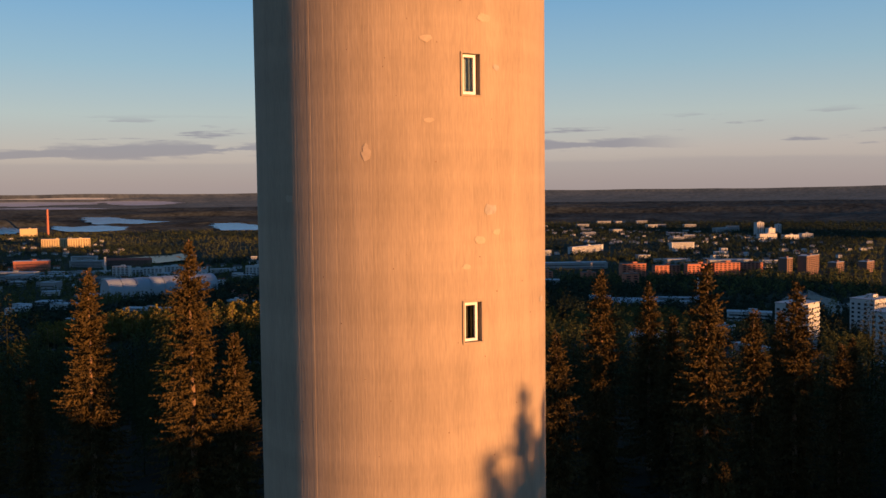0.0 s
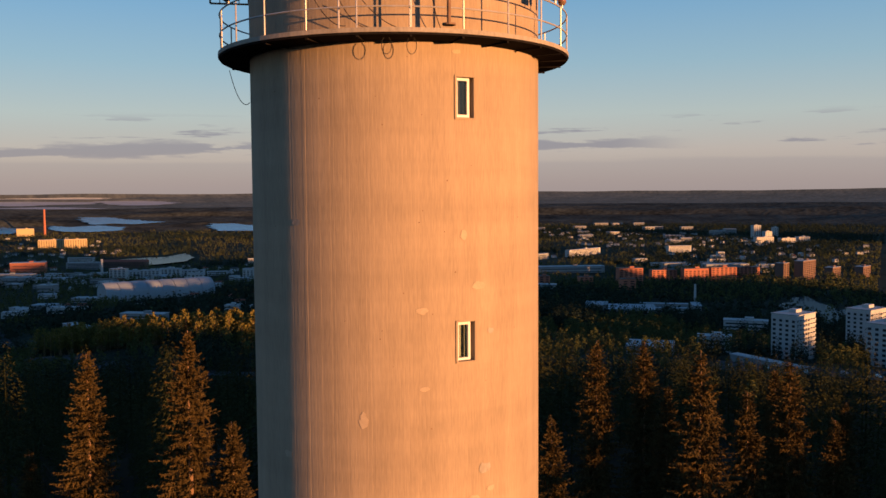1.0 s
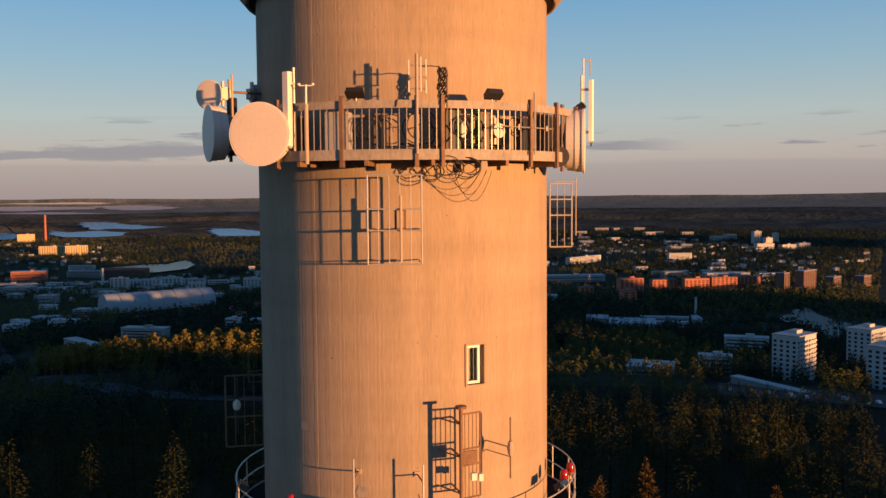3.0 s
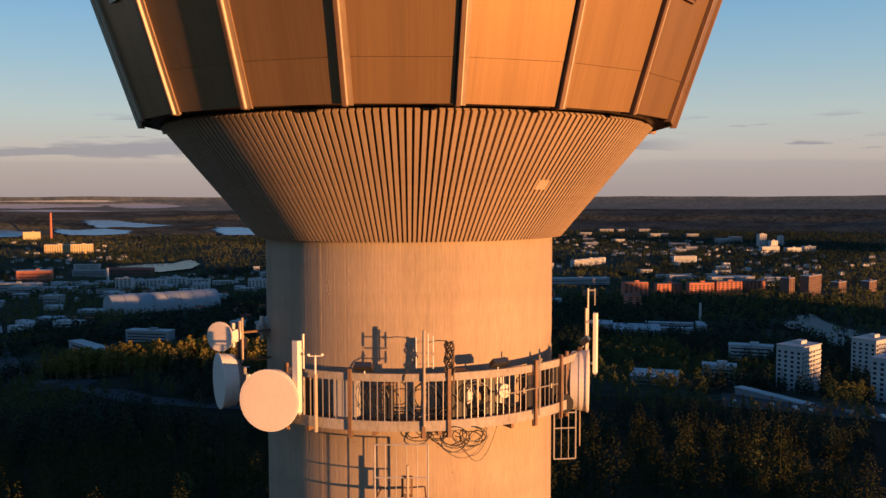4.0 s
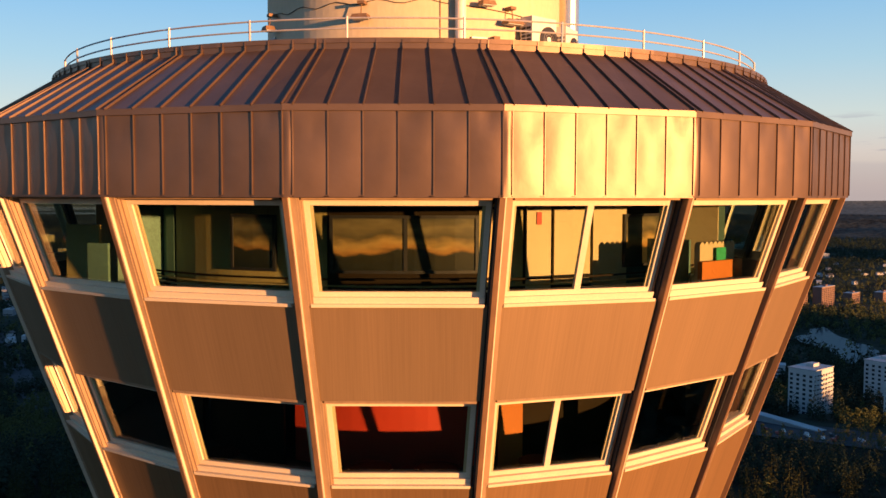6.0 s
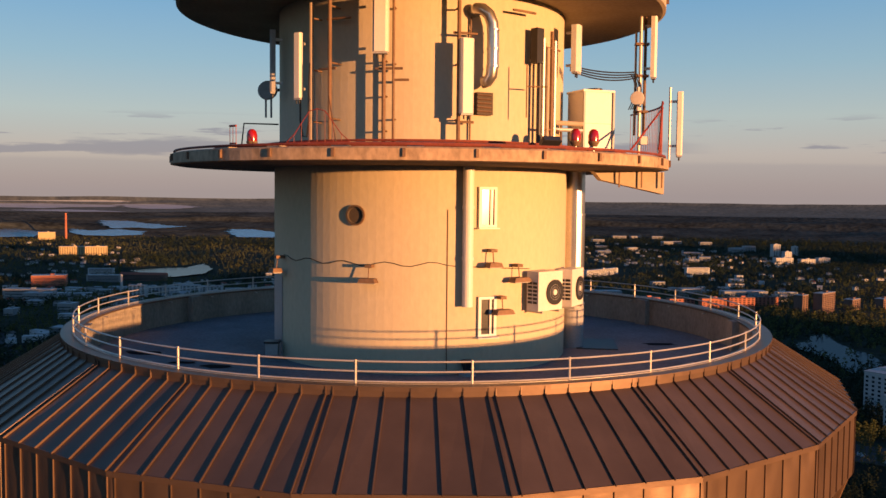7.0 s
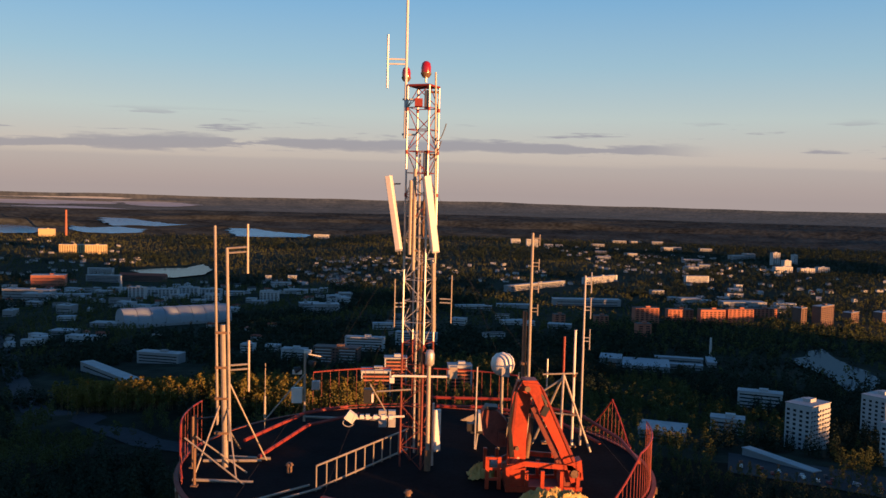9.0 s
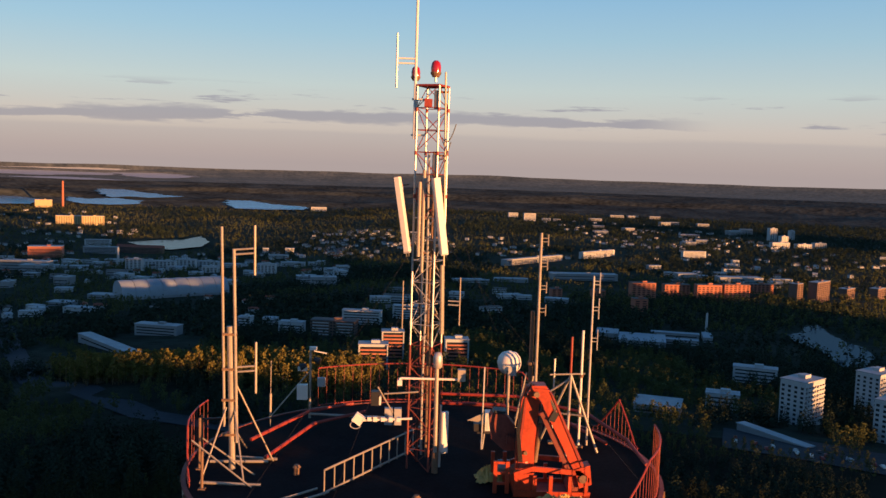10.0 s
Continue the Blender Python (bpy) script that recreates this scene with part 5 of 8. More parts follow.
    # louvred vents on some facets
    for i in (-3, -1, 1, 3, 5, 7, 9, 11):
        a = CORNER0 + FACET * (i + 0.5)
        v = placed("vent", Shape().box((0, 0, 0), (0.6, 0.05, 0.6)).mesh("vent", BACKING), tower, turned(a) @ Matrix.Translation(facet_point(-0.02, 53.46, P - 0.015)) @ Matrix.Rotation(math.atan2(3.67 * math.cos(HALF), 10.77), 4, "X"))
        fr = Shape()
        for sx in (-1, 1):
            fr.box((sx * 0.275, -0.03, 0), (0.05, 0.06, 0.60)).box((0, -0.03, sx * 0.275), (0.50, 0.06, 0.05))
        vent_paint = RIB_BROWN if i == 3 else VENT_WHITE
        part("frame", fr, vent_paint, v)
        tilt = Matrix.Rotation(radians(-52), 3, "X")
        sl = Shape().box((0, 0, 0), (0.53, 0.058, 0.008), tilt).mesh("slat", vent_paint)
        for k in range(10):
            placed("slat", sl, v, Matrix.Translation((0, -0.035, -0.235 + 0.052 * k)))


build_crown()


def build_crown_roof():
    """Standing-seam copper: an upright fascia and a sloping roof, sheet by sheet."""
    r0, z0, z1 = 10.66, 61.53, 62.88
    rt, zt = 8.86, 64.0
    cuts = [-1.0, -0.91, -0.59, -0.27, 0.05, 0.37, 0.69, 1.0]
    ca, sa = math.cos(HALF), math.sin(HALF)
    fascia_sheets, roof_sheets = [], []
    for u0, u1 in zip(cuts, cuts[1:]):
        s = Shape()
        y, x0, x1 = -r0 * ca, u0 * r0 * sa, u1 * r0 * sa
        # a thin sheet, dented and bowed between its seams
        nu, nv = 6, 10
        dent = random.Random(int(u0 * 100) + 500)
        su, sv, deep = dent.uniform(0.25, 0.75), dent.uniform(0.55, 0.95), dent.uniform(-0.032, 0.014)
        front = []
        for kv in range(nv + 1):
            for ku in range(nu + 1):
                u, v = ku / nu, kv / nv
                bow = 0.018 * math.sin(math.pi * u) * math.sin(math.pi * v) ** 0.5 + deep * math.exp(-((u - su) / 0.3) ** 2 - ((v - sv) / 0.16) ** 2) * math.sin(math.pi * u)
                front.append((x0 + (x1 - x0) * u, y - bow, z0 - 0.03 + (z1 - z0 + 0.03) * v))
        s.add(front, [(kv * (nu + 1) + ku, kv * (nu + 1) + ku + 1, (kv + 1) * (nu + 1) + ku + 1, (kv + 1) * (nu + 1) + ku) for kv in range(nv) for ku in range(nu)])
        s.add([(x0, y + 0.001, z0 - 0.03), (x1, y + 0.001, z0 - 0.03), (x1, y + 0.001, z1), (x0, y + 0.001, z1), (x0, y + 0.04, z0 - 0.03), (x1, y + 0.04, z0 - 0.03), (x1, y + 0.04, z1), (x0, y + 0.04, z1)],
              [(7, 6, 5, 4), (0, 4, 5, 1), (1, 5, 6, 2), (2, 6, 7, 3), (3, 7, 4, 0)])
        s.box((x1 - 0.010, y - 0.012, (z0 + z1) / 2), (0.016, 0.028, z1 - z0))
        me = s.mesh("fascia_sheet", COPPER_SHEET)
        for q in me.polygons:
            q.use_smooth = q.index < nu * nv
        fascia_sheets.append(me)
        s = Shape()
        # the sheets run from the straight eaves to the round upper edge
        b0, b1 = Vector((x0, y - 0.04, z1)), Vector((x1, y - 0.04, z1))
        t0, t1 = around(math.degrees(u0 * HALF), rt, zt), around(math.degrees(u1 * HALF), rt, zt)
        c0, c1 = around(math.degrees(u0 * HALF), rt, zt + 0.16), around(math.degrees(u1 * HALF), rt, zt + 0.16)
        dn = Vector((0, 0.02, -0.05))
        s.add([b0, b1, t1, t0, c1, c0, b0 + dn, b1 + dn, t1 + dn, t0 + dn], [(0, 1, 2, 3), (3, 2, 4, 5), (6, 9, 8, 7), (0, 6, 7, 1), (1, 7, 8, 2), (3, 9, 6, 0)])
        for p, q, up in ((b1, t1, Vector((0, -0.018, 0.034))), (t1, c1, Vector((0, -0.03, 0.0)))):
            w = Vector((0.009, 0, 0))
            s.add([p - w, p + w, q + w, q - w, p - w + up, p + w + up, q + w + up, q - w + up], [(0, 1, 5, 4), (1, 2, 6, 5), (2, 3, 7, 6), (3, 0, 4, 7), (4, 5, 6, 7)])
        me = s.mesh("roof_sheet", COPPER_SHEET)
        fix_normals(me)
        roof_sheets.append(me)
    part("eaves", Shape().lathe([(10.1, 62.80), (10.70, 62.80), (10.70, 62.90), (10.1, 62.90)], SIDES, CORNER0, CORNER0 + 360), COPPER_SHEET, tower)
    part("fascia_soffit", Shape().lathe([(10.0, 61.49), (10.66, 61.49), (10.66, 61.52), (10.0, 61.52)], SIDES, CORNER0, CORNER0 + 360), COPPER_SHEET, tower)
    for i in range(SIDES):
        a = CORNER0 + FACET * (i + 0.5)
        for me in fascia_sheets:
            placed("fascia_sheet", me, tower, turned(a))
        for me in roof_sheets:
            placed("roof_sheet", me, tower, turned(a))
    part("roof_deck", Shape().lathe([(3.0, 63.2), (8.5, 63.2), (8.5, 63.36), (3.0, 63.36)], 96), ROOFING, tower, "grey felt roof deck")
    part("parapet", Shape().lathe([(8.48, 62.9), (8.82, 62.9), (8.82, 64.12), (8.48, 64.12)], 96), PARAPET, tower, "weathered concrete parapet")
    part("coping", Shape().lathe([(8.44, 64.12), (8.88, 64.10), (8.88, 64.18), (8.44, 64.17)], 96), COPPER_SHEET, tower)
    for az in (-78, -122, 88, 122, 150, -150, 40, -40):
        p = around(az, 8.4, 63.75)
        part("pier", Shape().box(p, (0.42, 0.22, 0.8), turned(az).to_3x3()), PARAPET, tower)
    railing = part("railing", Shape().lathe([(8.59, 64.17), (8.61, 64.17), (8.61, 64.18), (8.59, 64.18)], 96), STEEL, tower)
    for z in (64.56, 64.385, 64.21):
        s = Shape().lathe([(8.6 + 0.016 * math.cos(k), z + 0.016 * math.sin(k)) for k in (0, 1.05, 2.1, 3.14, 4.19, 5.24)], 120)
        part("rail", s, STEEL, railing)
    post = Shape().tube((0, 0, 0), (0, 0, 0.52), 0.022, 8).box((0, 0.1, 0.0), (0.06, 0.3, 0.03)).mesh("post", STEEL)
    for k in range(30):
        az = 6.2 + 11.95 * k if k < 30 else 0
        placed("post", post, railing, turned(az) @ Matrix.Translation((0, -8.6, 64.07)))
    # dark drain mat and stains by the drum
    part("floor_mat", Shape().box((4.85, 0.5, 63.375), (1.1, 1.7, 0.02), turned(-8).to_3x3()), BLACK, tower)
    rng = random.Random(4)
    for az, r, q in ((-58, 5.6, 0.35), (-66, 6.2, 0.28), (-35, 6.6, 0.5), (-80, 7.1, 0.45), (12, 6.0, 0.3), (95, 6.6, 0.4)):
        ring = [tuple(around(az, r, 63.366) + Vector((math.cos(k) * q * rng.uniform(0.7, 1.6), math.sin(k) * q * rng.uniform(0.4, 0.8), 0))) for k in np.linspace(0, 5.7, 10)]
        part("stain", Shape().add(ring, [tuple(range(10))]), ROOFING_DARK, tower)


build_crown_roof()


def build_interior():
    """Rooms behind the two window bands."""
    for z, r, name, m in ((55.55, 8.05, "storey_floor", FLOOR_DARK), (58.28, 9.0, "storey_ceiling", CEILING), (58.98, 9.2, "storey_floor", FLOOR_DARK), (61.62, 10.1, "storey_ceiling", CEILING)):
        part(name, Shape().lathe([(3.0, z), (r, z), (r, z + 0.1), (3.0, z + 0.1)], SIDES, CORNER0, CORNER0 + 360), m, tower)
    part("core_wall", Shape().lathe([(3.5, 55.6), (4.6, 55.6), (4.6, 61.7), (3.5, 61.7)], 60), WOOD_UNLIT, tower)

    def board(a0, a1, r, z0, z1, m, name="wall_board"):
        part(name, Shape().lathe([(r - 0.06, z0), (r, z0), (r, z1), (r - 0.06, z1)], max(2, int((a1 - a0) / 3)), a0, a1), m, tower)

    # lower storey: red wall at the core, orange door, timber darkened to the room's shade
    board(-30, 16, 5.2, 55.65, 58.25, WALL_RED)
    board(-60, -30, 5.6, 55.6, 58.2, WOOD_UNLIT)
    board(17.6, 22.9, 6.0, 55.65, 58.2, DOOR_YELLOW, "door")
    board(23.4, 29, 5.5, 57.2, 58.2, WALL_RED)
    board(23.0, 70, 5.4, 55.6, 58.2, WOOD_UNLIT)
    board(-95, -60, 5.8, 55.6, 58.2, WOOD_UNLIT)
    # upper storey: olive walls with framed landscape panels, doors, an orange bench
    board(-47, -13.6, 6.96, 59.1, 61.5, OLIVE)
    board(-13.5, 18.4, 6.96, 59.1, 61.5, WOOD_UNLIT)
    for a0, a1 in ((-30.7, -22.8), (-12.4, 10.1), (39.7, 51.5)):
        board(a0, a1, 7.03, 60.08, 61.08, PHOTO, "landscape_board")
        for z0, z1 in ((60.02, 60.08), (61.08, 61.14)):
            board(a0 - 0.5, a1 + 0.5, 7.06, z0, z1, BLACK, "board_frame")
        for a in (a0 - 0.5, a1):
            board(a, a + 0.5, 7.06, 60.08, 61.08, BLACK, "board_frame")
    board(-1.2, -0.6, 7.05, 60.08, 61.08, BLACK, "board_frame")
    for a0, a1, m in ((-84, -72, WALL_TEAL), (-71.4, -60, OLIVE), (-59.4, -47.4, WALL_TEAL), (10.8, 18.2, OLIVE), (24, 31.4, WALL_CREAM), (53, 64, WALL_TEAL), (65, 84, WALL_TEAL)):
        board(a0, a1, 6.99, 59.75, 61.26, m, "display_board")
        board(a0, a1, 6.97, 59.1, 59.75, WOOD_UNLIT)
    for z0, m in ((59.70, WALL_CREAM), (59.80, OLIVE), (59.92, WOOD_UNLIT)):
        board(-60, 60, 7.5, z0, z0 + 0.035, m, "rail")
    board(-84, 18.4, 7.03, 61.30, 61.36, OLIVE, "rail")
    board(-84, 18.4, 7.03, 61.46, 61.50, WOOD_UNLIT, "rail")
    board(18.9, 23.3, 7.0, 59.1, 61.3, WALL_CREAM, "door")
    board(20.6, 21.5, 7.02, 60.95, 61.2, WALL_RED, "door_sign")
    board(32.0, 40.4, 7.0, 59.1, 61.35, WALL_CREAM, "door")
    slant = Matrix.Rotation(radians(41), 3, "Z")
    part("counter", Shape().box((5.9, -6.9, 59.85), (1.25, 0.12, 1.5), slant), WALL_CREAM, tower)
    for k in range(8):
        p = Vector((5.9, -6.9, 60.58)) + slant @ Vector((-0.54 + 0.155 * k, 0, 0))
        part("counter_crest", Shape().tube(p + slant @ Vector((0, -0.058, 0)), p + slant @ Vector((0, 0.058, 0)), 0.07, 12), WALL_CREAM, tower)
    part("notice", Shape().box((5.99, -6.99, 60.36), (0.34, 0.02, 0.34), slant), GREEN_SIGN, tower)
    part("bench_back", Shape().box((5.95, -7.1, 60.12), (1.45, 0.1, 0.34), slant), DOOR_YELLOW, tower)
    for x, y, w, z0, z1, m in ((-6.0, -6.85, 0.5, 59.6, 60.6, WALL_TEAL), (-6.9, -5.2, 0.9, 59.2, 60.9, OLIVE)):
        part("screen", Shape().box((x, y, (z0 + z1) / 2), (w, 0.06, z1 - z0), Matrix.Rotation(radians(-24), 3, "Z")), m, tower)
    for az, z0, z1, m in ((60, 59.1, 61.5, WALL_CREAM), (74, 59.1, 61.5, WALL_TEAL), (47, 59.1, 60.6, WALL_TEAL), (-52, 59.1, 61.5, WALL_TEAL), (-70, 59.1, 61.5, WALL_CREAM), (66, 55.7, 58.2, WOOD_UNLIT)):
        rr = 8.0 if z0 > 58 else 7.2
        part("partition", Shape().box(around(az, (rr + 4.6) / 2, (z0 + z1) / 2), (0.08, rr - 4.6, z1 - z0), turned(az).to_3x3()), m, tower)
    for az in (-32, -6, 4, 20, 47, 58):
        p = around(az, 7.35, 56.3)
        t = part("table", Shape().tube(p, p + Vector((0, 0, 0.04)), 0.42, 14).tube(p - Vector((0, 0, 0.7)), p, 0.04, 8), WOOD_UNLIT, tower)


build_interior()


def build_drum():
    part("lower_drum", Shape().lathe([(3.3, 63.3), (3.83, 63.3), (3.83, 68.08), (3.3, 68.08)], 120), RENDER, tower, "round rendered drum above the deck", smooth=False)
    part("upper_drum", Shape().lathe([(3.2, 68.3), (3.70, 68.3), (3.70, 72.0), (3.2, 72.0)], 120), RENDER, tower, smooth=False)
    # lower platform
    plat = part("lower_platform", Shape().lathe([(3.6, 68.08), (6.22, 68.08), (6.36, 68.11), (6.36, 68.33), (6.30, 68.36), (3.6, 68.40)], 120), PLATFORM, tower, "weathered ring platform with red rails")
    part("edge_band", Shape().lathe([(6.24, 68.085), (6.375, 68.105), (6.375, 68.335), (6.32, 68.37), (6.24, 68.37)], 120), EDGE, plat, "rust-stained pale edge")
    for r, z, q in ((6.28, 68.42, 0.03), (5.35, 68.47, 0.045), (4.55, 68.50, 0.045), (4.15, 68.62, 0.03)):
        part("track_rail", Shape().lathe([(r + q * math.cos(k), z + q * math.sin(k)) for k in np.linspace(0, 5.24, 6)], 110), RUST_RED, plat)
    pad = Shape().box((0, 0, 0), (0.34, 0.22, 0.05)).mesh("pad", PATCH)
    for k in range(24):
        placed("pad", pad, plat, turned(-16 + 15 * k) @ Matrix.Translation((0, -5.85, 68.395)))
    bracket = Shape().box((0, 0, 0), (0.06, 0.07, 0.15)).box((0, 0.03, 0.08), (0.06, 0.12, 0.03)).mesh("bracket", RUSTY)
    for k in range(28):
        placed("bracket", bracket, plat, turned(-2.9 + 12.86 * k) @ Matrix.Translation((0, -6.39, 68.24)))
    # upper platform
    up = part("upper_platform", Shape().lathe([(0.5, 72.0), (6.14, 72.0), (6.22, 72.03), (6.22, 72.30), (6.16, 72.34), (0.5, 72.34)], 120), PARAPET_PALE, tower, "round roof platform with pale edge")
    part("felt", Shape().lathe([(0.0, 72.345), (6.13, 72.345), (6.13, 72.385), (0.0, 72.385)], 96), ROOFING_DARK, up, "black roof felt")
    part("edge_strip", Shape().lathe([(6.14, 72.34), (6.25, 72.34), (6.25, 72.40), (6.14, 72.41)], 120), RUST_RED, up, "dull red edge strip")
    for k in range(28):
        placed("bracket", bracket, up, turned(-2.6 + 12.9 * k) @ Matrix.Translation((0, -6.25, 72.25)))
    # curved red rails lying on the roof
    for r, a0, a1 in ((3.98, -33, 20), (4.85, -38, 20), (5.70, -40, 19)):
        part("track_rail", Shape().lathe([(r - 0.055, 72.42), (r + 0.055, 72.42), (r + 0.055, 72.56), (r - 0.055, 72.56)], 26, a0, a1), RED, up)
        for az in np.arange(a0 + 5, a1, 16):
            part("rail_foot", Shape().box(around(az, r, 72.41), (0.10, 0.3, 0.05), turned(az).to_3x3()), RUSTY, up)


build_drum()


# ---------------------------------------------------------------- equipment: makers
def bar_part(name, pts, r, material, parent, n=7):
    return part(name, Shape().path(pts, r, n), material, parent)


def panel_antenna(at, face, h, w=0.26, d=0.12, material=None, lean=0.0, label="white upright panel antenna", pole=0.5, name="panel_antenna"):
    """at: foot of the panel; face: azimuth it looks to."""
    t = thing(name, label, "antenna", at=at)
    t.rotation_euler = (radians(lean), 0, radians(face))
    s = Shape()
    prof = [(-w / 2, d / 2), (-w / 2, -d * 0.2), (-w * 0.36, -d / 2), (w * 0.36, -d / 2), (w / 2, -d * 0.2), (w / 2, d / 2)]
    for z in (0.0, h):
        s.v += [(x, y, z) for x, y in prof]
    s.f = [(i, (i + 1) % 6, 6 + (i + 1) % 6, 6 + i) for i in range(6)] + [(5, 4, 3, 2, 1, 0), (6, 7, 8, 9, 10, 11)]
    part("radome", s, material or WHITE, t)
    part("end_cap", Shape().box((0, 0, -0.02), (w * 0.92, d * 0.8, 0.05)), GREY, t)
    for k in (-1, 1):
        part("connector", Shape().tube((k * w * 0.2, 0, -0.13), (k * w * 0.2, 0, -0.04), 0.018, 6), BLACK, t)
    for z in (h * 0.15, h * 0.85):
        part("clamp", Shape().box((0, d / 2 + 0.08, z), (0.07, 0.18, 0.06)), STEEL, t)
    if pole:
        part("pole", Shape().tube((0, d / 2 + 0.18, -pole), (0, d / 2 + 0.18, h + 0.12), 0.032, 8), STEEL, t)
    return t


def drum_dish(at, face, r, depth, tilt=0.0, material=None, label="round shrouded microwave dish"):
    """A microwave dish in a round shroud with a flat cover."""
    t = thing("microwave_dish", label, "dish", at=at)
    t.rotation_euler = (radians(tilt), 0, radians(face))
    n = 40
    turn = Matrix.Rotation(radians(90), 3, "X")
    shroud = Shape().lathe([(r * 0.9, -depth), (r * 0.94, -depth), (r * 0.965, -depth * 0.55), (r * 0.985, -depth * 0.5), (r * 0.985, -0.05), (r * 1.02, -0.045), (r * 1.02, 0.0), (r * 0.97, 0)], n)
    shroud.v = [tuple(turn @ Vector(p)) for p in shroud.v]
    part("shroud", shroud, material or WHITE, t, smooth=False)
    cover = Shape().lathe([(0.0, 0.014), (r * 0.6, 0.012), (r * 0.96, 0.006), (r * 0.99, 0.0)], n, closed=False)
    cover.v = [tuple(turn @ Vector(p)) for p in cover.v]
    part("cover", cover, material or COVER, t, smooth=False)
    back = Shape().lathe([(r * 0.92, -depth), (r * 0.7, -depth - r * 0.18), (r * 0.3, -depth - r * 0.3), (0.0, -depth - r * 0.33)], n, closed=False)
    back.v = [tuple(turn @ Vector(p)) for p in back.v]
    part("reflector_back", back, GREY, t, smooth=True)
    b = depth + r * 0.33
    part("radio_unit", Shape().box((0, b + 0.06, 0.0), (0.24, 0.14, 0.26)), GREY, t)
    part("mount", Shape().tube((0.0, b + 0.05, -0.3), (0.0, b + 0.05, 0.3), 0.05, 8).box((0, b + 0.12, 0), (0.12, 0.14, 0.2)), STEEL, t)
    return t


def obstruction_light(at, scale=1.0, label="red aviation warning light on a short stalk"):
    t = thing("warning_light", label, "warning light", group="warning lights on the tower", at=at)
    k = scale
    part("stalk", Shape().tube((0, 0, 0), (0, 0, 0.12 * k), 0.025 * k, 8), STEEL, t)
    part("base", Shape().lathe([(0, 0.10 * k), (0.07 * k, 0.10 * k), (0.11 * k, 0.17 * k), (0.11 * k, 0.20 * k), (0, 0.20 * k)], 16, closed=False), RUSTY, t)
    part("lens", Shape().lathe([(0.10 * k, 0.20 * k), (0.105 * k, 0.30 * k), (0.085 * k, 0.39 * k), (0.04 * k, 0.43 * k), (0, 0.435 * k)], 18, closed=False), LAMP_RED, t, "red glass dome", smooth=True)
    return t


def floodlight(at, face, tilt=-35, w=0.42):
    t = thing("floodlight", "flat black floodlight on a bracket", "floodlight", group="floodlights on the tower", at=at)
    t.rotation_euler = (0, 0, radians(face))
    turn = Matrix.Rotation(radians(tilt), 3, "X")
    part("housing", Shape().box((0, 0, 0.18), (w, 0.22, 0.14), turn, 0.85), BLACK, t)
    part("lens", Shape().box(Vector((0, 0, 0.18)) + turn @ Vector((0, -0.113, 0)), (w * 0.9, 0.012, 0.11), turn), PANE_DARK, t)
    part("yoke", Shape().tube((0, 0.05, 0), (0, 0.05, 0.14), 0.018, 6), STEEL, t)
    return t


def grid_frame(name, origin, face, w, h, cols, rows, label, material=None, r=0.014, pole=None):
    """An open antenna frame of bars, standing in the plane that looks to face."""
    t = thing(name, label, "antenna", at=origin)
    t.rotation_euler = (0, 0, radians(face))
    m = material or STEEL
    for k in range(cols + 1):
        q = r * (1.7 if k in (0, cols) else 0.8)
        part("upright", Shape().tube((-w / 2 + w * k / cols, 0, 0), (-w / 2 + w * k / cols, 0, h), q, 6), m, t)
    for k in rows:
        part("crossbar", Shape().tube((-w / 2, 0, h * k), (w / 2, 0, h * k), r * 1.6, 6), m, t)
    if pole:
        x, z0, z1, q = pole
        part("pole", Shape().tube((x, 0.06, z0), (x, 0.06, z1), q, 10), RUSTY, t)
    return t


def dipole_pole(at, z1, arms, label, r=0.03, side=1, reach=0.3, material=None, face=0, element=0.32):
    """A pole with folded dipoles held out on short arms."""
    t = thing("dipole_antenna", label, "antenna", at=at)
    t.rotation_euler = (0, 0, radians(face))
    m = material or STEEL
    part("pole", Shape().tube((0, 0, 0), (0, 0, z1), r, 9, r * 0.8), m, t)
    for z in arms:
        for dz in (-0.05, 0.05):
            part("arm", Shape().tube((0, 0, z + dz), (side * reach, 0, z + dz), 0.014, 6), m, t)
        part("dipole", Shape().tube((side * reach, 0, z - element), (side * reach, 0, z + element), 0.017, 6), m, t)
    return t


def fence(name, a0, a1, r, z, h, n, label, slope0=0.0, slope1=0.0, stout=1.0):
    """A curved fence of upright bars; slope: share of its length over which it climbs from the floor."""
    t = thing(name, label, "fence")
    top = []
    bars = []
    for k in range(n + 1):
        u = k / n
        hh = h
        if slope0 and u < slope0:
            hh = h * max(0.12, u / slope0)
        if slope1 and u > 1 - slope1:
            hh = h * max(0.12, (1 - u) / slope1)
        p = around(a0 + (a1 - a0) * u, r, z)
        bars.append((p, hh))
        top.append(p + Vector((0, 0, hh)))
    bar_part("top_rail", top, 0.024 * stout, RED, t)
    bar_part("bottom_rail", [p + Vector((0, 0, 0.08)) for p, _ in bars], 0.016 * stout, RED, t)
    for p, hh in bars:
        part("bar", Shape().tube(p, p + Vector((0, 0, hh)), 0.0075 * (0.5 + 0.5 * stout), 5), RED, t)
    return t


def cable(pts, r=0.012, label="loose black cable hanging on the tower", name="cable"):
    return tagged(part(name, Shape().path(pts, r, 5), BLACK), label, "cable")


def hang(a, b, sag, n=10):
    a, b = Vector(a), Vector(b)
    return [a.lerp(b, k / n) - Vector((0, 0, sag * 4 * (k / n) * (1 - k / n))) for k in range(n + 1)]


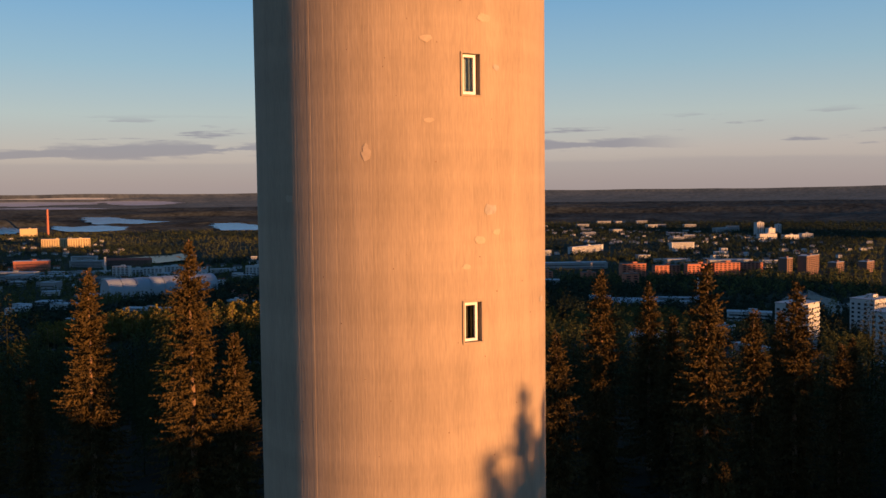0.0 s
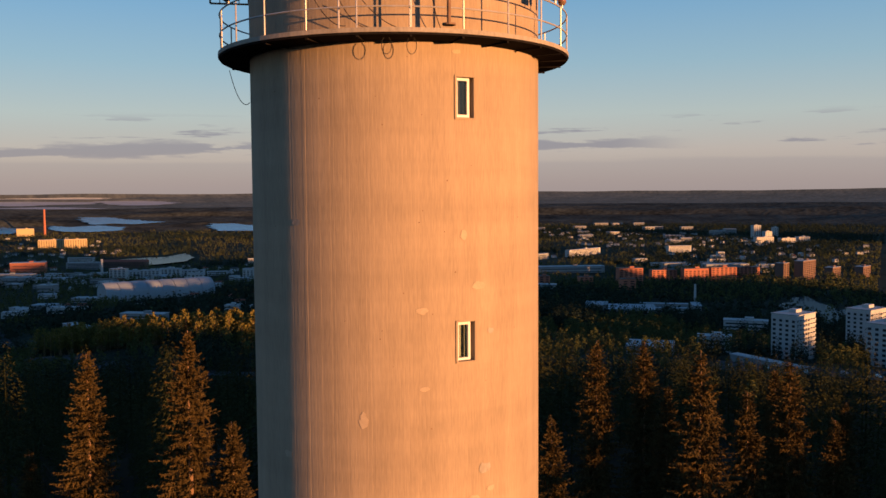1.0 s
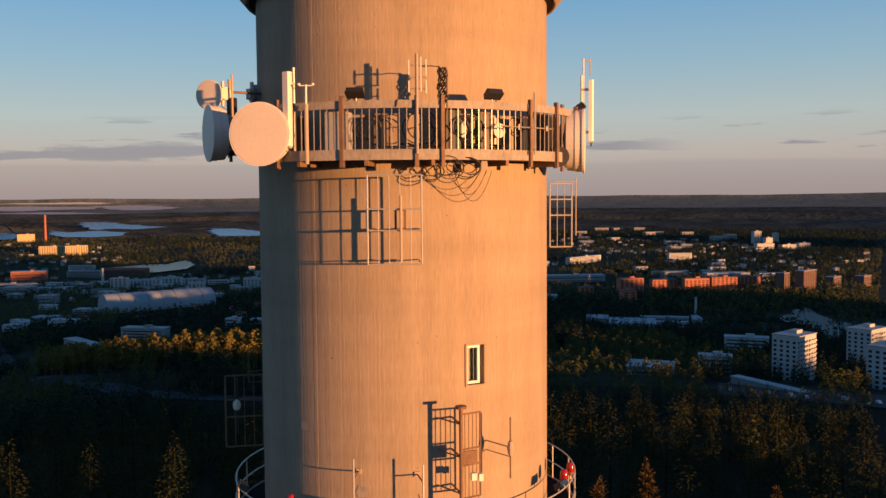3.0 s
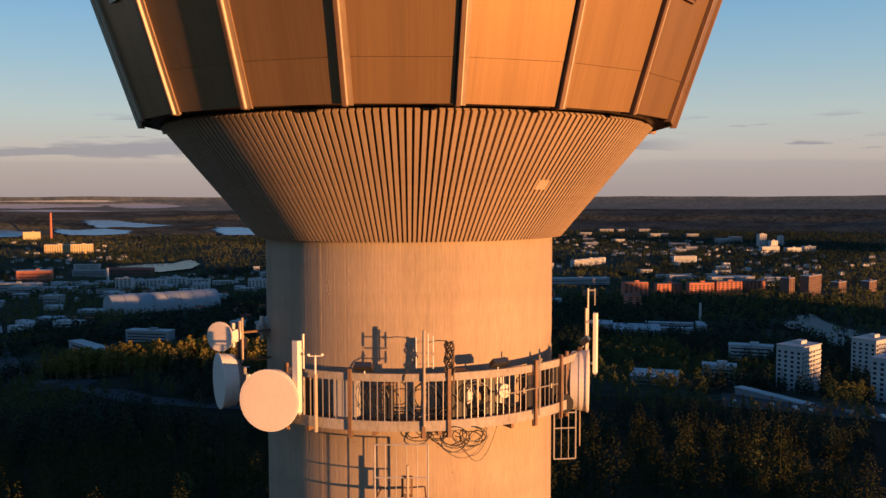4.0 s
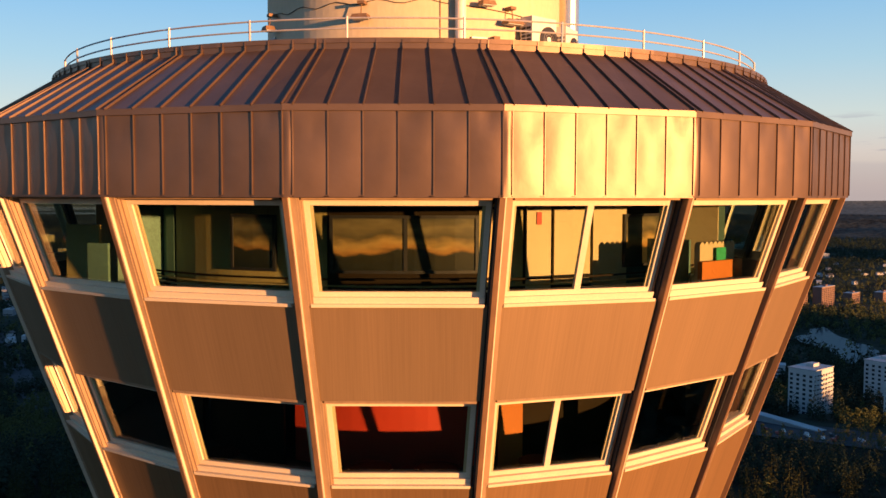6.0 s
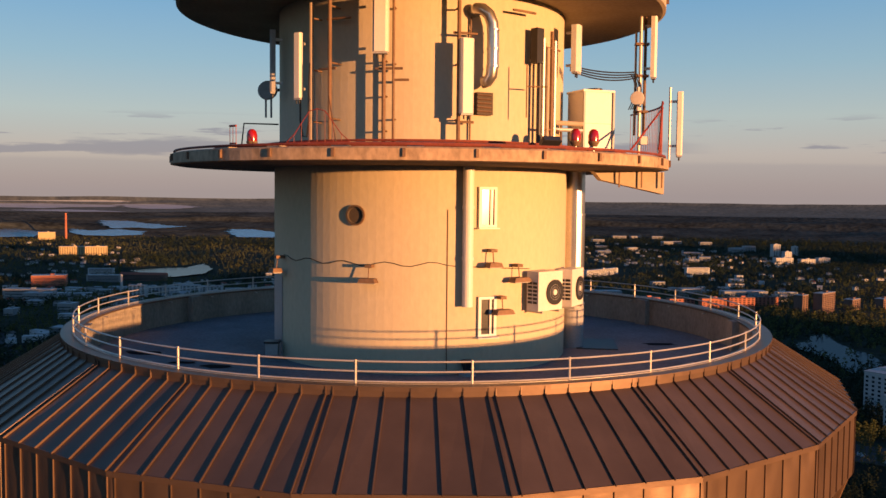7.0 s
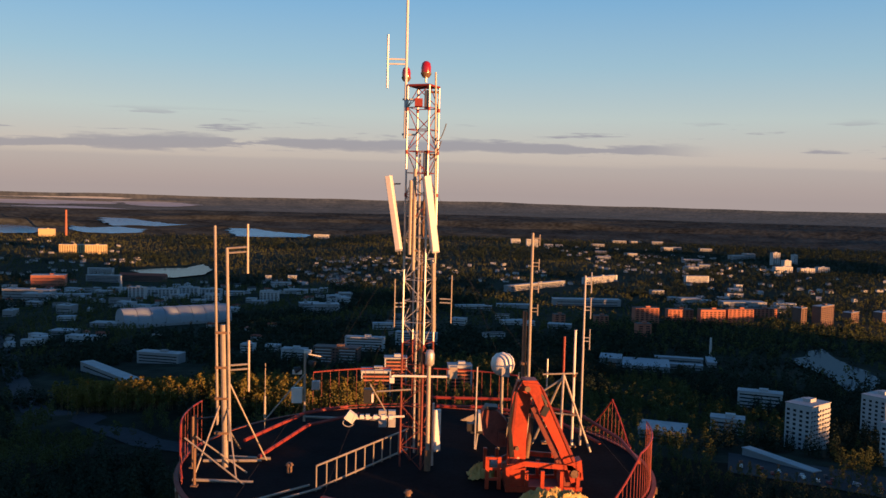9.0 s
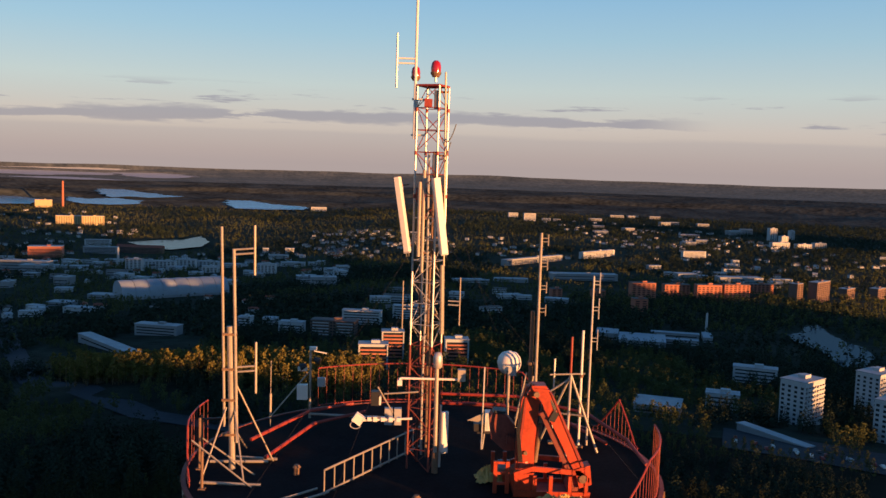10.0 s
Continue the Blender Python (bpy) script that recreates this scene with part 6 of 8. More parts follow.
# ---------------------------------------------------------------- lower gallery
def lower_gallery():
    g = thing("gallery", "narrow steel gallery with railing round the shaft", "gallery")
    part("deck", Shape().lathe([(3.82, 34.60), (4.56, 34.62), (4.56, 34.72), (4.50, 34.73), (3.82, 34.72)], 96), ROOFING_DARK, g)
    part("edge", Shape().lathe([(4.56, 34.665), (4.595, 34.665), (4.595, 34.765), (4.56, 34.765)], 96), PARAPET, g)
    for z in (35.73, 35.22):
        part("rail", Shape().lathe([(4.54 + 0.02 * math.cos(k), z + 0.02 * math.sin(k)) for k in np.linspace(0, 5.24, 6)], 96), STEEL, g)
    post = Shape().tube((0, 0, 0), (0, 0, 1.0), 0.02, 7).mesh("post", STEEL)
    strut = Shape().box((0, 0.36, 0.0), (0.05, 0.7, 0.05)).mesh("bracket", ROOFING_DARK)
    for k in range(24):
        placed("post", post, g, turned(5 + 15 * k) @ Matrix.Translation((0, -4.54, 34.74)))
        placed("bracket", strut, g, turned(5 + 15 * k) @ Matrix.Translation((0, -4.54, 34.60)))
    for az, r in ((-36.5, 4.50), (-28.8, 4.52), (61, 4.50), (69, 4.50)):
        obstruction_light(around(az, r, 35.75), 1.0)
    for az, face in ((-7.4, -7), (56, 56), (-62, -75)):
        floodlight(around(az, 4.56, 35.74), face)
    # upright aerials on the gallery with arms to the wall
    for az, z1, za, w in ((-15.6, 37.17, 36.7, 0.024), (4.8, 37.05, 36.65, 0.02)):
        t = thing("pole_aerial", "thin upright pole aerial fixed to the gallery", "antenna", at=around(az, 4.42, 34.74))
        t.rotation_euler = (0, 0, radians(az))
        part("pole", Shape().tube((0, 0, 0), (0, 0, z1 - 34.74), w, 8), STEEL, t)
        part("arm", Shape().tube((0, 0, za - 34.74), (-0.08, 0.62, za - 34.74), 0.018, 6), RUSTY, t)
        part("wall_plate", Shape().box((-0.08, 0.60, za - 34.74), (0.12, 0.04, 0.12)), PATCH, t)
    # lattice frame on a stout pole
    t = thing("frame_antenna", "dark barred frame antenna on a stout pole", "antenna", at=around(15.6, 4.55, 34.74))
    t.rotation_euler = (0, 0, radians(15.6))
    part("pole", Shape().tube((0, 0, 0.1), (0, 0, 3.6), 0.045, 10), RUSTY, t)
    part("flange", Shape().tube((0, 0, 3.56), (0, 0, 3.62), 0.13, 12).tube((0, 0, 0.1), (0, 0, 0.14), 0.15, 12), RUSTY, t)
    for k in range(6):
        x = 0.10 * k
        part("upright", Shape().tube((x, 0.12 * k / 5, 1.5), (x, 0.12 * k / 5, 3.42), 0.022 if k in (0, 5) else 0.009, 6), RUSTY, t)
    for z in (1.5, 2.25, 2.62, 3.42):
        part("crossbar", Shape().tube((0, 0, z), (0.5, 0.12, z), 0.022, 6), RUSTY, t)
    part("screen", Shape().box((0.2, -0.02, 2.44), (0.34, 0.04, 0.30)), RUSTY, t)
    for z in (1.62, 2.45, 3.2):
        part("wall_arm", Shape().tube((0, 0, z), (0.02, 0.72, z), 0.022, 6).tube((0, 0, z), (-0.3, 0.74, z), 0.018, 6), RUSTY, t)
    part("small_box", Shape().box((0.26, -0.1, 2.02), (0.12, 0.09, 0.16)).box((0.42, -0.12, 2.0), (0.10, 0.09, 0.16)), WHITE, t)
    # single dipole beside it
    t = thing("dipole_antenna", "single dark dipole held off the wall", "antenna", at=around(31.2, 4.6, 36.55))
    t.rotation_euler = (0, 0, radians(31.2))
    part("element", Shape().tube((0, 0, 0), (0, 0, 1.42), 0.02, 7), RUSTY, t)
    part("loop", Shape().lathe([(0.05, -0.16), (0.08, 0.0), (0.05, 0.16)], 8, closed=False, centre=(0, 0, 0.7)), PATCH, t)
    part("arm", Shape().tube((0, 0, 0.72), (-0.1, 0.8, 0.72), 0.016, 6).tube((0, 0, 0.5), (-0.1, 0.8, 0.5), 0.012, 6), PATCH, t)
    # frame at the far left of the gallery
    f = grid_frame("frame_antenna", Vector((-4.40, 0.25, 36.25)), 8, 1.0, 1.95, 4, (0, 0.42, 0.66, 1.0), "dark barred frame antenna seen against the sky", RUSTY, 0.016)
    part("inner_dish", Shape().lathe([(0.0, -0.16), (0.09, -0.1), (0.11, 0.0), (0.09, 0.1), (0.0, 0.16)], 12, closed=False, centre=(-0.2, -0.06, 1.15)), WHITE, f)
    part("panel", Shape().box((-0.2, 0.02, 1.1), (0.07, 0.05, 1.5)), BLACK, f)
    t = thing("whip_aerial", "short dark whip beside the frame antenna", "antenna", at=(-4.28, 0.3, 38.0))
    part("whip", Shape().tube((0, 0, 0), (0, 0, 0.95), 0.016, 6), RUSTY, t)
    part("arm", Shape().tube((0, 0, 0.3), (0.5, 0.1, 0.3), 0.014, 6).tube((0, 0, 0.0), (0.5, 0.1, -0.02), 0.014, 6), RUSTY, t)
    # cable loops under the deck and along it
    for az in (-2.0, 5.4):
        c = around(az, 4.3, 34.42)
        cable([c + Vector((0.11 * math.sin(k), 0.0, 0.19 * math.cos(k))) for k in np.linspace(0.5, 5.8, 12)], 0.008, "small cable loop hanging below the gallery")
    for a0, a1, z0, z1 in ((-17, -8, 35.6, 34.85), (-10, 6, 35.5, 34.8), (10, 15, 36.2, 34.85), (-25, -15, 35.62, 34.9)):
        cable(hang(around(a0, 4.3, z0), around(a1, 4.1, z1), 0.2), 0.01)
    cable(hang((-4.45, 0.3, 34.5), (-3.85, -0.1, 33.6), 0.35), 0.01)


lower_gallery()


# ---------------------------------------------------------------- service ring with dishes
def service_ring():
    r = 4.62
    g = thing("service_ring", "brown steel service platform with barred railing and cables", "gallery")
    a0, a1 = -38, 66
    part("floor", Shape().lathe([(3.83, 43.84), (r, 43.84), (r, 43.90), (3.83, 43.90)], 70, a0, a1), RUSTY, g)
    part("bottom_beam", Shape().lathe([(r, 43.82), (r + 0.06, 43.82), (r + 0.06, 44.05), (r, 44.05)], 70, a0, a1), PARAPET, g)
    part("top_beam", Shape().lathe([(r - 0.02, 44.93), (r + 0.06, 44.93), (r + 0.06, 45.10), (r - 0.02, 45.10)], 70, a0, a1), PARAPET, g)
    bar = Shape().box((0, 0, 0.44), (0.014, 0.014, 0.90)).mesh("bar", STEEL)
    post = Shape().box((0, 0, 0.72), (0.075, 0.09, 1.52)).box((0, 0.02, 0.02), (0.11, 0.05, 0.16)).box((0, 0.02, 1.2), (0.10, 0.05, 0.14)).mesh("post", RUSTY)
    for k, az in enumerate(np.arange(a0 + 1, a1, 2.0)):
        placed("bar", bar, g, turned(float(az)) @ Matrix.Translation((0, -(r + 0.01), 44.05)))
    for az in (-37, -16.5, 3.5, 10.5, 38, 50, 65):
        placed("post", post, g, turned(az) @ Matrix.Translation((0, -(r + 0.07), 43.72)))
    for az in (-30, -10, 8, 30, 52):
        part("beam", Shape().box(around(az, 4.2, 43.76), (0.08, 0.9, 0.12), turned(az).to_3x3()), RUSTY, g)
    # dishes
    drum_dish((-3.16, -4.15, 44.42), -14, 0.69, 0.34, label="large round dish with pale cover facing out")
    drum_dish((-4.60, -2.6, 44.55), -66, 0.66, 0.36, label="round shrouded dish turned away to the side", material=WHITE)
    drum_dish((-4.70, -1.95, 45.52), -22, 0.36, 0.06, label="small open white dish on a pole")
    drum_dish((-4.28, -2.0, 45.55), 40, 0.15, 0.04, label="tiny white dish on a pole")
    drum_dish((-3.62, -0.9, 45.62), 150, 0.27, 0.2, material=GREY, label="small grey dish turned away behind the shaft")
    drum_dish((4.46, -2.05, 44.36), 77, 0.77, 0.42, label="very large round dish seen from its rim")
    t = thing("dish_mount", "dark clamp and radio unit behind the large dish", "mount", at=(3.72, -2.75, 43.9))
    part("unit", Shape().tube((0, 0, 0.05), (0, 0.3, 0.05), 0.24, 16), BLACK, t)
    part("pole", Shape().tube((0.1, 0.2, -0.3), (0.1, 0.2, 1.3), 0.05, 10), RUSTY, t)
    part("arm", Shape().tube((0.1, 0.2, 0.45), (0.5, 0.6, 0.45), 0.05, 8), RUSTY, t)
    t = thing("dish_mast", "dark steel pole carrying dishes beside the shaft", "pole", at=(-4.22, -1.85, 43.9))
    part("pole", Shape().tube((0, 0, 0), (0, 0, 2.0), 0.042, 10), POLE, t)
    part("feeder", Shape().path([(-0.06, 0.02, 0.1), (-0.09, 0.02, 0.8), (-0.05, 0.03, 1.5), (-0.2, 0.05, 1.62)], 0.02, 6), BLACK, t)
    part("light_pole", Shape().tube((0.1, -0.2, 1.0), (0.1, -0.2, 2.1), 0.025, 8), PATCH, t)
    for z in (0.2, 1.0, 1.7):
        part("wall_arm", Shape().tube((0, 0, z), (1.1, 0.7, z), 0.03, 6), RUSTY, t)
    part("junction", Shape().box((0.05, 0.0, 1.3), (0.22, 0.2, 0.5)).box((0.1, -0.05, 0.5), (0.26, 0.2, 0.7)), BLACK, t)
    # panel antennas and aerials
    panel_antenna(around(-31.5, 4.86, 44.15), -31.5, 1.62, 0.20, 0.12, pole=0.2)
    panel_antenna(around(76, 4.95, 44.4), 76, 1.55, 0.18, 0.12, pole=0.7)
    t = thing("anemometer", "small cup anemometer on a pale pole", "instrument", at=around(-26, 4.80, 43.75))
    part("pole", Shape().tube((0, 0, 0), (0, 0, 1.3), 0.045, 10), PATCH, t)
    part("stem", Shape().tube((0, 0, 1.3), (0, 0, 1.72), 0.022, 8), WHITE, t)
    part("cross_arm", Shape().box((0, 0, 1.7), (0.30, 0.015, 0.02)), WHITE, t)
    for x in (-0.15, 0.15):
        part("cup", Shape().lathe([(0, 0.0), (0.035, 0.01), (0.03, 0.05), (0, 0.06)], 8, closed=False, centre=(x, 0, 1.7)), WHITE, t)
    t = thing("dipole_array", "pale pole with a ladder of upright dipoles on the railing", "antenna", at=around(3.6, 4.74, 43.95))
    t.rotation_euler = (0, 0, radians(3.6))
    part("pole", Shape().tube((0, 0, 0), (0, 0, 2.12), 0.035, 9), POLE, t)
    for z in (1.38, 1.62, 1.88):
        part("arm", Shape().tube((-0.17, 0, z), (0.2, 0, z), 0.016, 6), POLE, t)
    for x, z0, z1 in ((-0.17, 1.3, 1.55), (-0.17, 1.66, 1.98), (0.09, 1.32, 2.05), (0.2, 1.28, 1.56), (0.2, 1.64, 2.0)):
        part("dipole", Shape().tube((x, -0.02, z0), (x, -0.02, z1), 0.014, 6), WHITE, t)
    part("feeder", Shape().path([(-0.16, 0.0, 1.45), (-0.34, 0.02, 1.3), (-0.42, 0.05, 1.12), (-0.44, 0.06, 1.0)], 0.012, 5), BLACK, t)
    part("feeder", Shape().path([(0.1, 0.02, 1.85), (0.3, 0.1, 1.88), (0.5, 0.1, 1.86), (0.56, 0.05, 1.7)], 0.012, 5), BLACK, t)
    t = thing("small_dipole", "short dipole on a thin bar before the railing", "antenna", at=around(37.5, 4.86, 43.9))
    t.rotation_euler = (0, 0, radians(37.5))
    part("rod", Shape().tube((0, 0, 0.05), (0, 0, 1.45), 0.02, 7), POLE, t)
    part("bar", Shape().tube((-1.0, 0.1, 0.66), (0.75, 0.12, 0.66), 0.015, 6), POLE, t)
    for x in (-0.98, -0.4, 0.5):
        part("stub", Shape().tube((x, 0.1, 0.6), (x, 0.1, 0.72), 0.02, 6), POLE, t)
    t = thing("cable_coil", "bundle of black cables on a railing post", "cable", at=around(10.6, 4.66, 45.05))
    part("post", Shape().tube((-0.07, 0, -0.2), (-0.07, 0, 0.78), 0.022, 7).tube((0.1, 0, -0.2), (0.1, 0, 0.7), 0.018, 7), RUSTY, t)
    for k in range(9):
        part("strand", Shape().path([(0.07 * math.sin(j * 1.1 + 2.3 * k) + 0.012 * (k - 4), 0.05 * math.cos(j * 1.3 + k), 0.80 * j / 9 - 0.05) for j in range(10)], 0.018, 5), BLACK, t)
    for az in (-12.5, 25, 73):
        floodlight(around(az, 4.70, 45.08), az)
    # barred frames below the platform
    f = grid_frame("frame_antenna", around(-2.6, 4.56, 41.55), -2.6, 1.18, 1.95, 5, (0, 0.38, 0.62, 1.0), "pale barred frame antenna below the platform", STEEL, 0.012)
    part("pole", Shape().tube((0.14, -0.05, 0.05), (0.14, -0.05, 1.5), 0.03, 8), PATCH, f)
    for x in (-0.55, 0.0, 0.55):
        part("wall_arm", Shape().tube((x, 0, 0.75), (x * 0.9, 0.76, 0.75), 0.018, 6).tube((x, 0, 0.05), (x * 0.9, 0.76, 0.05), 0.014, 6), RUSTY, f)
    part("reflector", Shape().box((0.02, 0.1, 0.98), (0.05, 0.05, 0.44)).box((0.22, 0.1, 0.98), (0.05, 0.05, 0.44)).box((0.12, 0.1, 1.19), (0.24, 0.05, 0.05)).box((0.12, 0.1, 0.77), (0.24, 0.05, 0.05)), RUSTY, f)
    grid_frame("frame_antenna", around(97, 4.36, 41.6), 5, 0.62, 1.75, 3, (0, 0.5, 0.75, 1.0), "pale barred frame antenna at the shaft's edge", STEEL, 0.012)
    t = thing("whip_aerial", "thin pale whip below the platform", "antenna", at=around(99, 4.85, 41.9))
    part("whip", Shape().tube((0, 0, 0), (0, 0, 1.6), 0.016, 6), PATCH, t)
    part("arm", Shape().tube((0, 0, 1.5), (-0.6, 0, 1.5), 0.015, 6), PATCH, t)
    t = thing("pole_aerial", "tall pale aerial with side arm on the platform", "antenna", at=around(80, 4.75, 44.9))
    part("pole", Shape().tube((0, 0, 0), (0, 0, 1.65), 0.025, 7), STEEL, t)
    part("arm", Shape().tube((0, 0, 1.6), (0.18, 0, 1.6), 0.018, 6).tube((0.18, 0, 1.2), (0.18, 0, 1.65), 0.014, 6), STEEL, t)
    # cables on and under the platform
    rng = random.Random(6)
    for k in range(9):
        c = around(rng.uniform(11, 19), 4.66, rng.uniform(43.45, 43.75))
        q, w = rng.uniform(0.10, 0.24), rng.uniform(0, 6)
        cable([c + Vector((q * 1.4 * math.cos(j + w), 0.05 * math.sin(2 * j), q * math.sin(j + w))) for j in np.linspace(0, 6.0, 14)], 0.012, "tangle of black cable under the platform")
    for k in range(3):
        cable(hang(around(12 + k, 4.5, 43.6), around(27 + 2 * k, 3.95, 43.7 - 0.05 * k), 0.45 + 0.12 * k), 0.007, "thin cable sagging across the shaft")
    for k in range(12):
        az = rng.uniform(-12, 36)
        q = rng.uniform(0.18, 0.34)
        c = around(az, 4.45, rng.uniform(44.35, 44.6))
        s = Vector((math.cos(radians(az)), math.sin(radians(az)), 0))
        cable([c + s * (q * math.cos(j)) + Vector((0, 0, q * math.sin(j))) for j in np.linspace(0, rng.uniform(4.5, 6.2), 16)], 0.014, "coil of black cable behind the railing")
    for az, q in ((16, 0.22), (30, 0.16)):
        drum_dish(around(az, 4.35, 44.5), az, q, 0.08, label="small round dish behind the railing")
    t = thing("cabinet", "pale equipment cabinet behind the railing", "cabinet", at=around(-20, 4.2, 43.9))
    t.rotation_euler = (0, 0, radians(-20))
    part("body", Shape().box((0, 0, 0.55), (0.55, 0.3, 1.0)), GREY, t)
    part("door", Shape().box((0, -0.16, 0.55), (0.5, 0.02, 0.94)), GREY, t)
    # Black boxes added to stand in for shadow bands behind the railing.
    for az, w, h in ((-6.5, 0.22, 0.9), (14.5, 0.34, 1.15), (24.5, 0.24, 0.95), (40, 0.3, 0.9), (52, 0.5, 1.0), (-33, 0.25, 0.9)):
        t = thing("shade_box", "black upright box standing in for shade behind the railing", "equipment", at=around(az, 4.28, 43.9))
        t.rotation_euler = (0, 0, radians(az))
        part("body", Shape().box((0, 0, h / 2), (w, 0.26, h)), BLACK, t)
        part("lid", Shape().box((0, -0.01, h + 0.02), (w + 0.04, 0.3, 0.04)), RUSTY, t)
    for k in range(10):
        a = rng.uniform(-12, 30)
        cable([around(a + 2.2 * j, 4.2 + 0.22 * math.sin(j * 1.7 + k), 43.98 + 0.05 * k % 0.2 + 0.06 * abs(math.sin(j + k))) for j in range(8)], 0.022, "black cable lying on the platform")
    t = thing("lamp_box", "small pale box lamp under the platform", "lamp", at=around(23.5, 4.5, 43.62))
    part("body", Shape().box((0, 0, 0.08), (0.16, 0.14, 0.2), taper=0.8), PATCH, t)


service_ring()


# ---------------------------------------------------------------- things on the lower drum
def on_drum():
    # round port and windows
    for az0, az1, z0, z1 in ((19.9, 26.6, 66.70, 67.62), (20.1, 26.9, 64.20, 65.12)):
        am, half = (az0 + az1) / 2, 3.84 * math.sin(radians((az1 - az0) / 2))
        w = placed("window", Shape().box((0, 0, 0), (2 * half, 0.02, z1 - z0)).mesh("window", BACKING), tower, turned(am) @ Matrix.Translation((0, -3.835, (z0 + z1) / 2)), "narrow window with white frame")
        h = z1 - z0
        fr = Shape()
        for sx in (-1, 1):
            fr.box((sx * (half - 0.03), -0.03, 0), (0.07, 0.06, h))
        fr.box((0, -0.03, h / 2 - 0.03), (2 * half - 0.13, 0.06, 0.06)).box((0, -0.03, -h / 2 + 0.03), (2 * half - 0.13, 0.06, 0.06)).box((half * 0.35, -0.03, 0), (0.05, 0.05, h - 0.12))
        part("window_frame", fr, FRAME_WHITE, w)
        part("pane", Shape().box((0, -0.014, 0), (2 * half - 0.1, 0.008, h - 0.1)), PANE_DARK, w)
        part("window_sill", Shape().box((0, -0.07, -h / 2 - 0.02), (2 * half + 0.08, 0.14, 0.03)), FRAME_WHITE, w)
    p = turned(-22.4) @ Matrix.Translation((0, -3.84, 66.95)) @ Matrix.Rotation(radians(90), 4, "X")
    port = placed("porthole", Shape().lathe([(0, 0.0), (0.18, 0.0), (0.21, 0.02), (0.21, 0.05), (0.19, 0.05), (0.17, 0.012), (0, 0.012)], 28, closed=False).mesh("porthole", BACKING), tower, p, "dark round porthole")
    part("rim", Shape().lathe([(0.19, 0.0), (0.235, 0.0), (0.235, 0.045), (0.19, 0.045)], 28), RUSTY, port)
    part("door", Shape().lathe([(3.80, 63.4), (3.86, 63.4), (3.86, 65.4), (3.80, 65.4)], 4, -74, -62), GREY, tower, "grey steel door")
    # wall lamps
    for az, z, w in ((-16.6, 65.5, 0.42), (24.3, 65.86, 0.36), (34.5, 65.5, 0.52), (-60, 65.56, 0.34), (28, 64.78, 0.5)):
        t = thing("wall_lamp", "flat dark lamp on a bracket on the drum", "lamp", group="lamps on the drum", at=around(az, 4.05, z))
        t.rotation_euler = (0, 0, radians(az))
        part("housing", Shape().box((0, -0.02, 0), (w, 0.26, 0.10), None, 0.8), RUSTY, t)
        part("glass", Shape().box((0, -0.02, -0.06), (w * 0.85, 0.2, 0.02)), GREY, t)
        part("bracket", Shape().tube((0, 0.0, 0.04), (0, 0.04, 0.30), 0.014, 6).box((0, 0.08, 0.32), (0.16, 0.22, 0.07)), RUSTY, t)
    # downpipe
    t = thing("downpipe", "thick white downpipe on the drum", "pipe", at=around(15.6, 3.98, 64.92))
    part("pipe", Shape().tube((0, 0, 0), (0, 0, 3.15), 0.125, 18), WHITE, t, smooth=False)
    part("collar", Shape().tube((0, 0, 1.05), (0, 0, 1.12), 0.14, 18).tube((0, 0, 2.2), (0, 0, 2.27), 0.14, 18), WHITE, t)
    part("wall_clamp", Shape().box((0, 0.1, 1.1), (0.3, 0.12, 0.04)), STEEL, t)
    t = thing("outlet", "dark outlet fitting at the foot of the drum", "pipe", at=around(15.8, 4.0, 63.36))
    part("funnel", Shape().tube((0, 0, 0.1), (0, 0, 0.34), 0.10, 12, 0.16), BLACK, t)
    part("grate", Shape().tube((0, 0, 0), (0, 0, 0.1), 0.2, 12), GREY, t)
    bar_part("lightning_wire", [around(9.2, 3.84, z) for z in (63.4, 65, 67.1)], 0.012, RUSTY, tower)
    cable([around(a, 3.845, 65.86 + 0.05 * math.sin(a * 0.4) + (0.004 * (a + 20)) ** 2) for a in np.arange(-60, 15, 3)], 0.01, "thin cable clipped along the drum")
    cable([around(a, 3.845, 65.82 - 0.004 * (a - 15)) for a in np.arange(15, 44, 3)], 0.01, "thin cable clipped along the drum")
    # outdoor cooling units
    for az, z in ((45.5, 64.75), (65.5, 64.72)):
        t = thing("cooling_unit", "white outdoor cooling unit with round fan grille", "air conditioner", group="cooling units on the drum", at=around(az, 4.13, z))
        t.rotation_euler = (0, 0, radians(az - 4))
        w, d, h = 0.86, 0.36, 0.92
        part("casing", Shape().box((0, 0, h / 2), (w, d, h)), WHITE, t)
        part("fan_ring", Shape().lathe([(0.20, -0.01), (0.30, -0.01), (0.30, 0.02), (0.20, 0.02)], 28), BLACK, t).matrix_local = Matrix.Translation((0.14, -d / 2 - 0.012, 0.42)) @ Matrix.Rotation(radians(90), 4, "X")
        part("fan_well", Shape().tube((0.14, -d / 2 - 0.006, 0.42), (0.14, -d / 2 + 0.02, 0.42), 0.29, 24), BLACK, t)
        part("hub", Shape().tube((0.14, -d / 2 - 0.03, 0.42), (0.14, -d / 2, 0.42), 0.07, 14), WHITE, t)
        for k in range(3):
            part("grille_ring", Shape().lathe([(0.12 + 0.055 * k, 0.0), (0.128 + 0.055 * k, 0.0), (0.128 + 0.055 * k, 0.01), (0.12 + 0.055 * k, 0.01)], 24), GREY, t).matrix_local = Matrix.Translation((0.14, -d / 2 - 0.02, 0.42)) @ Matrix.Rotation(radians(90), 4, "X")
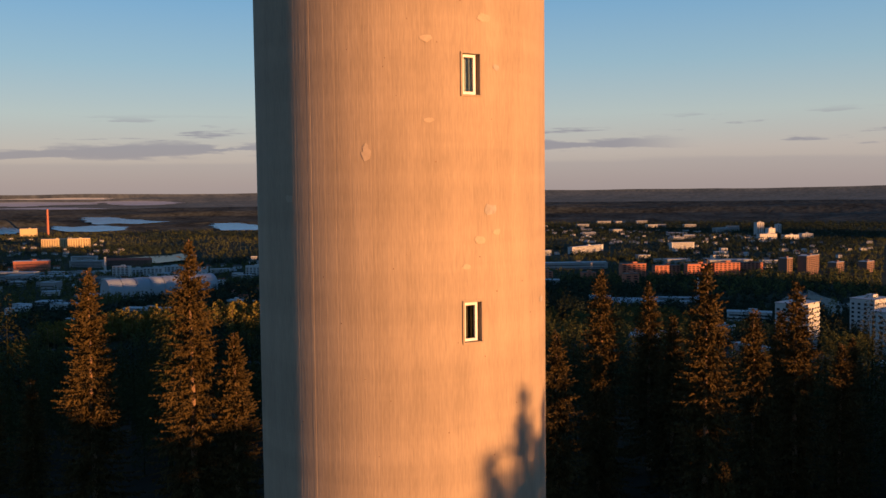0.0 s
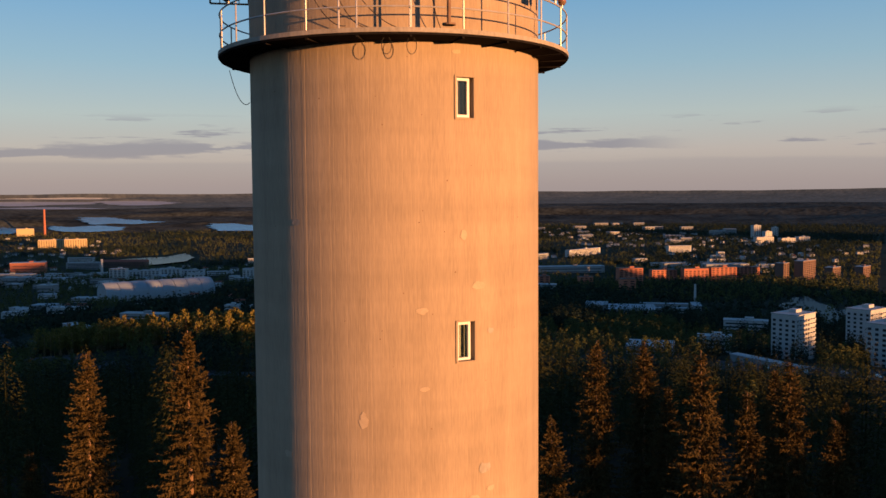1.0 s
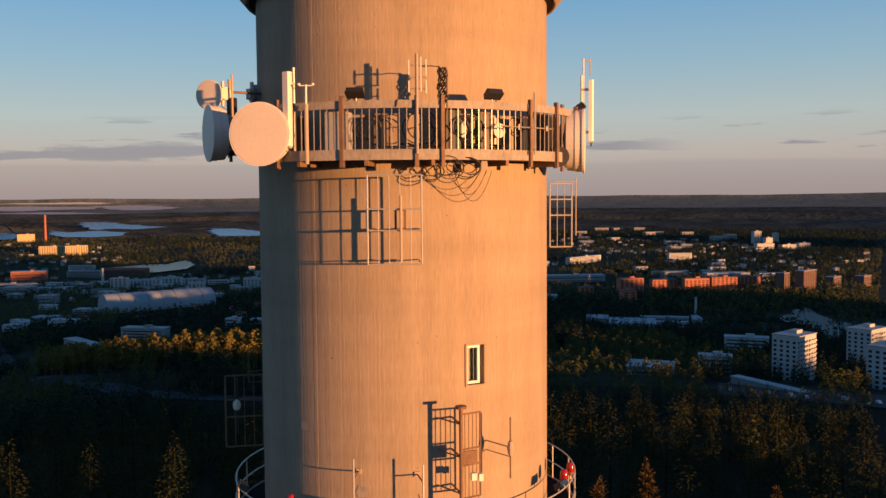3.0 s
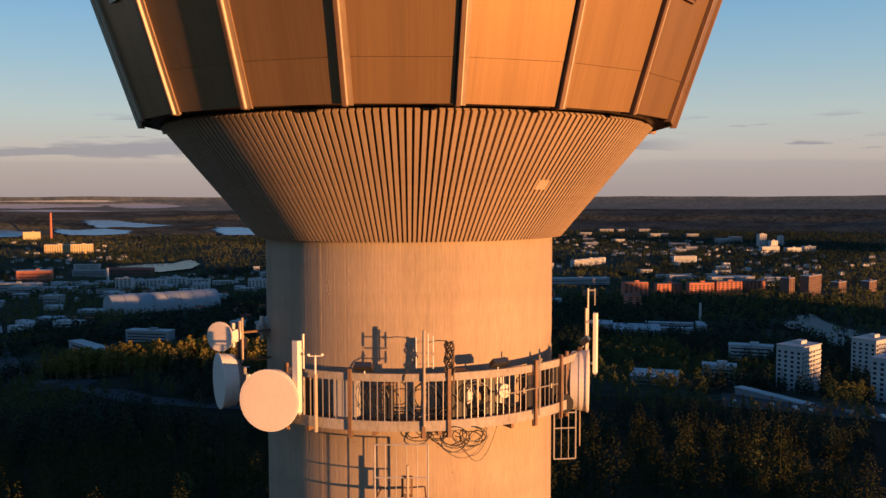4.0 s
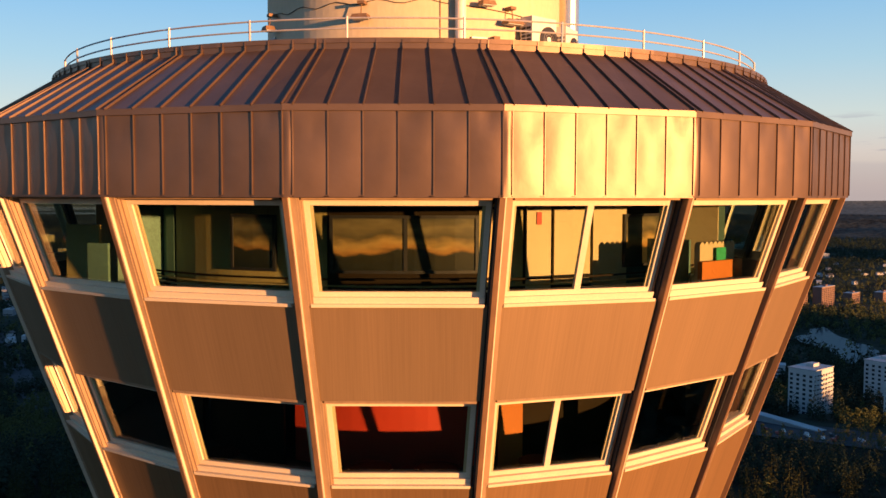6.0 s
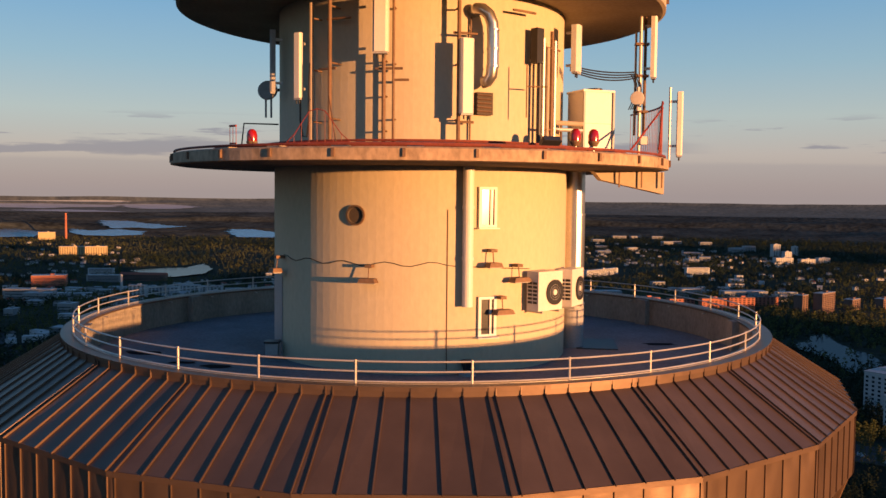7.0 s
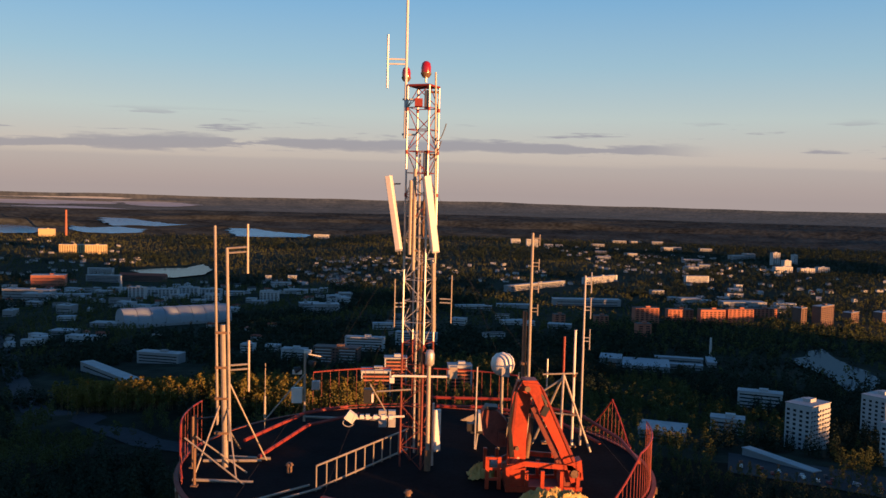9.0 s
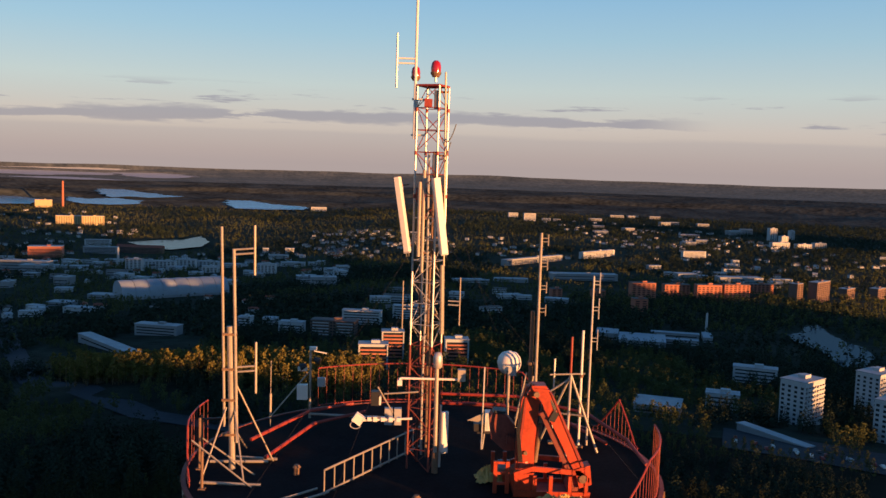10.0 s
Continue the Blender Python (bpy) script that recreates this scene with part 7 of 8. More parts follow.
        for k in range(6):
            for j in range(2):
                part("vent_slot", Shape().box((-w / 2 - 0.005, -0.08 + 0.16 * j, 0.2 + 0.09 * k), (0.02, 0.12, 0.055)), BLACK, t)
        part("bracket", Shape().box((-0.3, 0.1, -0.03), (0.05, 0.62, 0.05)).box((0.3, 0.1, -0.03), (0.05, 0.62, 0.05)), STEEL, t)
    # stainless flue behind
    t = thing("flue", "tall shiny stainless ventilation flue beside the drum", "flue", at=(4.12, 0.15, 63.36))
    for k, (z0, z1, r) in enumerate(((0, 1.2, 0.31), (1.2, 2.1, 0.30), (2.1, 3.6, 0.30), (3.6, 4.75, 0.29))):
        part("segment", Shape().tube((0, 0, z0), (0, 0, z1 - 0.01), r, 28), STAINLESS if k else GREY, t)
        part("seam", Shape().tube((0, 0, z1 - 0.04), (0, 0, z1), r + 0.015, 28), STAINLESS, t)
    t = thing("junction_box", "small dark valve box at the drum's foot", "box", at=around(-62, 4.1, 63.36))
    part("body", Shape().box((0, 0, 0.25), (0.3, 0.3, 0.3)), GREY, t)
    part("lid", Shape().box((0, 0, 0.42), (0.36, 0.36, 0.05)), BLACK, t)


on_drum()


# ---------------------------------------------------------------- things round the upper drum and the lower platform
def on_upper_drum():
    panel_antenna(around(-43.2, 4.15, 69.62), -30, 1.48, 0.20, 0.12, label="white panel antenna beside the drum", pole=0)
    panel_antenna(around(-12.2, 4.25, 70.52), -8, 1.32, 0.34, 0.22, label="broad white panel antenna under the platform", pole=0)
    panel_antenna(around(13.4, 4.25, 69.22), 16, 1.62, 0.30, 0.16, label="tall white panel antenna on the drum", pole=0)
    panel_antenna(around(60.5, 4.28, 70.42), 62, 1.12, 0.30, 0.18, label="broad white panel antenna by the cable rack", pole=0)
    panel_antenna(around(-66, 4.0, 69.9), -80, 1.5, 0.25, 0.14, material=GREY, label="grey panel antenna on the shaded side", pole=0)
    for az, r, z0, z1, q in ((-38.4, 4.05, 68.4, 71.75, 0.055), (-30, 4.12, 68.4, 71.98, 0.045), (-12.0, 4.02, 68.4, 70.6, 0.045), (-9.0, 3.98, 68.4, 71.9, 0.03), (11.6, 4.05, 68.4, 71.9, 0.045), (16.9, 3.76, 68.5, 71.4, 0.02)):
        t = thing("antenna_pole", "rusty steel pole standing before the drum", "pole", group="poles round the drum", at=around(az, r, z0))
        part("pole", Shape().tube((0, 0, 0), (0, 0, z1 - z0), q, 10), RUSTY if q < 0.05 else PATCH, t)
        d = around(az, r) * (3.72 / r) - around(az, r)
        for u in (0.2, 0.55, 0.9):
            part("wall_arm", Shape().tube((0, 0, (z1 - z0) * u), tuple(d + Vector((0, 0, (z1 - z0) * u))), 0.022, 6), RUSTY, t)
    for az, z, w in ((-32.5, 70.25, 7), (-28, 71.35, 9), (-10.5, 70.2, 9), (14, 69.05, 6), (14, 71.0, 8), (36, 71.62, 10), (50, 70.9, 12), (50, 69.0, 12), (-6.5, 69.95, 5)):
        part("support_rail", Shape().path([around(az + w * (k / 4 - 0.5), 3.98, z) for k in range(5)], 0.028, 6), RUSTY, tower)
    # cable rack
    t = thing("cable_rack", "cluster of dark feeder pipes in a rack on the drum", "cable rack", at=(0, 0, 0))
    for k, az in enumerate((43.5, 45.5, 48.0, 50.5, 52.5)):
        part("feeder", Shape().tube(around(az, 3.98, 68.6), around(az, 3.98, 71.3 - 0.2 * (k % 3)), 0.045, 8), (BLACK, STEEL, PATCH, RUSTY, STEEL)[k], t)
    part("cabinet", Shape().box(around(42.6, 3.95, 70.9), (0.24, 0.2, 0.8), turned(42.6).to_3x3()), BLACK, t)
    t = thing("yagi_antenna", "thin dark aerial on an arm beside the rack", "antenna", at=around(34.5, 4.2, 69.2))
    part("element", Shape().tube((0, 0, 0), (0, 0, 1.2), 0.015, 6), RUSTY, t)
    part("arm", Shape().tube((0, 0, 0.7), (0.5, 0.2, 0.72), 0.015, 6), RUSTY, t)
    # bent stainless duct and grille
    t = thing("ventilation_duct", "bent shiny duct over a wall grille", "duct", at=around(21.5, 3.72, 69.35))
    t.rotation_euler = (0, 0, radians(21.5))
    pts = [(-0.24, 0.0, 2.20), (-0.22, -0.16, 2.22), (-0.14, -0.30, 2.19), (-0.02, -0.36, 2.08), (0.06, -0.38, 1.88), (0.08, -0.38, 1.6), (0.08, -0.38, 1.0), (0.06, -0.36, 0.74), (0.0, -0.30, 0.62), (-0.08, -0.2, 0.60)]
    part("pipe", Shape().path(pts, 0.135, 16), STAINLESS, t, smooth=True)
    for zj in (1.72, 1.3, 0.92):
        part("joint", Shape().tube((0.08, -0.38, zj), (0.08, -0.38, zj + 0.04), 0.146, 18), STAINLESS, t)
    part("grille_box", Shape().box((0.02, -0.05, 0.14), (0.40, 0.16, 0.5)), BACKING, t)
    for k in range(5):
        part("slat", Shape().box((0.0, -0.14, -0.04 + 0.09 * k), (0.34, 0.05, 0.02), Matrix.Rotation(radians(-30), 3, "X")), RUSTY, t)
    # condenser with two fans on top
    t = thing("condenser", "large white condenser with two fans on top", "air conditioner", at=(4.22, -1.15, 68.52))
    t.rotation_euler = (0, 0, radians(20))
    part("casing", Shape().box((0.05, 0, 0.8), (0.84, 0.8, 1.4)), WHITE, t)
    part("panel_seam", Shape().box((0.05, -0.402, 0.72), (0.84, 0.006, 0.012)), GREY, t)
    part("top", Shape().box((0.05, 0, 1.525), (0.9, 0.86, 0.05)), WHITE, t)
    for y in (-0.2, 0.2):
        part("fan", Shape().tube((0.05, y, 1.55), (0.05, y, 1.60), 0.19, 20), BLACK, t)
    for sx in (-0.37, 0.47):
        part("side_frame", Shape().box((sx, -0.42, 0.8), (0.05, 0.05, 1.4)), GREY, t)
    for x in (-0.42, 0.42):
        part("foot", Shape().box((x, 0, 0.05), (0.1, 0.9, 0.1)), RUSTY, t)
    t = thing("pipe_pair", "pair of insulated pipes before the condenser", "pipe", at=(3.6, -1.9, 69.2))
    part("pipe", Shape().tube((-0.55, -0.3, 0), (0.35, 0.1, 0), 0.06, 10), PATCH, t)
    part("pipe", Shape().tube((-0.55, -0.3, -0.16), (0.35, 0.1, -0.16), 0.05, 10), STEEL, t)
    part("stand", Shape().tube((-0.2, -0.1, -0.8), (-0.2, -0.1, 0), 0.025, 6), RUSTY, t)
    # outer poles on the right with panels and cables
    t = thing("antenna_pole", "cluster of poles between the platforms", "pole", at=(5.55, -1.0, 68.4))
    part("pole", Shape().tube((0, 0, 0), (0, 0, 3.6), 0.045, 10), STEEL, t)
    part("pole", Shape().tube((0.14, 0.1, 0.6), (0.14, 0.1, 3.6), 0.04, 10), RUSTY, t)
    part("pole", Shape().tube((-0.1, 0.1, 0.6), (-0.1, 0.1, 3.2), 0.03, 10), PATCH, t)
    for z in (1.2, 2.1, 2.9):
        part("clamp", Shape().box((0.04, 0.05, z), (0.34, 0.2, 0.06)), RUSTY, t)
    panel_antenna((5.86, -1.1, 70.45), 70, 1.52, 0.24, 0.14, label="white panel antenna under the platform edge", pole=0)
    panel_antenna((6.62, -0.9, 68.5), 80, 1.62, 0.24, 0.14, label="white panel antenna standing off the platform", pole=0.1)
    drum_dish((5.40, -1.35, 69.9), -20, 0.17, 0.12, label="small round dish on the poles")
    t = thing("camera_box", "small pale box on a pole", "box", at=(5.62, -1.2, 68.75))
    part("body", Shape().box((0, 0, 0.1), (0.2, 0.2, 0.2)), WHITE, t)
    part("arm", Shape().tube((0, 0.1, 0.1), (0, 0.3, 0.1), 0.02, 6), STEEL, t)
    for k in range(4):
        cable(hang(around(66, 4.0, 70.65 - 0.04 * k), (5.45, -1.0, 70.6 - 0.05 * k), 0.08 + 0.02 * k), 0.018, "black feeder cable strung from drum to pole")
        cable([Vector((5.3, -1.05, 70.55)) + Vector((0.12 * math.sin(j * 0.5) + 0.05 * k, 0, -0.13 * j)) for j in range(8)], 0.014, "black feeder cable bent down a pole")
    cable([around(-43.0, 4.1, 69.58), around(-43.0, 4.1, 69.1), around(-41.5, 4.12, 68.75), around(-39.5, 4.12, 68.72), around(-38.6, 4.12, 69.1), around(-38.9, 4.1, 69.7), around(-38.4, 4.1, 70.4)], 0.022, "black feeder cable in a hanging loop")
    # lights and lamps on the lower platform
    for p in ((-3.79, -3.6, 68.36), (3.40, -4.1, 68.42), (3.82, -4.0, 68.42)):
        obstruction_light(p, 1.15)
    floodlight((2.74, -4.75, 68.40), 25, -40, 0.46)
    floodlight((-3.5, 0.9, 68.9), -90, -20, 0.5)
    t = thing("loudspeaker", "dark round horn on the shaded side of the drum", "loudspeaker", at=(-4.02, -0.2, 70.1))
    part("horn", Shape().lathe([(0.0, -0.12), (0.22, -0.05), (0.26, 0.02), (0.22, 0.05), (0.0, 0.03)], 24, closed=False), GREY, t).matrix_local = Matrix.Rotation(radians(80), 4, "X")
    part("stand", Shape().tube((-0.06, 0.05, -0.7), (-0.06, 0.05, -0.2), 0.03, 6).tube((0.08, 0.05, -0.7), (0.08, 0.05, -0.2), 0.03, 6), GREY, t)
    part("arm", Shape().tube((0.1, 0.05, 0), (0.45, 0.1, 0.05), 0.04, 6), BLACK, t)
    fence("red_fence", 66, 106, 6.2, 68.4, 1.35, 30, "red barred fence piece on the lower platform", slope0=0.12)
    t = thing("brace", "sloping red brace bar of the fence", "rail")
    part("bar", Shape().tube(around(62, 5.6, 68.5), around(76, 6.2, 69.65), 0.025, 6), RED, t)
    fence("red_fence", -28, -14, 5.9, 68.4, 0.75, 8, "low red wire guard on the lower platform", slope0=0.4, slope1=0.4, stout=0.4)
    fence("red_fence", -42, -40, 6.1, 68.4, 0.45, 2, "short red post pair on the platform edge")
    bar_part("stay", [around(-29.5, 4.2, 69.6), around(-20, 5.2, 68.45)], 0.015, RUSTY, tower)
    for x0, x1 in ((-4.9, -3.9),):
        bar_part("hand_rail", [(x0, 0.6, 68.4), (x0 + 0.1, 0.6, 69.3), (x1, 0.8, 69.3)], 0.022, BLACK, tower)
    # hanging sheet box under the lower platform
    t = thing("screen_box", "pale triangular sheet screen under the platform", "screen", at=(5.25, -1.3, 67.5))
    part("sheet", Shape().add([(-0.95, -0.3, 0.56), (0.95, 0.2, 0.56), (0.95, 0.2, 0.0), (-0.75, -0.26, 0.34), (-0.95, 0.2, 0.56), (0.95, 0.7, 0.56), (0.95, 0.7, 0.0), (-0.75, 0.24, 0.34)],
                             [(0, 3, 2, 1), (4, 5, 6, 7), (0, 4, 7, 3), (3, 7, 6, 2), (2, 6, 5, 1)]), PATCH, t)
    for x in (-0.3, 0.3, 0.85):
        part("rib", Shape().box((x, -0.17 + x * 0.26, 0.36), (0.03, 0.04, 0.4)), RUSTY, t)


on_upper_drum()


# ---------------------------------------------------------------- the mast
def lattice_mast():
    c = Vector((-0.05, -0.3, 72.38))
    t = thing("lattice_mast", "red and white steel lattice mast with antennas", "mast", at=c)
    legs = [Vector((0.43 * math.cos(radians(20 + 90 * k)), 0.43 * math.sin(radians(20 + 90 * k)), 0)) for k in range(4)]
    zones = ((0.0, 3.3, RUST_RED), (3.3, 6.6, STEEL), (6.6, 9.95, RED))
    for z0, z1, m in zones:
        for p in legs:
            part("leg", Shape().tube(p + Vector((0, 0, z0)), p + Vector((0, 0, z1)), 0.026, 8), RUST_RED if z0 < 1 else STEEL, t)
            for zj in np.arange(z0 + 0.5, z1, 1.1):
                part("joint", Shape().tube(p + Vector((0, 0, zj)), p + Vector((0, 0, zj + 0.10)), 0.036, 8), RED if z0 > 5 else RUST_RED if z0 < 1 else STEEL, t)
        n = 6
        for k in range(n):
            za, zb = z0 + (z1 - z0) * k / n, z0 + (z1 - z0) * (k + 1) / n
            for j in range(4):
                a, b = legs[j], legs[(j + 1) % 4]
                s = Shape().tube(a + Vector((0, 0, zb)), b + Vector((0, 0, zb)), 0.012, 5)
                if k % 2 == j % 2:
                    a, b = b, a
                s.tube(a + Vector((0, 0, za)), b + Vector((0, 0, zb)), 0.012, 5)
                part("brace", s, m, t)
    part("top_plate", Shape().box((0, 0, 9.96), (0.30, 0.30, 0.04), turned(20).to_3x3()), RED, t)
    for k in range(4):
        part("top_bar", Shape().tube(legs[k] + Vector((0, 0, 9.95)), legs[(k + 1) % 4] + Vector((0, 0, 9.95)), 0.03, 7), RED, t)
        part("top_bar", Shape().tube(legs[k] + Vector((0, 0, 9.95)), (0, 0, 9.95), 0.02, 6), RED, t)
    for k in range(6):
        a = Vector((-0.35 + 0.12 * k, -0.30, 6.4 + 0.45 * k))
        part("loop_cable", Shape().path(hang(a, a + Vector((0.35, 0.05, 0.35)), 0.25, 8), 0.014, 5), BLACK, t)
    for k, (x, y) in enumerate(((-0.18, -0.10), (0.06, -0.08), (0.12, 0.1), (-0.04, 0.12))):
        part("feeder", Shape().path([(x + 0.02 * math.sin(j + k), y, 0.3 + j) for j in range(9 if k else 6)], 0.028, 6), (BLACK, RUSTY, BLACK, STEEL)[k], t)
    obstruction_light(c + Vector((0.05, -0.05, 10.05)), 1.25)
    obstruction_light(c + Vector((-0.46, 0.1, 9.97)), 1.1)
    part("junction", Shape().box((-0.12, -0.35, 9.5), (0.2, 0.14, 0.2)), RED, t)
    for zd in (7.75, 9.35):
        part("drum", Shape().tube((0.1, -0.3, zd), (0.1, -0.3, zd + 0.47), 0.08, 12), POLE, t)
    # top whip with side dipoles
    d = thing("dipole_antenna", "long white pole with side dipoles above the mast", "antenna", at=c + Vector((-0.46, -0.1, 8.6)))
    part("pole", Shape().tube((0, 0, 0), (0.0, 0, 7.2), 0.038, 10, 0.028), WHITE, d)
    for z in (1.95, 4.2, 6.4):
        for dz in (-0.06, 0.06):
            part("arm", Shape().tube((0, 0, z + dz), (-0.48, 0, z + dz), 0.022, 6), WHITE, d)
        part("dipole", Shape().tube((-0.48, 0, z - 0.68), (-0.48, 0, z + 0.68), 0.028, 8), STEEL, d)
    part("clamp", Shape().box((0.1, 0.05, 0.1), (0.36, 0.05, 0.05)).box((0.1, 0.05, 1.0), (0.36, 0.05, 0.05)), STEEL, d)
    d = thing("pole_aerial", "long pale aerial tube along the mast", "antenna", at=c + Vector((0.40, -0.15, 3.6)))
    part("tube", Shape().tube((0, 0, 0), (-0.04, 0, 1.8), 0.06, 10), POLE, d)
    part("whip", Shape().tube((0, 0, 1.8), (-0.10, 0, 6.7), 0.024, 8), POLE, d)
    for z in (0.5, 2.5, 4.6, 6.2):
        part("clamp", Shape().box((-0.12, 0.05, z), (0.24, 0.05, 0.05)), RUSTY, d)
    # leaning sector panels
    for p0, p1, w, face in (((-0.60, -0.62, 78.12), (-0.93, -0.62, 80.0), 0.17, -20), ((0.34, -0.80, 78.12), (0.06, -0.80, 80.02), 0.21, 20)):
        p0, p1 = Vector(p0), Vector(p1)
        a = panel_antenna(p0, face, (p1 - p0).length, w, 0.14, label="white sector antenna leaning off the mast", pole=0)
        a.rotation_euler = (0, math.atan2(p1.x - p0.x, p1.z - p0.z), radians(face))
        part("tilt_arm", Shape().tube((0, 0.05, 0.15), (0.0, 0.5, 0.15), 0.02, 6).tube((0, 0.05, 1.7), (0.1, 0.5, 1.7), 0.02, 6), RUSTY, a)
    panel_antenna((0.50, -0.55, 72.9), 25, 1.05, 0.20, 0.12, label="short white panel antenna at the mast foot", pole=0.5)
    for x, z0, z1 in ((-0.32, 78.0, 79.9), (-0.22, 77.6, 80.2)):
        d = thing("pole_aerial", "pale rod aerial fixed to the mast", "antenna", at=(x, -0.66, z0))
        part("rod", Shape().tube((0, 0, 0), (0, 0, z1 - z0), 0.045, 9), POLE, d)
        part("clamp", Shape().box((0.05, 0.12, 0.5), (0.1, 0.3, 0.05)).box((0.05, 0.12, 1.4), (0.1, 0.3, 0.05)), RUSTY, d)
    for x, z, s in ((-0.68, 76.65, -1), (0.80, 76.78, 1)):
        d = thing("dipole_antenna", "small dipole on an arm of the mast", "antenna", at=(x, -0.35, z))
        part("dipole", Shape().tube((0, 0, -0.58), (0, 0, 0.68), 0.018, 7), POLE, d)
        for dz in (-0.05, 0.05):
            part("arm", Shape().tube((0, 0, dz), (-s * 0.3, 0.05, dz), 0.018, 6), STEEL, d)
    # white vent pipe with cap
    d = thing("vent_pipe", "pale pipe with a rounded metal cap beside the mast", "pipe", at=(0.27, -0.75, 72.39))
    part("pipe", Shape().tube((0, 0, 0), (-0.02, 0, 2.8), 0.055, 12), POLE, d)
    part("sleeve", Shape().tube((0, 0, 0), (0, 0, 0.55), 0.085, 12), RUSTY, d)
    part("cap", Shape().lathe([(0.07, 2.75), (0.12, 2.8), (0.12, 3.05), (0.09, 3.15), (0, 3.18)], 20, closed=False), STEEL, d, smooth=True)
    # arms with cameras
    d = thing("weather_camera", "white cross arm with small weather cameras", "camera", at=(0.05, -0.75, 74.86))
    part("arm", Shape().tube((-0.72, 0, 0.0), (0.88, 0, 0.0), 0.03, 8), WHITE, d)
    part("camera", Shape().box((-0.74, -0.04, -0.1), (0.12, 0.16, 0.14)).tube((-0.74, -0.04, -0.05), (-0.74, -0.04, 0.02), 0.03, 8), WHITE, d)
    part("housing", Shape().box((0.84, 0, 0.12), (0.20, 0.18, 0.30)), POLE, d)
    d = thing("weather_camera", "dark camera on a long side arm", "camera", at=(-0.3, -0.7, 74.5))
    part("arm", Shape().tube((0.1, 0, 0), (-0.78, -0.05, -0.06), 0.022, 7).tube((-0.55, -0.05, -0.55), (-0.95, -0.05, 0.12), 0.02, 7), POLE, d)
    part("camera", Shape().box((-1.0, -0.08, -0.16), (0.22, 0.24, 0.36)), BLACK, d)
    part("front_plate", Shape().box((-0.88, -0.12, -0.2), (0.05, 0.2, 0.22)), WHITE, d)
    d = thing("beacon_arm", "bright white lamp fittings along a side arm", "lamp", at=(-0.35, -0.72, 73.72))
    part("arm", Shape().tube((0, 0, 0.08), (-1.3, 0, 0.0), 0.03, 8), WHITE, d)
    for k, x in enumerate((-0.35, -0.55, -0.75, -0.95, -1.1)):
        part("fitting", Shape().box((x, 0, 0.05), (0.10, 0.12, 0.10 + 0.02 * (k % 2))), WHITE, d)
    part("head", Shape().box((-1.38, -0.04, 0.05), (0.26, 0.18, 0.24), Matrix.Rotation(radians(35), 3, "Y")), WHITE, d)
    part("hook", Shape().path([(-1.45 + 0.14 * math.cos(k), 0, -0.12 + 0.10 * math.sin(k)) for k in np.linspace(2.2, 6.0, 9)], 0.012, 5), STEEL, d)
    # stay wires
    for a, b in (((-0.45, -0.3, 78.2), (-4.2, -3.4, 72.42)), ((-0.4, -0.3, 77.5), (-2.2, -4.0, 72.42)), ((0.35, -0.3, 78.4), (5.6, -2.2, 72.42)), ((0.3, 0.1, 79.8), (3.4, 4.6, 72.42)), ((-0.4, 0.1, 79.6), (-3.6, 4.4, 72.42))):
        cable([a, tuple((Vector(a) + Vector(b)) / 2 - Vector((0, 0, 0.12))), b], 0.0024, "thin steel stay wire of the mast", "stay_wire")


lattice_mast()


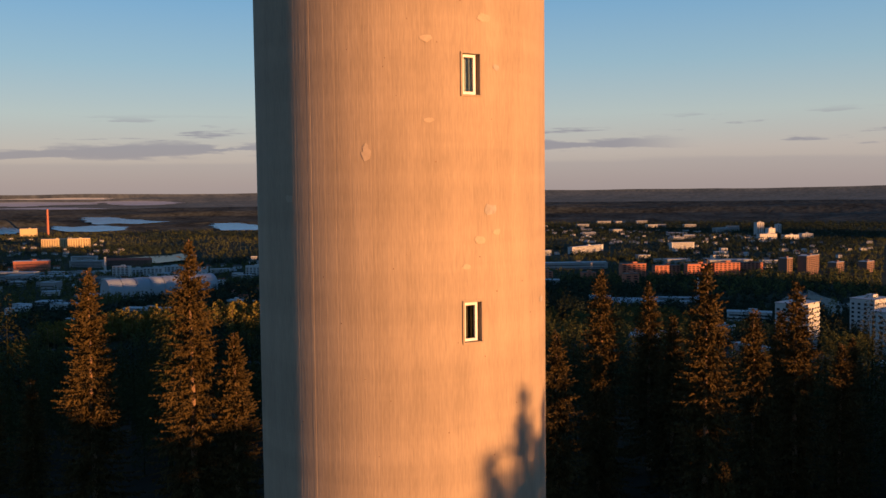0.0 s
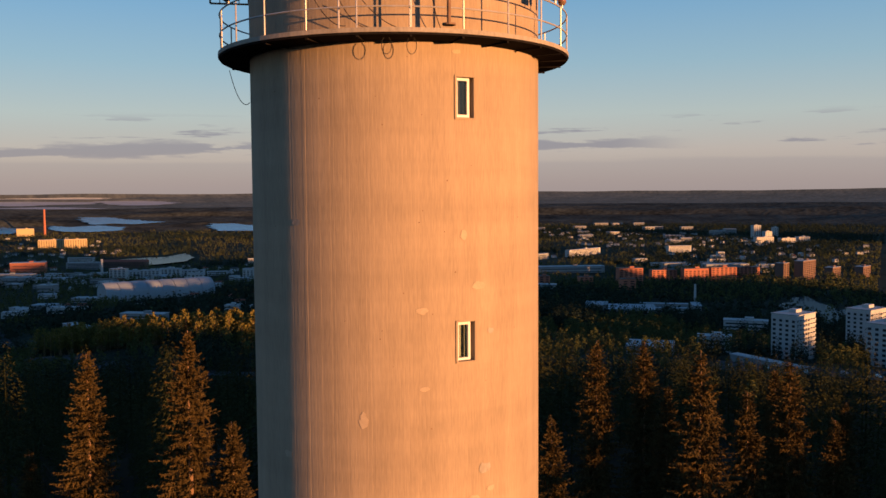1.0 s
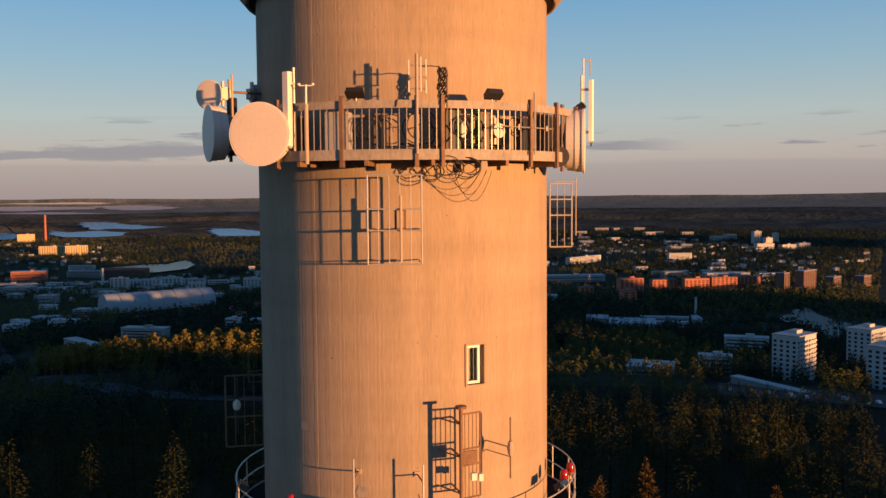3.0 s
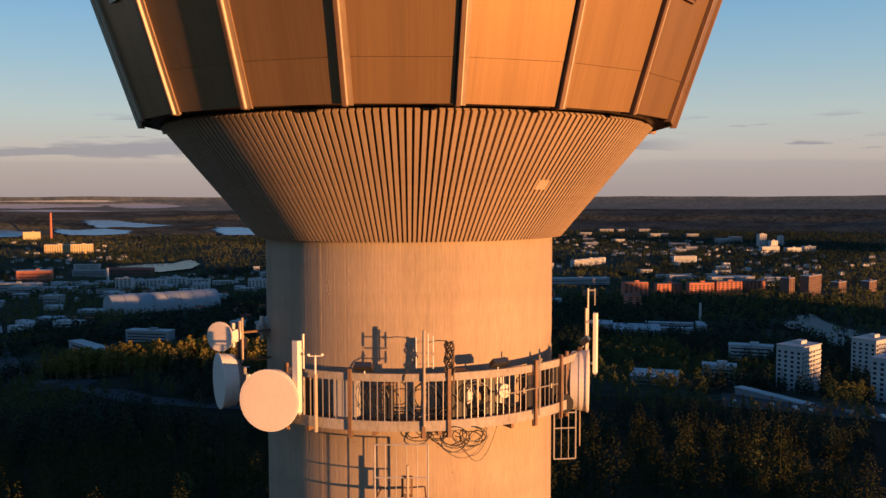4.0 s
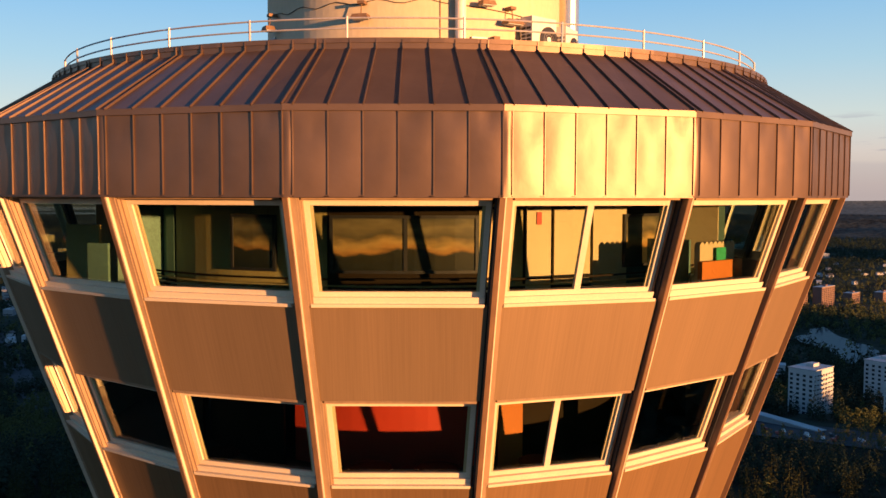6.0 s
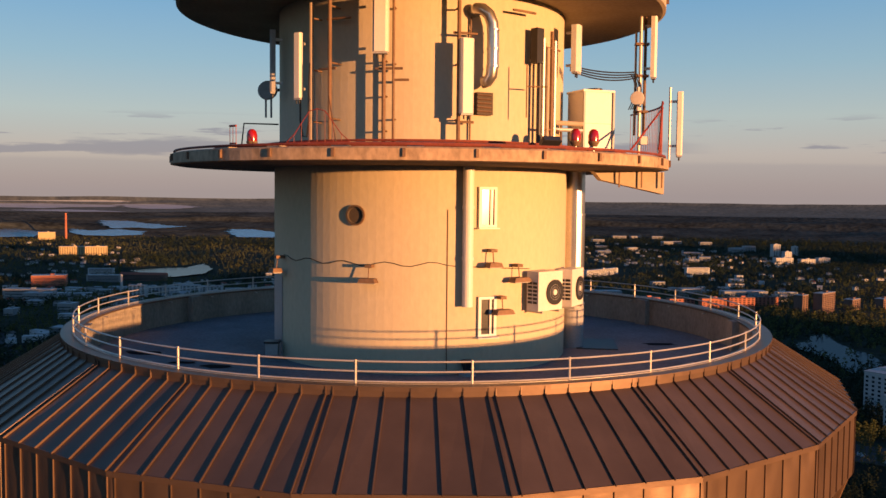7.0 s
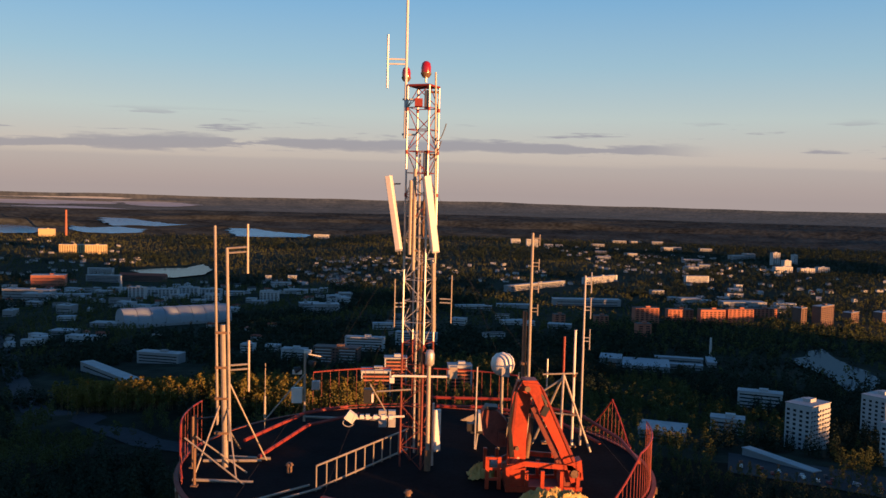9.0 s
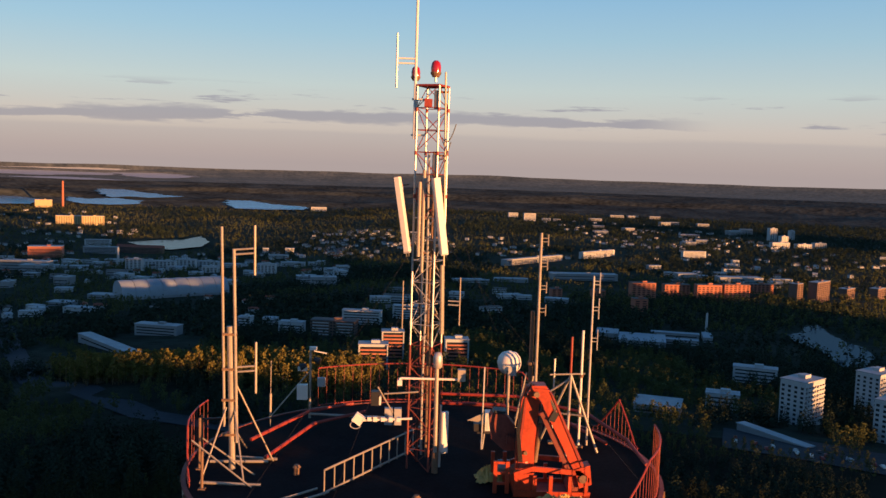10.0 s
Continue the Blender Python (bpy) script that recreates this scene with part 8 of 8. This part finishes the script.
# ---------------------------------------------------------------- aerials round the roof platform
def roof_aerials():
    z = 72.385
    # triple pole at the side
    t = thing("aerial_tower", "three tall pale poles with side aerials on a braced stand", "antenna", at=(0, 0, 0))
    for p0, p1, q in (((-5.15, -0.8, 73.5), (-5.26, -0.8, 78.63), 0.035), ((-4.93, -0.8, z), (-5.04, -0.8, 76.1), 0.075), ((-4.82, -0.85, 73.1), (-4.94, -0.85, 78.08), 0.04), ((-5.02, -0.7, z), (-5.08, -0.7, 75.6), 0.03)):
        part("pole", Shape().tube(p0, p1, q, 10), POLE, t)
    for zz, x0, x1, e in ((78.06, -4.94, -4.41, 0.63), (75.06, -4.86, -4.35, 0.66)):
        part("arm", Shape().tube((x0, -0.85, zz), (x1, -0.85, zz + 0.05), 0.026, 7).tube((x0, -0.85, zz - 0.12), (x1, -0.85, zz - 0.07), 0.026, 7), POLE, t)
        part("dipole", Shape().tube((x1, -0.85, zz - e), (x1 - 0.01, -0.85, zz + e), 0.032, 8), POLE, t)
    for zz in (73.3, 74.2, 75.0, 75.9):
        part("clamp", Shape().box((-5.03, -0.82, zz), (0.36, 0.12, 0.06)), RUSTY, t)
    for a, b in (((-4.84, -0.85, 74.6), (-4.0, -0.1, z)), ((-4.9, -0.8, 74.0), (-4.4, -2.0, z)), ((-5.1, -0.8, 74.0), (-5.5, -1.9, z)), ((-5.0, -0.75, 73.6), (-4.9, 0.9, z)), ((-5.75, -1.7, 73.4), (-4.2, -2.1, z)), ((-5.6, -1.2, 73.3), (-4.3, -1.2, z))):
        part("stay_bar", Shape().tube(a, b, 0.022, 7), POLE, t)
    for a, b in (((-5.5, -1.9, z + 0.03), (-4.0, -2.0, z + 0.03)), ((-5.0, 0.0, z + 0.05), (-3.9, -0.1, z + 0.05)), ((-5.6, -0.4, z + 0.05), (-4.1, -0.3, z + 0.05))):
        part("foot_bar", Shape().tube(a, b, 0.04, 8), POLE, t)
    for x, y, h in ((-5.75, -0.9, 1.35), (-5.35, -2.3, 0.95), (-5.95, 0.2, 1.1)):
        t = thing("post", "thin steel post at the platform edge", "post", group="posts at the platform edge", at=(x, y, z))
        part("tube", Shape().tube((0, 0, 0), (0, 0, h), 0.035, 8), RUSTY, t)
        part("foot", Shape().box((0, 0, 0.02), (0.16, 0.16, 0.04)), RUSTY, t)
    part("tie_bar", Shape().tube((-5.95, 0.2, z + 1.0), (-4.95, -0.8, z + 1.35), 0.03, 7), BLACK, tower)
    # weather station pole
    t = thing("weather_station", "pale pole with weather sensors and a small cabinet", "instrument", at=(-3.55, 4.0, z))
    part("pole", Shape().tube((0, 0, 0), (0, 0, 2.2), 0.04, 9), POLE, t)
    part("cabinet", Shape().box((-0.22, -0.1, 0.85), (0.32, 0.2, 0.46)), WHITE, t)
    for side in (-1, 1):
        part("lamp_head", Shape().tube((0.12 * side, -0.05, 1.78 + 0.1 * side), (0.3 * side, -0.12, 1.72 + 0.1 * side), 0.06, 10, 0.11), BLACK, t)
    part("sensor", Shape().box((0.08, 0, 2.2), (0.22, 0.14, 0.1)).tube((0.1, 0, 2.12), (0.5, 0, 2.05), 0.018, 6).box((-0.24, 0, 1.55), (0.28, 0.12, 0.12)), WHITE, t)
    part("brace", Shape().tube((0, 0, 1.5), (-1.2, -0.3, 0.05), 0.022, 7), POLE, t)
    part("bell", Shape().box((0.35, 0, 1.15), (0.24, 0.18, 0.26)), GREY, t)
    t = thing("whip_aerial", "thin pale whip aerial near the platform edge", "antenna", at=(-4.6, 3.0, z))
    part("whip", Shape().tube((0, 0, 0), (0, 0, 2.0), 0.014, 6).tube((0, 0, 0.3), (0, 0, 1.0), 0.035, 8), POLE, t)
    # aerials behind the crane
    dipole_pole((3.14, 1.7, z), 6.15, (3.95, 4.6, 5.25, 5.95), "tall pole with four short side dipoles", 0.05, 1, 0.2, POLE, 0, 0.16)
    dipole_pole((4.72, 1.9, z), 4.95, (3.1, 4.0, 4.75), "slim grey pole with side dipoles", 0.035, 1, 0.18, STEEL, 0, 0.3)
    for x, y, h, m, q in ((4.45, 1.7, 3.4, WHITE, 0.035), (4.15, 1.75, 3.2, RED, 0.035), (3.72, 2.0, 2.5, STEEL, 0.025), (3.0, 1.85, 3.9, RUSTY, 0.06)):
        t = thing("pole_aerial", "upright rod aerial behind the crane", "antenna", at=(x, y, z))
        part("rod", Shape().tube((0, 0, 0), (0, 0, h), q, 8), m, t)
        part("collar", Shape().tube((0, 0, 0.9), (0, 0, 1.0), q * 1.8, 8).tube((0, 0, h * 0.6), (0, 0, h * 0.6 + 0.08), q * 1.7, 8), RUSTY, t)
        part("foot", Shape().box((0, 0, 0.03), (0.22, 0.22, 0.06)), RUSTY, t)
    t = thing("tripod", "pale steel tripod frame carrying aerials", "stand", at=(4.15, 1.7, z))
    top = Vector((0, 0, 2.1))
    for x, y in ((-0.8, 0.3), (0.75, -0.5), (-0.2, -0.9)):
        part("leg", Shape().tube(top, (x, y, 0), 0.035, 8), POLE, t)
    part("cross", Shape().tube((-0.5, 0.0, 1.0), (0.35, -0.3, 1.0), 0.025, 7).tube((-0.6, 0, 2.1), (0.4, 0, 2.15), 0.025, 7), POLE, t)
    part("side_arm", Shape().tube((0.0, 0, 2.0), (-1.1, 0.2, 1.2), 0.03, 7), POLE, t)
    t = thing("tripod", "pale lattice stand behind the crane", "stand", at=(2.55, 1.9, z))
    part("leg", Shape().tube((0, 0, 0.2), (0.35, 0, 2.1), 0.03, 7), POLE, t)
    part("leg", Shape().tube((0.2, 0, 0.1), (0.55, 0, 2.0), 0.03, 7), POLE, t)
    for k in range(6):
        part("rung", Shape().tube((0.06 * k, 0, 0.5 + 0.27 * k), (0.22 + 0.06 * k, 0, 0.45 + 0.27 * k), 0.015, 5), POLE, t)
    # radar dome
    t = thing("radome", "round white radome on a post", "radome", at=(2.55, 3.4, z))
    part("post", Shape().tube((0, 0, 0), (0, 0, 1.75), 0.05, 9), POLE, t)
    part("dome", Shape().lathe([(0.05, -0.37), (0.22, -0.31), (0.33, -0.18), (0.37, 0.0), (0.33, 0.18), (0.22, 0.3), (0, 0.37)], 26, closed=False, centre=(0, 0, 2.05)), WHITE, t, smooth=True)
    part("plate", Shape().box((0.06, -0.37, 1.86), (0.24, 0.05, 0.26)), GREY, t)
    # wind vane pole and white cabinet
    t = thing("wind_vane", "slim pole with a pale vane", "instrument", at=(1.62, 1.3, z))
    part("pole", Shape().tube((0, 0, 0), (0.02, 0, 2.35), 0.024, 7), STEEL, t)
    part("vane", Shape().add([(-0.42, 0, 0.82), (-0.05, 0, 1.0), (0.0, 0, 0.86), (-0.1, 0, 0.78), (-0.42, 0.02, 0.82), (-0.05, 0.02, 1.0), (0.0, 0.02, 0.86), (-0.1, 0.02, 0.78)], [(3, 2, 1, 0), (4, 5, 6, 7), (0, 1, 5, 4), (1, 2, 6, 5), (2, 3, 7, 6), (3, 0, 4, 7)]), POLE, t)
    t = thing("cabinet", "white metal cabinet on a dark stand", "cabinet", at=(1.95, 1.6, z))
    part("body", Shape().box((0, 0, 0.75), (0.46, 0.4, 0.52)), WHITE, t)
    for x in (-0.3, 0.35):
        for y in (-0.3, 0.3):
            part("leg", Shape().tube((x, y, 0), (x * 0.8, y * 0.8, 0.5), 0.022, 6), STEEL, t)
    part("tray", Shape().box((0, 0, 0.47), (0.9, 0.6, 0.05)), BLACK, t)
    part("gear", Shape().box((-0.4, -0.1, 0.6), (0.3, 0.3, 0.22)), BLACK, t)
    part("gear", Shape().box((0.45, -0.2, 0.62), (0.2, 0.2, 0.3)), BLACK, t)
    # grey box and pipe lying behind the mast
    t = thing("junction_box", "grey box pair on a low pipe", "box", at=(-0.95, 3.2, z))
    part("body", Shape().box((-0.12, 0, 0.35), (0.24, 0.2, 0.5)).box((0.16, 0, 0.35), (0.22, 0.2, 0.5)), GREY, t)
    part("pipe", Shape().tube((-2.5, 0.2, 0.3), (-0.2, 0, 0.3), 0.04, 8), POLE, t)
    for x, y in ((-3.24, -1.14), (-0.19, -3.08)):
        t = thing("roof_vent", "small round capped roof vent", "vent", group="roof vents", at=(x, y, z))
        part("tube", Shape().tube((0, 0, 0), (0, 0, 0.2), 0.07, 12), RUSTY, t)
        part("cap", Shape().tube((0, 0, 0.2), (0, 0, 0.27), 0.11, 12, 0.06), RUSTY, t)
    t = thing("drain", "low round drain fitting on the roof", "drain", at=(-1.14, -3.8, z))
    part("grate", Shape().lathe([(0, 0.12), (0.16, 0.1), (0.22, 0.04), (0.22, 0.0)], 18, closed=False), GREY, t)
    part("bar", Shape().tube((-0.3, 0, 0.14), (0.3, 0, 0.14), 0.02, 6), GREY, t)
    # handrail leading to the mast
    t = thing("handrail", "pale handrail with upright bars across the roof", "handrail")
    a, b = Vector((-2.4, -2.5, z)), Vector((-0.1, 1.3, z))
    for h in (0.06, 0.62):
        part("rail", Shape().tube(a + Vector((0, 0, h)), b + Vector((0, 0, h)), 0.026, 7), POLE, t)
    for k in range(12):
        p = a.lerp(b, k / 11)
        part("bar", Shape().tube(p + Vector((0, 0, 0.0)), p + Vector((0, 0, 0.62)), 0.018, 6), POLE, t)
    part("skid", Shape().tube((-4.0, -4.1, z + 0.05), (-2.3, -2.4, z + 0.05), 0.03, 7).tube((-4.2, -3.8, z + 0.05), (-2.6, -2.2, z + 0.05), 0.03, 7), POLE, t)
    # red arched tubes lying about the platform
    for pts in ([(-4.2, -0.2, 72.5), (-3.2, 2.2, 72.75), (-1.8, 3.4, 72.8)], [(-4.8, 1.0, 72.6), (-3.4, 3.0, 72.9), (-2.2, 3.9, 72.9)], [(0.6, 4.6, 72.8), (2.4, 4.2, 72.9), (4.2, 3.0, 72.8), (5.2, 1.4, 72.6)], [(0.4, 5.4, 72.9), (3.0, 4.9, 73.0), (5.0, 3.4, 72.9), (5.8, 1.4, 72.7), (5.9, -0.4, 72.6)]):
        tagged(part("red_tube", Shape().path(pts, 0.05, 8), RED), "curved red steel tube on the roof", "tube")
    fence("red_fence", -100, -68, 6.1, 72.42, 1.25, 12, "red barred fence at the platform edge", slope1=0.35)
    fence("red_fence", 38, 88, 6.1, 72.42, 1.22, 26, "red barred fence at the platform edge", slope0=0.42)
    fence("red_fence", 100, 122, 6.1, 72.42, 1.25, 12, "red barred fence piece rising to a peak", slope0=0.5, slope1=0.5)
    fence("red_fence", 140, 214, 6.1, 72.42, 1.3, 26, "red barred fence at the far platform edge", slope0=0.1)


roof_aerials()


# ---------------------------------------------------------------- crane and tarpaulin
def prism(pts, y0, y1):
    """A flat outline in x and z given thickness in y."""
    n = len(pts)
    s = Shape()
    s.v = [(x, y0, z) for x, z in pts] + [(x, y1, z) for x, z in pts]
    s.f = [tuple(range(n)), tuple(range(2 * n - 1, n - 1, -1))] + [((i + 1) % n, i, n + i, n + (i + 1) % n) for i in range(n)]
    return s


def loader_crane():
    t = thing("loader_crane", "orange-red folded loader crane on the roof platform", "crane", at=(0, 0, 72.39))
    # base: two side plates, posts and cross beams with open bays between them
    for y in (-2.40, -1.46):
        part("base_plate", prism([(2.15, 0.02), (4.0, 0.02), (4.02, 0.16), (2.15, 0.16)], y, y + 0.06), ORANGE, t)
        part("base_beam", prism([(2.15, 0.50), (2.6, 0.66), (3.72, 0.58), (3.98, 0.40), (3.98, 0.52), (3.75, 0.70), (2.6, 0.78), (2.15, 0.62)], y, y + 0.07), ORANGE, t)
        for x in (2.2, 2.66, 3.05, 3.52, 3.9):
            part("base_post", Shape().box((x, y + 0.03, 0.34), (0.09, 0.075, 0.42)), ORANGE, t)
    part("base_box", prism([(2.16, 0.12), (2.64, 0.12), (2.64, 0.60), (2.16, 0.50)], -2.32, -1.5), ORANGE, t)
    part("base_box", prism([(3.5, 0.10), (3.98, 0.10), (3.98, 0.42), (3.6, 0.56)], -2.30, -1.5), RUST_RED, t)
    part("floor_plate", Shape().box((3.08, -1.93, 0.05), (1.84, 0.9, 0.06)), RUST_RED, t)
    # upright inner arm: a tapered box with side flanges
    column = [(2.22, 0.55), (2.66, 0.55), (2.66, 1.2), (2.76, 2.56), (2.42, 2.68), (2.30, 2.3), (2.22, 1.2)]
    part("column", prism(column, -2.08, -1.80), ORANGE, t)
    for y in (-2.10, -1.80):
        part("column_flange", prism([(2.27, 0.6), (2.33, 0.6), (2.33, 1.2), (2.44, 2.45), (2.39, 2.5), (2.27, 1.2)], y, y + 0.02), RED, t)
    # folded outer arm: deep box beam with a lower sleeve and an end bracket
    part("main_boom", prism([(2.50, 2.70), (2.92, 2.66), (3.02, 2.5), (3.92, 0.62), (3.70, 0.50), (2.74, 2.36)], -2.36, -2.06), ORANGE, t)
    part("boom_flange", prism([(2.94, 2.62), (3.03, 2.52), (3.95, 0.60), (3.88, 0.56)], -2.385, -2.035), RED, t)
    part("boom_sleeve", prism([(2.72, 2.06), (2.84, 2.12), (3.62, 0.62), (3.48, 0.56)], -2.30, -2.12), RUST_RED, t)
    part("boom_tip", prism([(3.62, 0.72), (3.98, 0.84), (4.04, 0.36), (3.74, 0.26)], -2.40, -2.02), ORANGE, t)
    part("label_plate", Shape().box((3.06, -2.388, 2.02), (0.15, 0.01, 0.24), Matrix.Rotation(radians(26), 3, "Y")), BLACK, t)
    part("head", prism([(2.40, 2.52), (2.52, 2.74), (2.86, 2.74), (2.98, 2.5), (2.7, 2.38)], -2.30, -1.86), ORANGE, t)
    part("cylinder", Shape().tube((2.70, -1.95, 0.75), (2.80, -1.98, 1.75), 0.06, 12), RUSTY, t)
    part("piston", Shape().tube((2.80, -1.98, 1.75), (2.84, -2.0, 2.42), 0.035, 12), STAINLESS, t)
    part("cylinder", Shape().tube((3.42, -2.2, 0.78), (2.98, -2.2, 1.62), 0.05, 12), RUSTY, t)
    part("slew_gear", Shape().tube((2.42, -1.9, 0.42), (2.42, -1.9, 0.60), 0.30, 24), RUSTY, t)
    part("slew_collar", Shape().tube((2.42, -1.93, 0.60), (2.42, -1.93, 0.80), 0.22, 20, 0.18), ORANGE, t)
    for p, q, r in (((2.62, -2.42, 2.55), (2.62, -1.78, 2.55), 0.07), ((3.82, -2.44, 0.5), (3.82, -1.96, 0.5), 0.10), ((2.44, -2.14, 1.02), (2.44, -1.74, 1.02), 0.05)):
        part("hinge", Shape().tube(p, q, r, 14), RUSTY, t)
    part("power_pack", prism([(1.58, 1.72), (1.64, 1.84), (1.98, 1.82), (2.22, 1.55), (2.22, 0.92), (2.02, 0.9), (1.86, 1.0), (1.64, 1.2)], -1.62, -1.2), RUST_RED, t)
    part("pack_lid", prism([(1.66, 1.86), (1.96, 1.84), (2.0, 1.9), (1.7, 1.92)], -1.60, -1.22), BLACK, t)
    part("control_box", Shape().box((2.10, -1.72, 1.22), (0.18, 0.12, 0.2)), RUST_RED, t)
    for k in range(4):
        part("lever", Shape().tube((2.04 + 0.045 * k, -1.80, 1.3), (2.04 + 0.045 * k, -1.86, 1.44), 0.008, 5), BLACK, t)
    part("tank", Shape().tube((1.86, -1.3, 0.42), (2.2, -1.3, 0.42), 0.15, 16), GREY, t)
    for x in (1.72, 2.02):
        for y in (-2.1, -1.35):
            part("outrigger_leg", Shape().box((x, y, 0.4), (0.09, 0.09, 0.8)), ORANGE, t)
    for z in (0.24, 0.5, 0.76):
        part("rung", Shape().box((1.87, -2.1, z), (0.34, 0.05, 0.06)), ORANGE, t)
    for k in range(4):
        part("hose", Shape().path([(2.28 + 0.03 * k, -2.13, 0.8), (2.20 + 0.02 * k, -2.16, 1.6), (2.34, -2.16, 2.35), (2.5, -2.2, 2.78 - 0.03 * k), (2.85, -2.32, 2.62), (3.1, -2.38, 2.1 + 0.04 * k)], 0.014, 6), BLACK, t)


loader_crane()


def tarpaulin(cx, cy, sx, sy, h, seed, label):
    rng = random.Random(seed)
    n = 54
    s = Shape()
    top = 72.39
    for i in range(n + 1):
        for j in range(n + 1):
            u, v = 2 * i / n - 1, 2 * j / n - 1
            q = Vector((u * 2.2 + seed, v * 2.2, 0.4))
            fold = (1 - abs(noise.noise(q * 1.5)) * 2.2) * 0.7 + (1 - abs(noise.noise(q * 3.3)) * 2.0) * 0.35
            edge = max(0.0, 1 - (u * u + v * v) ** 1.1)
            ragged = 1 + 0.22 * noise.noise(Vector((u * 1.7, v * 1.7, seed)))
            s.v.append((cx + u * sx * ragged, cy + v * sy * ragged + 0.1 * u, top + 0.03 + h * edge ** 0.6 * (0.45 + 0.75 * fold) + 0.05 * fold))
    s.f = [(i * (n + 1) + j, (i + 1) * (n + 1) + j, (i + 1) * (n + 1) + j + 1, i * (n + 1) + j + 1) for i in range(n) for j in range(n)]
    ob = part("tarpaulin", s, TARP)
    return tagged(ob, label, "tarpaulin")


tarpaulin(3.05, -3.75, 0.98, 0.72, 0.42, 2, "crumpled yellow tarpaulin heaped on the roof")
tarpaulin(1.75, -1.2, 0.42, 0.3, 0.3, 7, "small fold of yellow tarpaulin by the crane")
